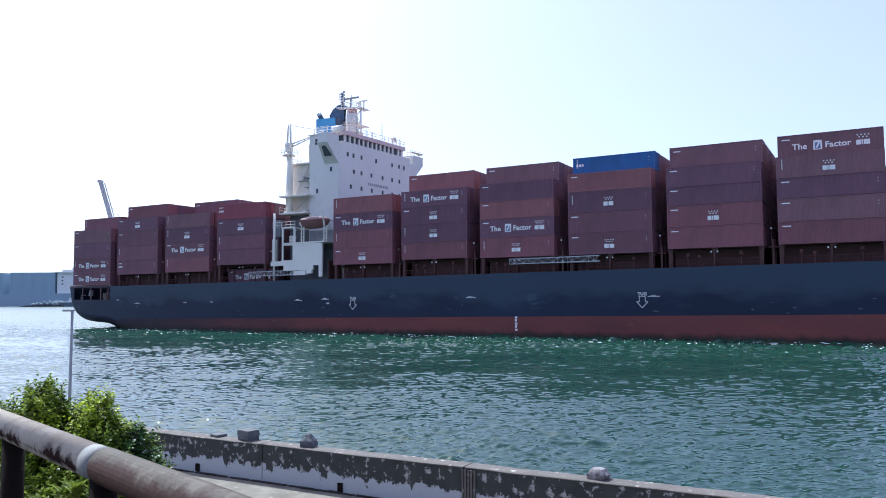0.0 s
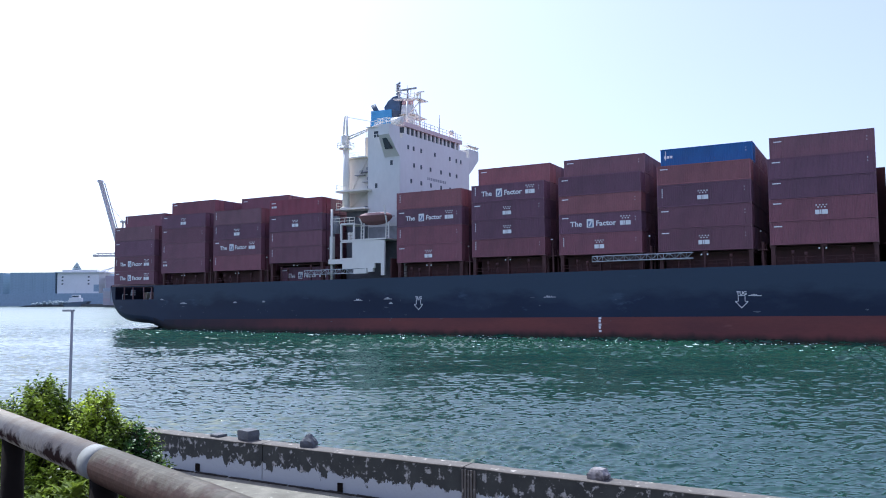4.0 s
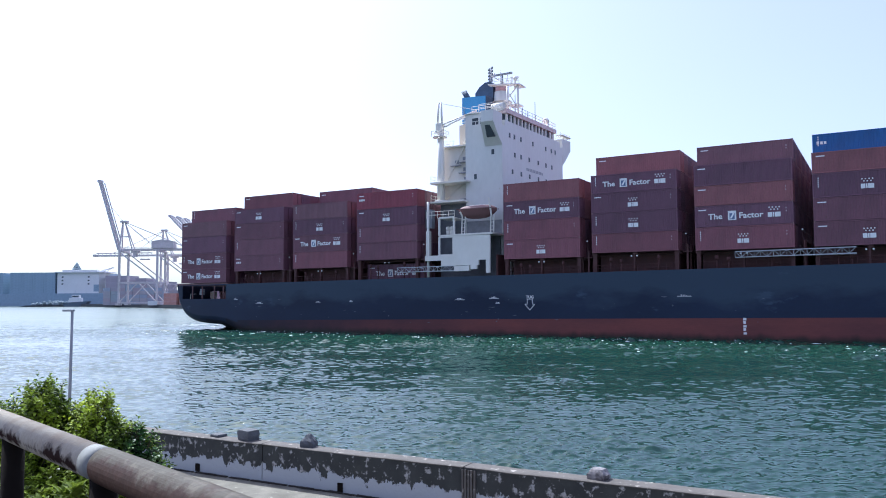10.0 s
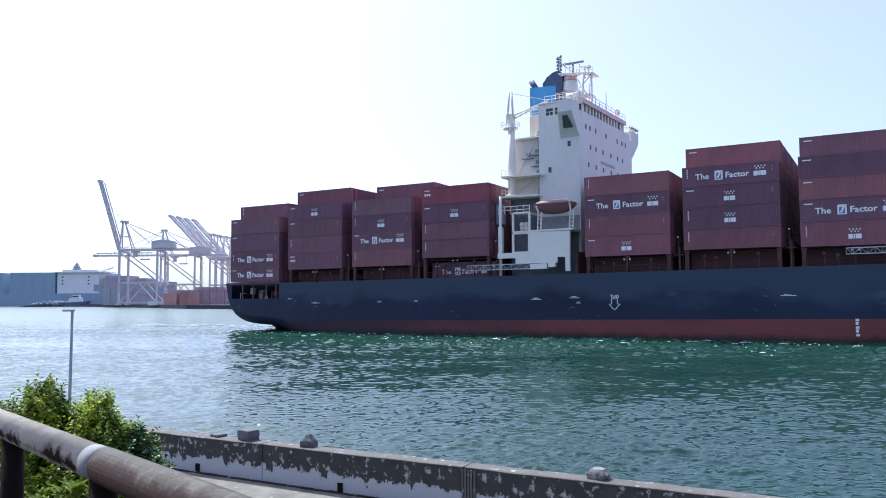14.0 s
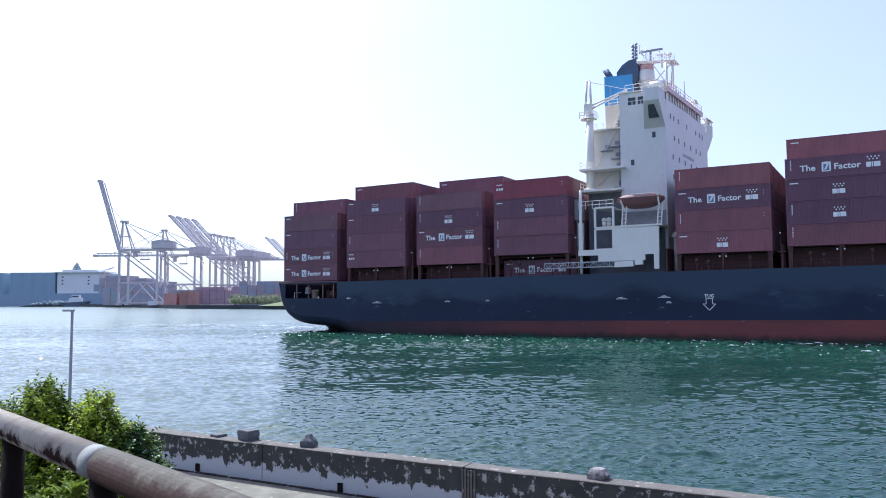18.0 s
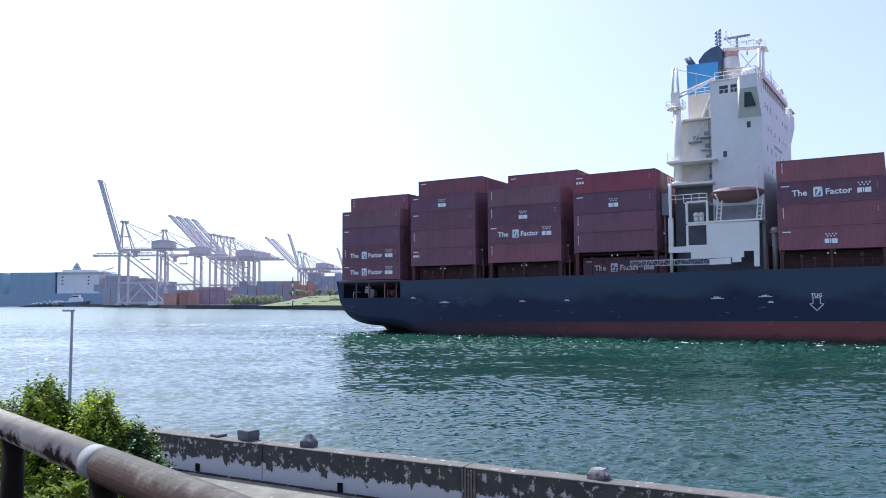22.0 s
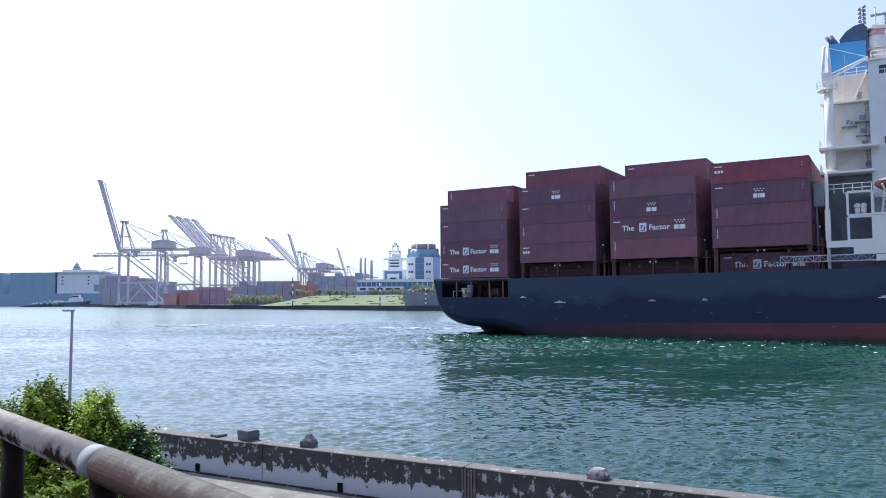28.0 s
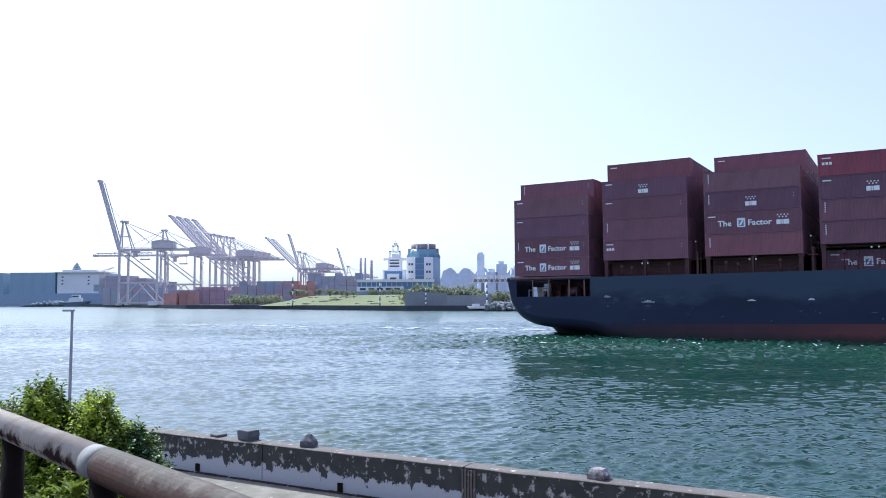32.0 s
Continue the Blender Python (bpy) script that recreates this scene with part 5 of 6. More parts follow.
    for lx in (14.5, 20.5):
        rod(bm, (lx, 9, 36.8), (lx, 9, 44.2), 0.15, n=4)
    box(bm, 14, 21, 8, 10, 43.2, 44.4)
    piece("spreader", bm)
    bm = bmesh.new()
    for k in range(9):
        beam(bm, (span + 1.6, 16 if k % 2 else 20, 3 + k * 4.4), (span + 1.6, 20 if k % 2 else 16, 7.4 + k * 4.4), 0.5)
        box(bm, span + 0.9, span + 2.3, 15.4, 20.6, 7.3 + k * 4.4, 7.6 + k * 4.4)
    piece("stair_tower", bm)
    return c


def at(u, d):
    return (u - 784) / 1356.0 * d


for u, d, g, lab, tall, reach, span in ((210.5, 625, 73, "haze-paled mauve quay crane with its boom raised steeply", 1.03, 58, 31), (284, 700, 0, "haze-paled mauve quay crane with its boom lowered", 1.02, 60, 31),
                                        (371, 765, 46, "haze-paled mauve quay crane with its boom half raised", 1.04, 57, 28), (382.5, 790, 46, "", 1.055, 57, 28), (394, 815, 46, "", 1.065, 57, 28), (406, 840, 46, "", 1.08, 57, 28),
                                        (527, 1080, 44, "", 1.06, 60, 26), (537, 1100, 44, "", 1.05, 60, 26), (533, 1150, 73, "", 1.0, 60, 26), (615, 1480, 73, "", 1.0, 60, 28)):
    sts_crane(at(u, d), d, g, lab or "haze-paled mauve quay crane with its boom half raised", tall, reach, span)


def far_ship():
    s = thing("moored_ship", "distant container ship moored at the quay, blued for haze", "ship", "", pose(-416, 880, 0))
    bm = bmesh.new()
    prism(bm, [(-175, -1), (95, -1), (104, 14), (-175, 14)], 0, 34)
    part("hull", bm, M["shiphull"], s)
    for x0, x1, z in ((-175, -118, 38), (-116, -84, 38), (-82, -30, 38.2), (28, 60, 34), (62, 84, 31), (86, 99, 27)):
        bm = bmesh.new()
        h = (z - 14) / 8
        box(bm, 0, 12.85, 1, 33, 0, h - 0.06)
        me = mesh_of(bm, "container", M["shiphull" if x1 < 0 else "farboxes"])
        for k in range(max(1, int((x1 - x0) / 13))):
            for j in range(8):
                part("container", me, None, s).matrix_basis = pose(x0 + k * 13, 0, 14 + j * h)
    bm = bmesh.new()
    box(bm, -28, 20, 2, 30, 14, 38.5)
    box(bm, -22, 18, 1, 32, 38.5, 41)
    box(bm, -30, 27, -1, 35, 37.8, 38.8)
    part("bridge_house", bm, M["whitewall"], s, "white bridge house")
    bm = bmesh.new()
    rod(bm, (-10.7, 12, 41), (-10.7, 12, 43.5), 5.2, 4.6, n=12)
    rod(bm, (-10.7, 12, 43.5), (-10.7, 12, 50), 4.2, 0.6, n=12)
    part("mast_house", bm, M["slatestone"], s, "pale grey mast house")
    for x in (-23, 7):
        for z in (24, 28, 32):
            bm = bmesh.new()
            box(bm, x, x + 2, 1.9, 2.1, z, z + 1.6)
            part("window", bm, M["glass"], s)
    bm = bmesh.new()
    box(bm, 14, 20, 1.8, 2.1, 16, 24)
    part("opening", bm, M["shiphull"], s)
    bm = bmesh.new()
    prism(bm, [(20, 38), (34, 43), (34, 44), (20, 40)], 6, 10)
    part("wing", bm, M["whitewall"], s)


far_ship()
bm = bmesh.new()
prism(bm, [(-760, 0), (-500, 0), (-500, 46), (-540, 47), (-760, 46)], 1150, 1190)
s = tagged(new("warehouse", mesh_of(bm, "warehouse", M["hazeblue"])), "far harbour warehouse tinted blue-grey for haze", "warehouse")


def tug():
    s = thing("harbour_tug", "small dark tug with a pale wheelhouse lying at the breakwater", "boat", "", pose(at(132, 780), 780, 0))
    bm = bmesh.new()
    prism(bm, [(-10, -0.5), (10, -0.5), (14, 5), (-12, 3.5)], 0, 8)
    part("hull", bm, M["tughull"], s)
    bm = bmesh.new()
    box(bm, -6, 6, 1.5, 6.5, 3.5, 8.5)
    box(bm, -3.5, 4, 2, 6, 8.5, 11.5)
    part("wheelhouse", bm, M["whitewall"], s)
    bm = bmesh.new()
    box(bm, -3, 3.5, 1.95, 2.05, 9.2, 10.6)
    part("window", bm, M["glass"], s)
    bm = bmesh.new()
    rod(bm, (-1, 4, 11.5), (-1, 4, 16), 0.15, n=6)
    part("mast", bm, M["shiphull"], s)


tug()
bm = bmesh.new()
prism(bm, [(at(45, 800), -1), (at(165, 800), -1), (at(160, 800), 1.4), (at(60, 800), 1.0)], 785, 800)
structure("breakwater", bm, M["quay"], "low dark breakwater in the harbour", "breakwater")
rnd = random.Random(23)
bm = bmesh.new()
for k in range(90):
    u = rnd.uniform(58, 138)
    bmesh.ops.create_icosphere(bm, subdivisions=1, radius=rnd.uniform(0.9, 2.4), matrix=pose(at(u, 792), 792 + rnd.uniform(-4, 6), 1.2 + rnd.uniform(0, 3.2) * min(1, (u - 56) / 30), rnd.uniform(0, 90), 0, rnd.uniform(0, 90)))
tagged(new("breakwater_stones", mesh_of(bm, "breakwater_stones", M["slatestone"])), "grey-green stones heaped on the breakwater", "rocks", "", "stuff")


def tower_building():
    s = thing("stepped_tower", "white stepped office tower with an open lantern top", "building", "", pose(-38, 500, 7))
    for x0, x1, y0, y1, z0, z1 in ((-1.4, 13.3, 0, 14, 0, 17.5), (1.9, 10.7, 0.8, 12, 17.5, 25.6), (-1.1, 13.3, 0.4, 12.5, 24.1, 25.2)):
        bm = bmesh.new()
        box(bm, x0, x1, y0, y1, z0, z1)
        part("storey_block", bm, M["whitewall"], s)
    for z in (19.3, 21.3, 23.4):
        bm = bmesh.new()
        box(bm, 3.0, 9.3, 0.62, 1.2, z, z + 0.95)
        part("window_band", bm, M["glass"], s)
    bm = bmesh.new()
    prism(bm, [(-0.3, 9), (1.5, 9), (1.5, 14.9), (9.3, 14.9), (9.3, 9), (11.3, 9), (11.3, 16.6), (-0.3, 16.6)], -0.2, 0.2)
    part("glass_front", bm, M["blueglass"], s)
    bm = bmesh.new()
    box(bm, 1.7, 9.1, -0.7, 0.3, 12.6, 14.2)
    box(bm, 1.7, 3.2, -0.7, 0.3, 8.5, 12.6)
    box(bm, 7.4, 9.1, -0.7, 0.3, 8.5, 12.6)
    part("entrance_bay", bm, M["whitewall"], s)
    bm = bmesh.new()
    box(bm, 3.2, 7.4, -0.1, 0.25, 8.5, 12.4)
    part("entrance_glass", bm, M["glass"], s)
    # open frames that step in towards the spire
    bm = bmesh.new()
    for x0, x1, y0, y1, z0, z1, w in ((2.6, 10.0, 2, 10, 25.6, 30, 0.9), (4.7, 8.6, 3.5, 8.5, 30, 33.7, 0.7), (5.6, 7.8, 5, 7.5, 33.7, 35.2, 0.5)):
        for x in (x0 + w / 2, x1 - w / 2):
            for y in (y0 + w / 2, y1 - w / 2):
                beam(bm, (x, y, z0), (x, y, z1), w)
        box(bm, x0, x1, y0, y1, z1 - 0.8, z1)
    box(bm, 4.4, 8.6, 4, 8, 25.6, 28.2)
    rod(bm, (6.7, 6.2, 35.2), (6.7, 6.2, 38.2), 0.3, 0.1, n=6)
    part("lantern", bm, M["whitewall"], s)


def round_building():
    s = thing("round_office", "round office block with blue glass and a brick-red crown", "building", "", pose(-13.5, 530, 7))
    bm = bmesh.new()
    rod(bm, (0, 0, 0), (0, 0, 26.9), 11.9, n=12)
    part("drum", bm, M["slatewall"], s)
    bm = bmesh.new()
    rod(bm, (0, 0, 26.9), (0, 0, 32.3), 12.0, 9.6, n=12)
    part("glass_ring", bm, M["tealglass"], s, "sloping teal glass storey")
    for k in range(12):
        bm = bmesh.new()
        g = 2 * math.pi * (k + 0.5) / 12
        beam(bm, (12.0 * math.cos(g), 12.0 * math.sin(g), 27), (9.7 * math.cos(g), 9.7 * math.sin(g), 32.3), 0.3)
        part("glazing_rib", bm, M["slatewall"], s)
    bm = bmesh.new()
    rod(bm, (0, 0, 32.3), (0, 0, 35.9), 8.7, n=12)
    box(bm, -10.5, 10.5, -3, 3, 29.6, 32.9)
    part("crown", bm, M["brickred"], s, "brick-red crown storey")
    for x in (-4.4, 3.4):
        bm = bmesh.new()
        box(bm, x - 0.5, x + 0.5, -8.9, -7, 32.3, 36.1)
        part("crown_pier", bm, M["whitewall"], s)
    for x0, x1 in ((-11.2, -5.3), (0.6, 6.7)):
        bm = bmesh.new()
        box(bm, x0, x1, -12.3, -3, 0, 26.6)
        part("pilaster", bm, M["whitewall"], s, "white facade strip with windows")
    bm = bmesh.new()
    box(bm, -5.3, 0.6, -12.0, -3, 0, 26.5)
    part("glass_strip", bm, M["blueglass"], s)
    for x in (-9.9, 2.0):
        for z in (10.6, 15.9, 21.0):
            for k in range(2):
                bm = bmesh.new()
                box(bm, x + k * 1.8, x + k * 1.8 + 1.3, -12.4, -12.2, z, z + 1.5)
                part("window", bm, M["glass"], s)
    for z in range(2, 26, 4):
        bm = bmesh.new()
        box(bm, -5.2, 0.5, -12.08, -11.9, z, z + 0.3)
        part("spandrel", bm, M["slatewall"], s)


def terminal():
    s = thing("low_terminal", "long low white terminal with a blue glass band", "building", "", pose(-54, 466, 6.5))
    for x0, x1, z0, z1, k in ((1.4, 48.4, 9.2, 10.9, "whitewall"), (2, 47, 6.5, 9.2, "blueglass"), (1.4, 30, 3.6, 6.5, "whitewall"), (30, 47, 3.2, 6.5, "blueglass"), (2, 47, 0, 3.2, "slatewall")):
        bm = bmesh.new()
        box(bm, x0, x1, 0 if k == "whitewall" else 0.6, 24, z0, z1)
        part("slab" if k == "whitewall" else "glass_band", bm, M[k], s)
    for k in range(14):
        bm = bmesh.new()
        box(bm, 4 + k * 3.1, 4.25 + k * 3.1, 0.4, 0.7, 6.5, 9.2)
        part("mullion", bm, M["whitewall"], s)
    for k in range(5):
        bm = bmesh.new()
        box(bm, 3.4 + k * 5.2, 6.9 + k * 5.2, -0.06, 0.2, 4.3, 5.7)
        part("window", bm, M["glass"], s)


M["tealglass"] = material("teal_glazing", (0.17, 0.30, 0.38), 0.4, second=(0.22, 0.36, 0.43), scale=0.3, fine=2, spec=0.2)
# chimney grey carries the haze in its colour
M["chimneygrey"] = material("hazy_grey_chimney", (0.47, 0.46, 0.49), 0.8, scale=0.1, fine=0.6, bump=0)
tower_building()
round_building()
terminal()
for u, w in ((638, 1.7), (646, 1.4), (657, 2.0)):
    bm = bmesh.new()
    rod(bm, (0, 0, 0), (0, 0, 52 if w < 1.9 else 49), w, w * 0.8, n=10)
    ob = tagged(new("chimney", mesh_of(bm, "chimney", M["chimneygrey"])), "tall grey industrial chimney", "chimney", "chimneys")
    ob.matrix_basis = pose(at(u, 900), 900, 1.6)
# distant city and hills
bm = bmesh.new()
box(bm, -7.6, 7.6, -7, 7, 0, 95)
box(bm, -5, 5, -4, 4, 95, 99)
for k in range(9):
    box(bm, -7.8, 7.8, -7.2, 7.2, 8 + k * 10, 9 + k * 10)
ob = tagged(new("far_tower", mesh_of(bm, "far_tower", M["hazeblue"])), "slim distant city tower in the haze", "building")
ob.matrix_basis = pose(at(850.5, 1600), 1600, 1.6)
for u0, u1, h in ((878, 897, 70), (860, 880, 55), (905, 935, 60), (940, 980, 48), (640, 690, 30)):
    bm = bmesh.new()
    box(bm, at(u0, 1500), at(u1, 1500), 0, 30, 0, h)
    box(bm, at(u0 + 4, 1500), at(u1 - 5, 1500), 5, 20, h, h + 6)
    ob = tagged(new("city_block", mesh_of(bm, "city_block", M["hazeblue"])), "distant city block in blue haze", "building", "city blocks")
    ob.matrix_basis = pose(0, 1500, 1.6)
bm = bmesh.new()
pr = [(at(760, 2600), 0)]
for k in range(120):
    u = 760 + k * 4
    pr.append((at(u, 2600), 74 + 34 * math.sin(math.pi * (((u - 781) / 29) % 1)) ** 0.45 * (u > 780) + 7 * noise.noise(Vector((k * 0.9, 4.2, 0)))))
pr.append((at(1240, 2600), 0))
prism(bm, pr, 2600, 2700)
tagged(new("hills", mesh_of(bm, "hills", M["hazeblue"])), "low hills on the horizon tinted blue for haze", "hills", "", "structure")
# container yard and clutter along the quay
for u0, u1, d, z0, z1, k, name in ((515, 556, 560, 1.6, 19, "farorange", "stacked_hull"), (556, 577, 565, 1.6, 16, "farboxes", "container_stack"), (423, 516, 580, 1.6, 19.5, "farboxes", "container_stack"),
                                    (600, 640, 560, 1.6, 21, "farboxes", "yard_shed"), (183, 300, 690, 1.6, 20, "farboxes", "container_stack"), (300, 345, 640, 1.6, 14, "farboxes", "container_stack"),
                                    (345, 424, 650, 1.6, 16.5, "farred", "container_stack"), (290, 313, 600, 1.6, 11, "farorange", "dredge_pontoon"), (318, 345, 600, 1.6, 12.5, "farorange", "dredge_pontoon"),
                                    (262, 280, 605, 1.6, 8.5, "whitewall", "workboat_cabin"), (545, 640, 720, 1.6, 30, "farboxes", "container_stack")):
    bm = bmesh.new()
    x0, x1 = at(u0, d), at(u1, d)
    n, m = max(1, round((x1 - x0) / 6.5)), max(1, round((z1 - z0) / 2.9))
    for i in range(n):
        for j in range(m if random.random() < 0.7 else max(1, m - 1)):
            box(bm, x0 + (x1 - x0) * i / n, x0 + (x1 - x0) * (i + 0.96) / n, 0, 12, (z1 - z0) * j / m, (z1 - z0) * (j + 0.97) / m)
    ob = tagged(new(name, mesh_of(bm, name, M[k])), "stack of haze-paled containers on the far quay" if k in ("farboxes", "farred") else "orange-red floating plant by the far quay" if k == "farorange" else "white workboat cabin by the far quay", "containers" if k in ("farboxes", "farred") else "vessel", "", "stuff")
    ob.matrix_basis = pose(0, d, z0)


def truss_bridge():
    s = thing("truss_bridge", "white and red lattice footbridge on the far shore", "bridge", "", pose(at(800, 430), 430, 0))
    bm = bmesh.new()
    L = at(990, 430) - at(836, 430)
    x0 = at(836, 430) - at(800, 430)
    for z in (14.5, 18.3):
        for y in (0, 4):
            beam(bm, (x0, y, z), (x0 + L, y, z), 0.5)
    n = 16
    for k in range(n):
        x = x0 + L * k / n
        for y in (0, 4):
            beam(bm, (x, y, 14.5), (x + L / n / 2, y, 18.3), 0.4)
            beam(bm, (x + L / n / 2, y, 18.3), (x + L / n, y, 14.5), 0.4)
    part("truss", bm, M["whitewall"], s)
    bm = bmesh.new()
    box(bm, x0, x0 + L, 0.5, 3.5, 14.6, 16.4)
    part("walkway", bm, M["brickred"], s)
    bm = bmesh.new()
    beam(bm, (x0, 2, 14.5), (-12, 2, 9.5), 0.9)
    part("ramp", bm, M["whitewall"], s)
    for k in (0.1, 0.5, 0.9):
        bm = bmesh.new()
        box(bm, x0 + L * k, x0 + L * k + 1.5, 0, 4, 1.6, 14.5)
        part("pier", bm, M["concrete"], s)


truss_bridge()


def small_boat():
    s = thing("small_boat", "small white boat drawn up below the retaining wall", "boat", "", pose(at(846, 372), 372, 0.4))
    bm = bmesh.new()
    prism(bm, [(-5.5, 1.2), (-4.6, 0.2), (4.2, 0.2), (6.2, 1.5), (5.8, 1.6), (-5.5, 1.3)], 0, 2.4)
    part("hull", bm, M["whitewall"], s)
    bm = bmesh.new()
    box(bm, -3.0, 0.6, 0.4, 2.0, 1.3, 2.5)
    part("cabin", bm, M["whitewall"], s)


small_boat()
rnd = random.Random(17)
bm = bmesh.new()
for k in range(150):
    u = rnd.uniform(858, 960)
    d = rnd.uniform(360, 372) - (u - 858) * 0.12
    w = rnd.uniform(0.4, 1.3)
    m = pose(at(u, d), d, rnd.uniform(0.3, 3.2), rnd.uniform(0, 90), rnd.uniform(0, 90), rnd.uniform(0, 90))
    bmesh.ops.create_icosphere(bm, subdivisions=1, radius=w, matrix=m)
tagged(new("riprap", mesh_of(bm, "riprap", M["concrete"])), "heap of grey armour stones on the far shore", "rocks", "", "stuff")


def marker_pole(u, d, z):
    s = thing("marker_pole", "slim striped navigation pole on the far bank", "pole", "marker poles", pose(at(u, d), d, 1.7))
    for k in range(8):
        bm = bmesh.new()
        rod(bm, (0, 0, z * k / 8), (0, 0, z * (k + 1) / 8), 0.35, n=8)
        part("band", bm, M["decal" if k % 2 else "soot"], s)


marker_pole(518, 435, 17)
marker_pole(672, 400, 12)
marker_pole(753, 386, 9)
marker_pole(861, 380, 12)


def far_tree(x, y, z, h, seed):
    rnd = random.Random(seed)
    t = thing("tree", "dull green roundish tree on the far shore", "tree", "shore trees", pose(x, y, z))
    bm = bmesh.new()
    rod(bm, (0, 0, 0), (0, 0, h * 0.55), 0.25, 0.12, n=6)
    for k in range(4):
        g = rnd.uniform(0, 6.3)
        rod(bm, (0, 0, h * 0.35), (h * 0.25 * math.cos(g), h * 0.25 * math.sin(g), h * 0.7), 0.12, 0.05, n=5)
    part("trunk", bm, M["rust"], t)
    wide = rnd.uniform(1.0, 2.1)
    bm = bmesh.new()
    for k in range(190):
        g, r, zz = rnd.uniform(0, 6.3), h * 0.42 * math.sqrt(rnd.random()), h * rnd.uniform(0.3, 1.0)
        r *= 1.15 - abs(zz / h - 0.6) * 1.2
        r *= 1.0 + 0.45 * noise.noise(Vector((math.cos(g) * 1.5 + seed, math.sin(g) * 1.5, zz / h * 3)))
        c = Vector((r * math.cos(g) * wide, r * math.sin(g), zz * (0.85 + 0.3 * noise.noise(Vector((g, seed * 1.7, 0))))))
        m = Euler((rnd.uniform(0, 3), rnd.uniform(0, 3), rnd.uniform(0, 3))).to_matrix()
        s = h * rnd.uniform(0.045, 0.1)
        v = [bm.verts.new(c + m @ Vector(p) * s) for p in ((-1, -0.6, 0), (0.9, -0.5, 0.3), (0.6, 0.8, -0.2), (-0.7, 0.7, 0.3))]
        bm.faces.new(v)
    part("crown", bm, M["foliage"], t)


rnd = random.Random(5)
for k in range(120):
    if k < 34 and k % 3 == 1:
        continue
    u = rnd.uniform(415, 488) if k < 34 else rnd.uniform(505, 725) if k < 62 else rnd.uniform(770, 905) if k < 84 else rnd.uniform(722, 838)
    d = rnd.uniform(500, 540) if k < 34 else rnd.uniform(452, 463) if k < 62 else rnd.uniform(402, 425) if k < 84 else rnd.uniform(400, 416)
    far_tree(at(u, d), d, 1.6 if k < 34 else 7.7 if k < 62 else 1.6, rnd.uniform(4.5, 8.5) if k < 34 else rnd.uniform(2.5, 4.5) if k < 62 else rnd.uniform(5.5, 8.5) if k < 84 else rnd.uniform(8.0, 11.5), k)

# ---------------------------------------------------------------- near shore
def painted_wall_material():
    """Concrete black with mould, with peeling pale paint along its foot."""
    m = material("mouldy_sea_wall", (0.036, 0.037, 0.034), 0.85, second=(0.072, 0.072, 0.064), scale=2.9, fine=14, bump=0.5, stretch=(1, 1, 0.95), wear=(0.36, 0.345, 0.32), wear_amount=0.5)
    n, l = m.node_tree.nodes, m.node_tree.links
    b = n["Principled BSDF"]
    old = b.inputs["Base Color"].links[0].from_socket
    tc, sp = n.new("ShaderNodeTexCoord"), n.new("ShaderNodeSeparateXYZ")
    l.new(tc.outputs["Object"], sp.inputs[0])
    nz = n.new("ShaderNodeTexNoise")
    mp = n.new("ShaderNodeMapping")
    mp.inputs["Scale"].default_value = (1.3, 1, 0.75)
    nz.inputs["Scale"].default_value, nz.inputs["Detail"].default_value, nz.inputs["Roughness"].default_value = 3.6, 9, 0.68
    l.new(tc.outputs["Object"], mp.inputs["Vector"])
    l.new(mp.outputs[0], nz.inputs["Vector"])
    k = n.new("ShaderNodeMath")
    k.operation, k.inputs[1].default_value = "MULTIPLY_ADD", -0.75
    l.new(nz.outputs["Fac"], k.inputs[0])
    k.inputs[2].default_value = 0.66
    c = n.new("ShaderNodeMath")
    c.operation = "LESS_THAN"
    l.new(sp.outputs["Z"], c.inputs[0])
    l.new(k.outputs[0], c.inputs[1])
    mx = n.new("ShaderNodeMix")
    mx.data_type = "RGBA"
    mx.inputs[7].default_value = (0.40, 0.41, 0.42, 1)
    l.new(old, mx.inputs[6])
    l.new(c.outputs[0], mx.inputs[0])
    l.new(mx.outputs[2], b.inputs["Base Color"])
    return m


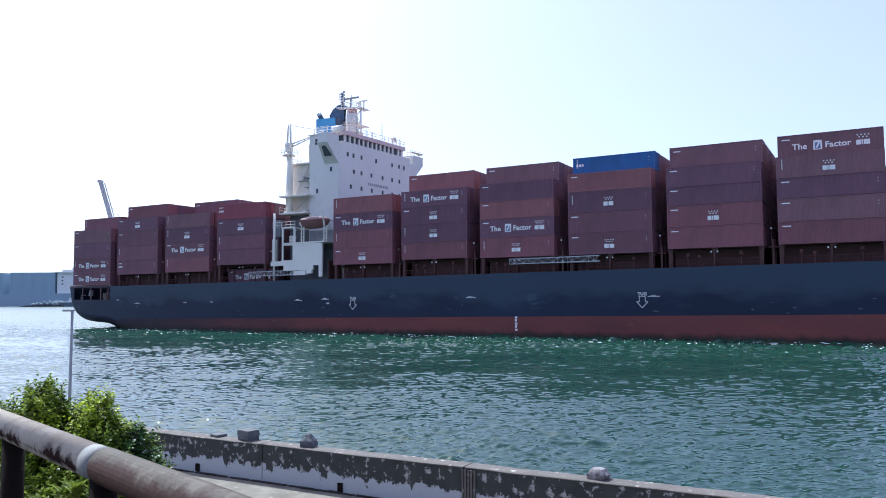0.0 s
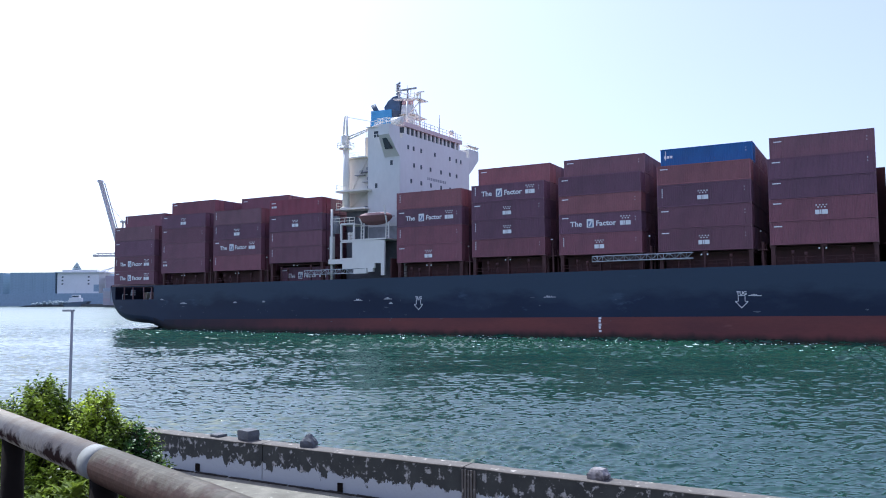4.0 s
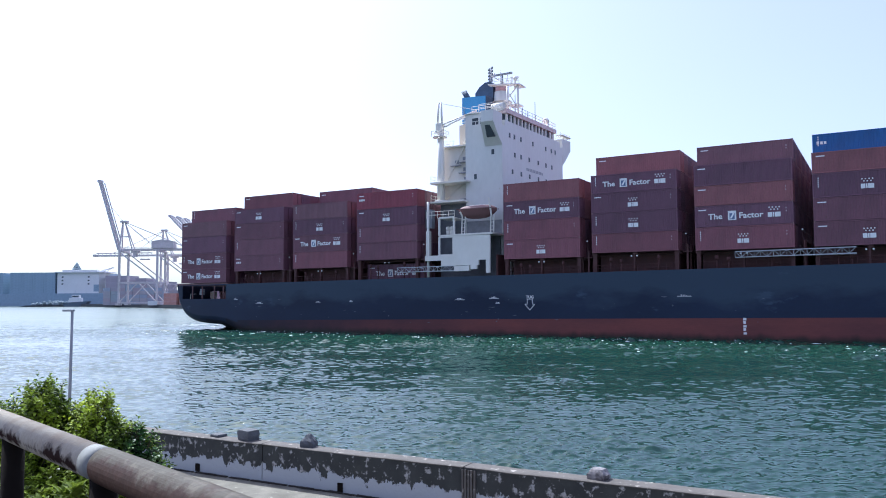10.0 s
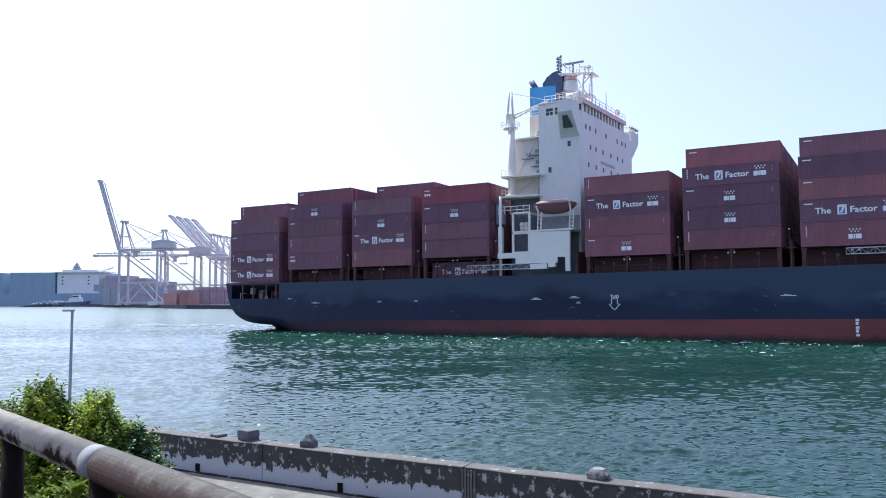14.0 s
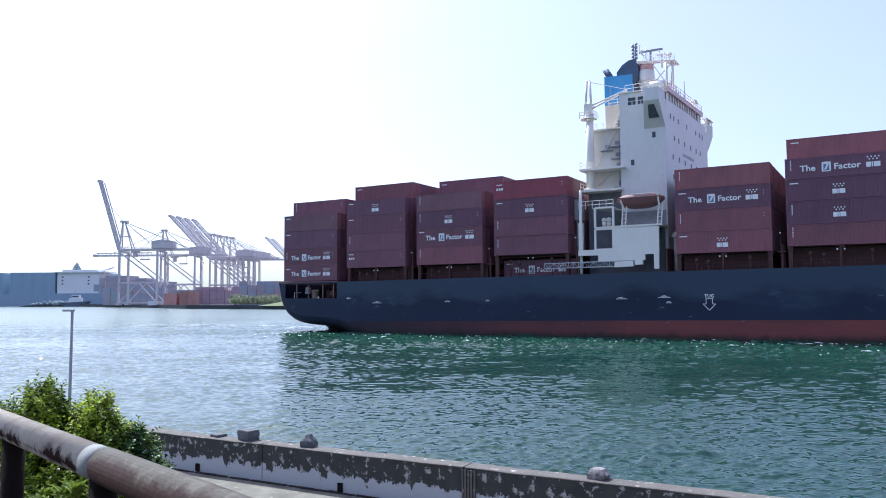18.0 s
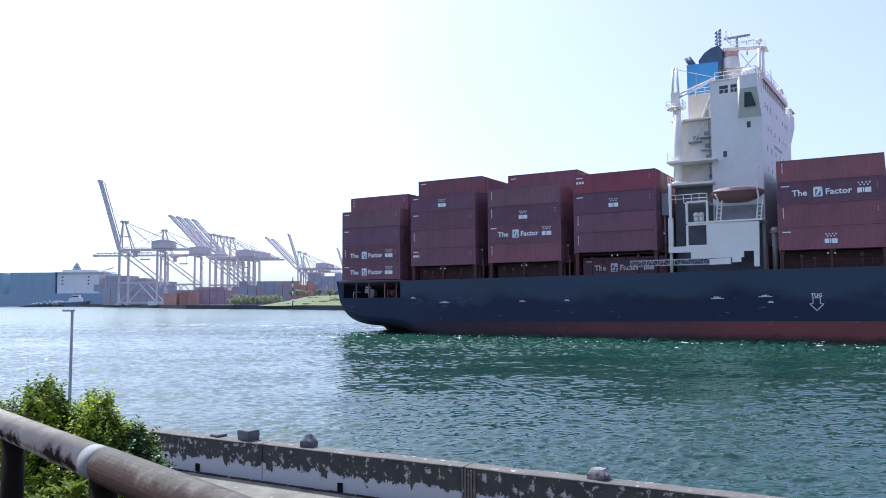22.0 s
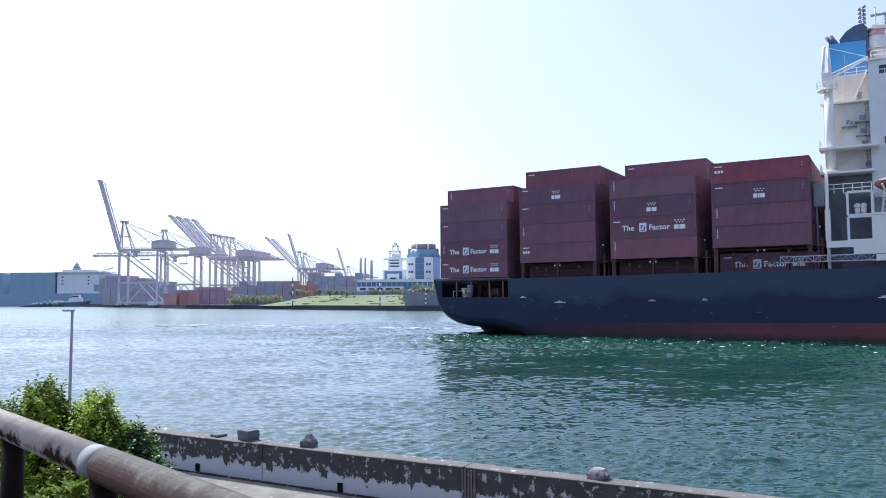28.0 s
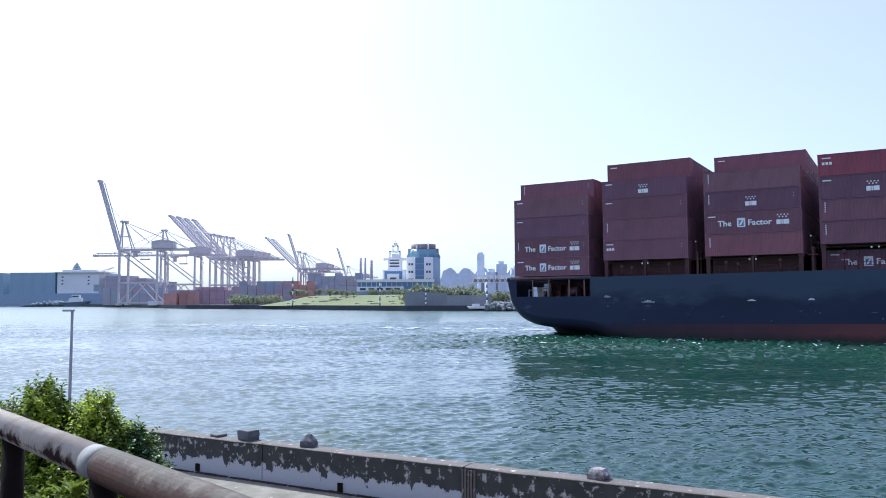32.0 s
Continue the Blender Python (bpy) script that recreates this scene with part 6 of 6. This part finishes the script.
def pipe_material(name, shift, k, primed):
    """Old paint, paler on top, peeled to brown rust on its flanks and below; k scales its lightness."""
    m = material(name, (0.225 * k, 0.200 * k, 0.155 * k), 0.6, second=(0.175 * k, 0.142 * k, 0.105 * k), amount=1.0, scale=9.0, fine=70, bump=0.12, wear=(0.23 * min(k, 1.4), 0.21 * min(k, 1.4), 0.19 * min(k, 1.4)), wear_amount=0.2, spec=0.10, grainy=0.2)
    n, l = m.node_tree.nodes, m.node_tree.links
    b = n["Principled BSDF"]
    old = b.inputs["Base Color"].links[0].from_socket
    tc, sp, nz = n.new("ShaderNodeTexCoord"), n.new("ShaderNodeSeparateXYZ"), n.new("ShaderNodeTexNoise")
    nz.inputs["Scale"].default_value, nz.inputs["Detail"].default_value, nz.inputs["Roughness"].default_value = 5.5, 9, 0.68
    l.new(tc.outputs["Object"], sp.inputs[0])
    l.new(tc.outputs["Object"], nz.inputs["Vector"])
    off = n.new("ShaderNodeMath")          # rust breaks out along the flank, the paint holds above and below
    off.operation, off.inputs[1].default_value = "SUBTRACT", 5.136
    l.new(sp.outputs["Z"], off.inputs[0])
    far = n.new("ShaderNodeMath")
    far.operation = "ABSOLUTE"
    l.new(off.outputs[0], far.inputs[0])
    s = n.new("ShaderNodeMath")
    s.operation, s.inputs[1].default_value = "MULTIPLY_ADD", -4.5
    l.new(far.outputs[0], s.inputs[0])
    l.new(nz.outputs["Fac"], s.inputs[2])
    r = n.new("ShaderNodeMapRange")
    r.inputs["From Min"].default_value, r.inputs["From Max"].default_value = 0.42 - shift, 0.52 - shift
    l.new(s.outputs[0], r.inputs["Value"])
    rust = n.new("ShaderNodeMix")
    rust.data_type = "RGBA"
    rust.inputs[6].default_value, rust.inputs[7].default_value = (0.060, 0.032, 0.025, 1), (0.020, 0.012, 0.010, 1)
    nz2 = n.new("ShaderNodeTexNoise")
    nz2.inputs["Scale"].default_value, nz2.inputs["Detail"].default_value = 34, 6
    l.new(tc.outputs["Object"], nz2.inputs["Vector"])
    l.new(nz2.outputs["Fac"], rust.inputs[0])
    rim = n.new("ShaderNodeMapRange")
    rim.inputs["From Min"].default_value, rim.inputs["From Max"].default_value = 0.34 - shift, 0.40 - shift
    l.new(s.outputs[0], rim.inputs["Value"])
    flake, cut = n.new("ShaderNodeTexNoise"), n.new("ShaderNodeMapRange")
    flake.inputs["Scale"].default_value, flake.inputs["Detail"].default_value, flake.inputs["Roughness"].default_value = 19, 6, 0.6
    cut.inputs["From Min"].default_value, cut.inputs["From Max"].default_value = 0.52, 0.60
    cut.inputs["To Max"].default_value = primed
    l.new(tc.outputs["Object"], flake.inputs["Vector"])
    l.new(flake.outputs["Fac"], cut.inputs["Value"])
    both = n.new("ShaderNodeMath")
    both.operation = "MULTIPLY"
    l.new(rim.outputs[0], both.inputs[0])
    l.new(cut.outputs[0], both.inputs[1])
    rim = both
    primer = n.new("ShaderNodeMix")
    primer.data_type = "RGBA"
    primer.inputs[7].default_value = (0.33, 0.285, 0.235, 1)
    l.new(rim.outputs[0], primer.inputs[0])
    l.new(old, primer.inputs[6])
    old = primer.outputs[2]
    mx = n.new("ShaderNodeMix")
    mx.data_type = "RGBA"
    l.new(r.outputs[0], mx.inputs[0])
    l.new(old, mx.inputs[6])
    l.new(rust.outputs[2], mx.inputs[7])
    l.new(mx.outputs[2], b.inputs["Base Color"])
    return m


M["seawall"] = painted_wall_material()
M["wallcap"] = material("worn_concrete_cap", (0.13, 0.115, 0.10), 0.9, second=(0.075, 0.068, 0.06), scale=3.5, fine=22, bump=0.5, wear=(0.42, 0.38, 0.33), wear_amount=0.3)
M["paving"] = material("pale_promenade_concrete", (0.21, 0.195, 0.155), 0.85, second=(0.11, 0.10, 0.078), amount=0.9, wear=(0.30, 0.28, 0.23), wear_amount=0.35, scale=2.6, fine=26, bump=0.3)
M["soil"] = material("dark_planter_soil", (0.03, 0.025, 0.02), 0.95, scale=4, fine=30, bump=0.6)
# upper length's paint is lightened to hold the sunlight on it
M["pipe"] = pipe_material("peeling_sunlit_rail_paint", 0.03, 2.35, 0.8)
M["rustpipe"] = pipe_material("rust_eaten_rail_paint", 0.22, 0.32, 0.14)
M["collar"] = material("pale_repair_paint", (0.20, 0.20, 0.185), 0.75, second=(0.15, 0.14, 0.13), scale=9, fine=40, bump=0.1)
M["post"] = material("dark_rusty_post", (0.012, 0.009, 0.007), 0.9, scale=5, fine=30, spec=0.08)
M["block"] = material("dark_weathered_stone", (0.11, 0.113, 0.118), 0.85, second=(0.07, 0.07, 0.08), scale=5, fine=25, bump=0.5)
M["palestone"] = material("pale_speckled_stone", (0.30, 0.275, 0.27), 0.85, second=(0.06, 0.05, 0.05), amount=0.9, scale=11, fine=30, bump=0.5)

WALL = pose(-5.51, 14.96, 2.5, 0, 0, -28.85)     # x runs along the sea wall, y out to the water


def near_shore():
    # promenade below, terrace above, quay face to the water
    bm = bmesh.new()
    p = [WALL @ Vector(v) for v in ((-60, 0.35, 0), (60, 0.35, 0), (60, -40, 0), (-60, -40, 0))]
    q = [Vector((v.x, v.y, -3.0)) for v in p]
    a, b = [bm.verts.new(v) for v in p], [bm.verts.new(v) for v in q]
    bm.faces.new(a)
    bm.faces.new(b[::-1])
    for i in range(4):
        bm.faces.new((a[i], b[i], b[(i + 1) % 4], a[(i + 1) % 4]))
    structure("pavement", bm, M["paving"], "pale concrete promenade along the water", "pavement")
    bm = bmesh.new()
    edge = [(-14, 9.6), (-3.2, 5.6), (-1.0, 4.4), (0.9, 2.9), (5, -1.0), (5, -12), (-20, -12)]
    t = [bm.verts.new((x, y, 4.1)) for x, y in edge]
    u = [bm.verts.new((x, y, 2.45)) for x, y in edge]
    bm.faces.new(t)
    for i in range(len(t)):
        j = (i + 1) % len(t)
        bm.faces.new((t[i], t[j], u[j], u[i]))
    structure("terrace", bm, M["soil"], "raised dark terrace behind the railing", "terrace")
    # sea wall in cast lengths with narrow joints, each with a weep hole
    wall = thing("sea_parapet", "low mould-blackened concrete parapet with peeling white paint", "parapet", "", WALL)
    wall["kind"] = "structure"
    lengths = [(-24.0, -19.5), (-19.48, -14.9), (-14.88, -10.3), (-10.28, -5.4), (-5.38, -0.9), (-0.88, 2.62), (2.64, 6.62), (6.64, 11.4), (11.42, 16.2), (16.22, 22)]
    for x0, x1 in lengths:
        bm = bmesh.new()
        n = max(2, int((x1 - x0) / 0.35))
        top = []
        for k in range(n + 1):
            x = x0 + (x1 - x0) * k / n
            jz = 0.012 * noise.noise(Vector((x * 2.1, 0.3, 0)))
            top.append([bm.verts.new((x, 0.0, 0.0)), bm.verts.new((x, 0.012 * noise.noise(Vector((x * 1.7, 5, 0))), 0.635 + jz)), bm.verts.new((x, 0.3, 0.635 + jz)), bm.verts.new((x, 0.3, -3.0))])
        for i in range(n):
            for j in range(3):
                bm.faces.new((top[i][j], top[i + 1][j], top[i + 1][j + 1], top[i][j + 1]))
        for e in (top[0], top[-1]):
            bm.faces.new(e)
        part("wall_length", bm, M["seawall"], wall)
        bm = bmesh.new()
        cols = []
        for k in range(n + 1):
            x = x0 + (x1 - x0) * k / n
            jz = 0.012 * noise.noise(Vector((x * 2.1, 0.3, 0)))
            o = 0.02 * noise.noise(Vector((x * 3.3, 9, 0)))
            cols.append([bm.verts.new(v) for v in ((x, -0.012 + o * 0.6, 0.637 + jz), (x, -0.012 + o * 0.6, 0.65 + jz), (x, 0.012 + o, 0.66 + jz), (x, 0.29, 0.66 + jz), (x, 0.31, 0.65 + jz), (x, 0.31, 0.637 + jz))])
        for c0, c1 in zip(cols, cols[1:]):
            for j in range(6):
                bm.faces.new((c0[j], c1[j], c1[(j + 1) % 6], c0[(j + 1) % 6]))
        bm.faces.new(cols[0])
        bm.faces.new(cols[-1][::-1])
        part("coping", bm, M["wallcap"], wall, "worn pale concrete coping")
    for x in (1.02, 4.28, 7.6):
        bm = bmesh.new()
        box(bm, x, x + 0.10, -0.02, 0.05, 0.03, 0.17)
        part("weep_hole", bm, M["post"], wall)
    bm = bmesh.new()
    for k in range(5):
        x = 6.6 + 0.05 * k
        box(bm, x, x + 0.03, -0.03 - 0.01 * (k % 2), 0.0, 0.05 + 0.04 * (k % 3), 0.62)
    part("drip_stain", bm, M["wallcap"], wall)
    bm = bmesh.new()
    for k in range(150):
        x = -20 + k * 0.28 + 0.1 * noise.noise(Vector((k * 1.3, 2, 0)))
        w = 0.03 + 0.025 * noise.noise(Vector((k * 0.6, 8, 0)))
        box(bm, x, x + 0.275, -w - 0.02, 0.0, 0.0, 0.022 + 0.012 * noise.noise(Vector((k * 0.9, 4, 0))))
    part("moss_line", bm, M["soil"], wall, "dark uneven line along the foot")


near_shore()


def stone(x, y, sx, sy, sz, mat, label, seed, spike=0.0):
    """A weathered lump resting on the coping."""
    rnd = random.Random(seed)
    bm = bmesh.new()
    bmesh.ops.create_cube(bm, size=1.0)
    bmesh.ops.subdivide_edges(bm, edges=bm.edges[:], cuts=3, use_grid_fill=True)
    for v in bm.verts:
        c = v.co.copy()
        v.co = c.lerp(c.normalized() * 0.6, 0.25) + 0.05 * noise.noise_vector(c * 2.5 + Vector((seed, 0, 0)))
        if spike and v.co.z > 0:
            v.co.x *= 1 - spike * (v.co.z + 0.2)
            v.co.y *= 1 - spike * (v.co.z + 0.2)
        v.co = Vector((v.co.x * sx, v.co.y * sy, max(v.co.z, -0.5) * sz))
    zmin = min(v.co.z for v in bm.verts)
    for v in bm.verts:
        v.co.z -= zmin
    ob = tagged(new("stone_block", mesh_of(bm, "stone_block", mat)), label, "stone", "stones on the parapet")
    ob.matrix_basis = WALL @ pose(x, y, 0.655, 0, 0, rnd.uniform(-15, 15))


stone(2.13, 0.19, 0.33, 0.27, 0.19, M["block"], "dark squared stone block on the parapet", 1)
stone(3.52, 0.19, 0.25, 0.24, 0.22, M["block"], "dark pointed stone on the parapet", 2, 1.05)
stone(1.39, 0.2, 0.24, 0.22, 0.055, M["block"], "thin grey stone slab on the parapet", 3)
stone(8.66, 0.19, 0.28, 0.24, 0.15, M["palestone"], "pale speckled stone on the parapet", 4, 0.5)


def railing():
    r = thing("pipe_railing", "thick peeling steel pipe railing on dark posts", "railing")
    p0, p1 = Vector((-5.64, 7.29, 5.15)), Vector((2.104, -0.774, 5.15))
    d = (p1 - p0).normalized()
    bm = bmesh.new()
    c = Vector((-1.165, 2.63, 5.15))
    rod(bm, p0, c + d * 0.055, 0.0575, n=28)
    part("top_pipe", bm, M["pipe"], r, "peeling grey-brown painted pipe with rust")
    bm = bmesh.new()
    rod(bm, c - d * 0.05, c + d * 0.055, 0.0582, n=28)
    part("collar", bm, M["collar"], r, "pale painted sleeve")
    bm = bmesh.new()
    rod(bm, c + d * 0.055, p1, 0.0608, n=28)
    part("lower_pipe", bm, M["rustpipe"], r, "pipe length rusted brown through its grey paint")
    for k in (-2.9, -1.0, 0.045, 1.25, 2.6):
        q = c + d * k
        bm = bmesh.new()
        rod(bm, (q.x, q.y, 4.1), (q.x, q.y, 5.12), 0.045, n=16)
        rod(bm, (q.x, q.y, 4.1), (q.x, q.y, 4.13), 0.1, n=16)
        part("post", bm, M["post"], r)


railing()


def lamp_post():
    s = thing("lamp_post", "slim grey lamp post with a flat arm beside the parapet", "lamp post", "", pose(-7.89, 16.3, 2.5))
    bm = bmesh.new()
    rod(bm, (0, 0, 0), (0.02, 0, 2.98), 0.036, 0.028, n=10)
    part("pole", bm, M["greypaint"], s)
    bm = bmesh.new()
    box(bm, -0.17, 0.05, -0.05, 0.05, 2.97, 3.01)
    part("lamp_head", bm, M["greypaint"], s)
    bm = bmesh.new()
    rod(bm, (0, 0, 0), (0, 0, 0.05), 0.1, n=12)
    part("base", bm, M["greypaint"], s)


lamp_post()


def leaf_material(name, base, tip):
    m = material(name, base, 0.5, second=tip, amount=0.95, scale=2.6, fine=12, bump=0.05, spec=0.3)
    n, l = m.node_tree.nodes, m.node_tree.links
    b, out = n["Principled BSDF"], n["Material Output"]
    g = n.new("ShaderNodeNewGeometry")
    hs = n.new("ShaderNodeHueSaturation")
    col = b.inputs["Base Color"].links[0].from_socket
    mr = n.new("ShaderNodeMapRange")
    mr.inputs["To Min"].default_value, mr.inputs["To Max"].default_value = 0.12, 1.8
    l.new(g.outputs["Random Per Island"], mr.inputs["Value"])
    l.new(mr.outputs[0], hs.inputs["Value"])
    l.new(col, hs.inputs["Color"])
    l.new(hs.outputs[0], b.inputs["Base Color"])
    tr, mix = n.new("ShaderNodeBsdfTranslucent"), n.new("ShaderNodeMixShader")
    mix.inputs[0].default_value = 0.26
    l.new(hs.outputs[0], tr.inputs["Color"])
    l.new(b.outputs[0], mix.inputs[1])
    l.new(tr.outputs[0], mix.inputs[2])
    l.new(mix.outputs[0], out.inputs["Surface"])
    return m


M["leaf"] = leaf_material("glossy_shrub_leaf", (0.030, 0.085, 0.014), (0.42, 0.50, 0.035))
M["twig"] = material("brown_twig", (0.07, 0.05, 0.03), 0.8, scale=10, fine=60)


def shrub():
    s = thing("shrub", "dense green shrub with small glossy leaves behind the railing", "shrub")
    rnd = random.Random(11)
    # lobes of the crown: centre, radii
    lobes = [((-2.41, 4.65, 4.92), (0.16, 0.24, 0.33)), ((-2.36, 4.65, 4.72), (0.27, 0.30, 0.38)), ((-2.07, 4.6, 4.86), (0.13, 0.22, 0.31)), ((-2.02, 4.6, 4.66), (0.22, 0.30, 0.36)), ((-1.86, 4.6, 4.56), (0.20, 0.30, 0.42)),
             ((-1.73, 4.55, 4.42), (0.18, 0.28, 0.38)), ((-2.72, 4.75, 4.72), (0.30, 0.34, 0.38)), ((-3.15, 4.95, 4.72), (0.36, 0.36, 0.48)), ((-3.7, 5.3, 4.75), (0.42, 0.4, 0.55)), ((-2.2, 4.35, 4.40), (0.46, 0.28, 0.36)),
             ((-2.7, 4.4, 4.42), (0.42, 0.3, 0.38)), ((-1.62, 4.2, 4.22), (0.26, 0.26, 0.26)), ((-1.95, 3.75, 4.25), (0.34, 0.26, 0.28)), ((-2.4, 3.95, 4.3), (0.36, 0.26, 0.32))]
    wood, crown = bmesh.new(), ([], [])
    verts, faces = crown
    for (cx, cy, cz), (rx, ry, rz) in lobes:
        rod(wood, (cx, cy, 4.05), (cx, cy, cz + rz * 0.5), 0.02, 0.008, n=6)
        shoots = int((640 if cy > 4.3 else 170) * (rx * rz + 0.5 * rx * ry) / 0.12)          # thin where the rail shades it
        for k in range(shoots):
            while True:
                p = Vector((rnd.uniform(-1, 1), rnd.uniform(-1, 1), rnd.uniform(-1, 1)))
                if 0.45 < p.length < 1:
                    break
            p = p.normalized() * (p.length ** 0.4) * rnd.uniform(0.72, 1.0)
            base = Vector((cx + p.x * rx, cy + p.y * ry, cz + p.z * rz))
            if base.z < 4.12:
                continue
            up = (Vector((p.x, p.y, p.z * 0.6)) * 0.7 + Vector((0, 0, 0.8)) + Vector((rnd.uniform(-0.3, 0.3), rnd.uniform(-0.3, 0.3), 0))).normalized()
            side = up.orthogonal().normalized()
            other = up.cross(side)
            stretch = rnd.choice((0.06, 0.08, 0.12))
            if k % 5 == 0:
                rod(wood, base - up * 0.12, base + up * 0.02, 0.004, 0.002, n=4)
            n = rnd.randint(8, 12)
            for i in range(n):
                g = i * 2.4 + rnd.uniform(-0.3, 0.3)
                out = (math.cos(g) * side + math.sin(g) * other) * rnd.uniform(0.7, 1.0) + up * rnd.uniform(0.1, 0.75)
                out.normalize()
                wide = out.cross(up).normalized() * rnd.uniform(0.008, 0.013)
                L = rnd.uniform(0.030, 0.052) * (1.1 - 0.5 * i / n)
                o = base + up * (i / n - 0.4) * stretch
                lift = up * L * 0.18
                i0 = len(verts)
                verts.extend((o, o + out * L * 0.5 + wide + lift, o + out * L - lift * 0.4, o + out * L * 0.5 - wide + lift, o + out * L * 0.5))
                faces.extend(((i0, i0 + 1, i0 + 4), (i0 + 1, i0 + 2, i0 + 4), (i0 + 2, i0 + 3, i0 + 4), (i0 + 3, i0, i0 + 4)))
    me = bpy.data.meshes.new("crown")
    me.from_pydata([tuple(v) for v in verts], [], faces)
    me.materials.append(M["leaf"])
    part("crown", me, None, s, "many small glossy yellow-green leaves")
    part("stem", wood, M["twig"], s)


shrub()


def tuft(x, y, z, seed):
    """A low clump of long young leaves under the rail."""
    rnd = random.Random(seed)
    s = thing("young_plant", "bright yellow-green young plant growing under the railing", "plant", "young plants", pose(x, y, z))
    for k in range(26):
        g, reach, rise = rnd.uniform(0, 6.28), rnd.uniform(0.02, 0.075), rnd.uniform(0.03, 0.11)
        bm = bmesh.new()
        d = Vector((math.cos(g), math.sin(g), 0))
        w = Vector((-d.y, d.x, 0))
        rows = []
        for i in range(6):
            u = i / 5
            c = d * reach * u ** 1.4 + Vector((0, 0, rise * (u - 0.28 * u * u * u)))
            b = 0.012 * math.sin(math.pi * min(0.98, 0.08 + u * 0.9)) + 0.001
            rows.append([bm.verts.new(c - w * b + Vector((0, 0, 0.004))), bm.verts.new(c), bm.verts.new(c + w * b + Vector((0, 0, 0.004)))])
        for p, q in zip(rows, rows[1:]):
            for j in range(2):
                bm.faces.new((p[j], q[j], q[j + 1], p[j + 1])).smooth = True
        part("leaf", bm, M["young"], s)
    bm = bmesh.new()
    rod(bm, (0, 0, 4.08 - z), (0, 0, 0.02), 0.008, 0.004, n=6)
    part("stem", bm, M["twig"], s)


M["young"] = leaf_material("young_leaf", (0.26, 0.36, 0.04), (0.38, 0.46, 0.06))
for k, (x, y, z) in enumerate(((-1.66, 3.22, 4.82), (-1.58, 3.25, 4.87), (-1.51, 3.2, 4.89), (-1.45, 3.22, 4.87), (-1.56, 3.16, 4.83), (-1.24, 3.15, 4.81), (-1.16, 3.1, 4.79))):
    tuft(x, y, z, 30 + k)


# ---------------------------------------------------------------- foam left along the ship's track
def wake():
    rnd = random.Random(21)
    bm = bmesh.new()
    for k in range(130):
        t = rnd.uniform(-4, 32) ** 1.0
        across = 16 + rnd.gauss(0, 3.0)
        c = ship_pose(t) @ Vector((-146 + rnd.uniform(-2, 2), across, 0))
        L, w = rnd.uniform(0.3, 1.7) * rnd.uniform(0.4, 1.0), rnd.uniform(0.12, 0.45)
        ring = []
        for j in range(9):
            g = 2 * math.pi * j / 9
            f = 1 + 0.45 * noise.noise(Vector((math.cos(g) * 1.3 + k, math.sin(g) * 1.3, 0.5)))
            ring.append((c.x + L * f * math.cos(g), c.y + w * f * math.sin(g)))
        hi = [bm.verts.new((x, y, 0.12)) for x, y in ring]
        lo = [bm.verts.new((x, y, 0.11)) for x, y in ring]
        bm.faces.new(hi)
        for j in range(9):
            bm.faces.new((hi[j], hi[(j + 1) % 9], lo[(j + 1) % 9], lo[j]))
    tagged(new("foam", mesh_of(bm, "foam", M["foam"])), "scattered white foam flecks left in the ship's wake", "foam", "", "stuff")


def side_flecks():
    """Small white flecks scattered along the near side, which keep up with the ship."""
    rnd = random.Random(41)
    bm = bmesh.new()
    for k in range(460):
        x, off = rnd.uniform(-150, 60), rnd.uniform(0.3, 9) + rnd.expovariate(1 / 5)
        L, w = rnd.uniform(0.05, 0.2) * (3.5 if rnd.random() < 0.15 else 1), rnd.uniform(0.04, 0.1)
        ring = []
        for j in range(7):
            g = 2 * math.pi * j / 7
            f = 1 + 0.5 * noise.noise(Vector((math.cos(g) * 1.3 + k, math.sin(g) * 1.3, 2.5)))
            ring.append((x + L * f * math.cos(g), -off + w * f * math.sin(g)))
        lo = [bm.verts.new((a, b, 0.02)) for a, b in ring]
        hi = bm.verts.new((x, -off, 0.09))
        for j in range(7):
            bm.faces.new((lo[j], lo[(j + 1) % 7], hi))
        bm.faces.new(lo[::-1])
    ob = tagged(new("hull_wash", mesh_of(bm, "hull_wash", M["foam"])), "small white flecks along the ship's waterline", "foam", "", "stuff")
    aboard(ob, Matrix.Identity(4))


M["foam"] = material("sea_foam", (0.82, 0.84, 0.85), 0.8, second=(0.62, 0.68, 0.70), scale=1.5, fine=9, bump=0.3)
wake()
side_flecks()

# ---------------------------------------------------------------- what moves
def motions():
    times = [i * 2.0 for i in range(17)]
    walk(ship, [(t, ship_pose(t)) for t in times])
    for ob, m in RIDERS:
        walk(ob, [(t, ship_pose(t) @ m) for t in times])
    # the wind carries the ripples slowly along the channel
    walk(water, [(t, pose(0.2 * t, -0.12 * t, 0)) for t in (0.0, 16.0, 32.0)])


motions()
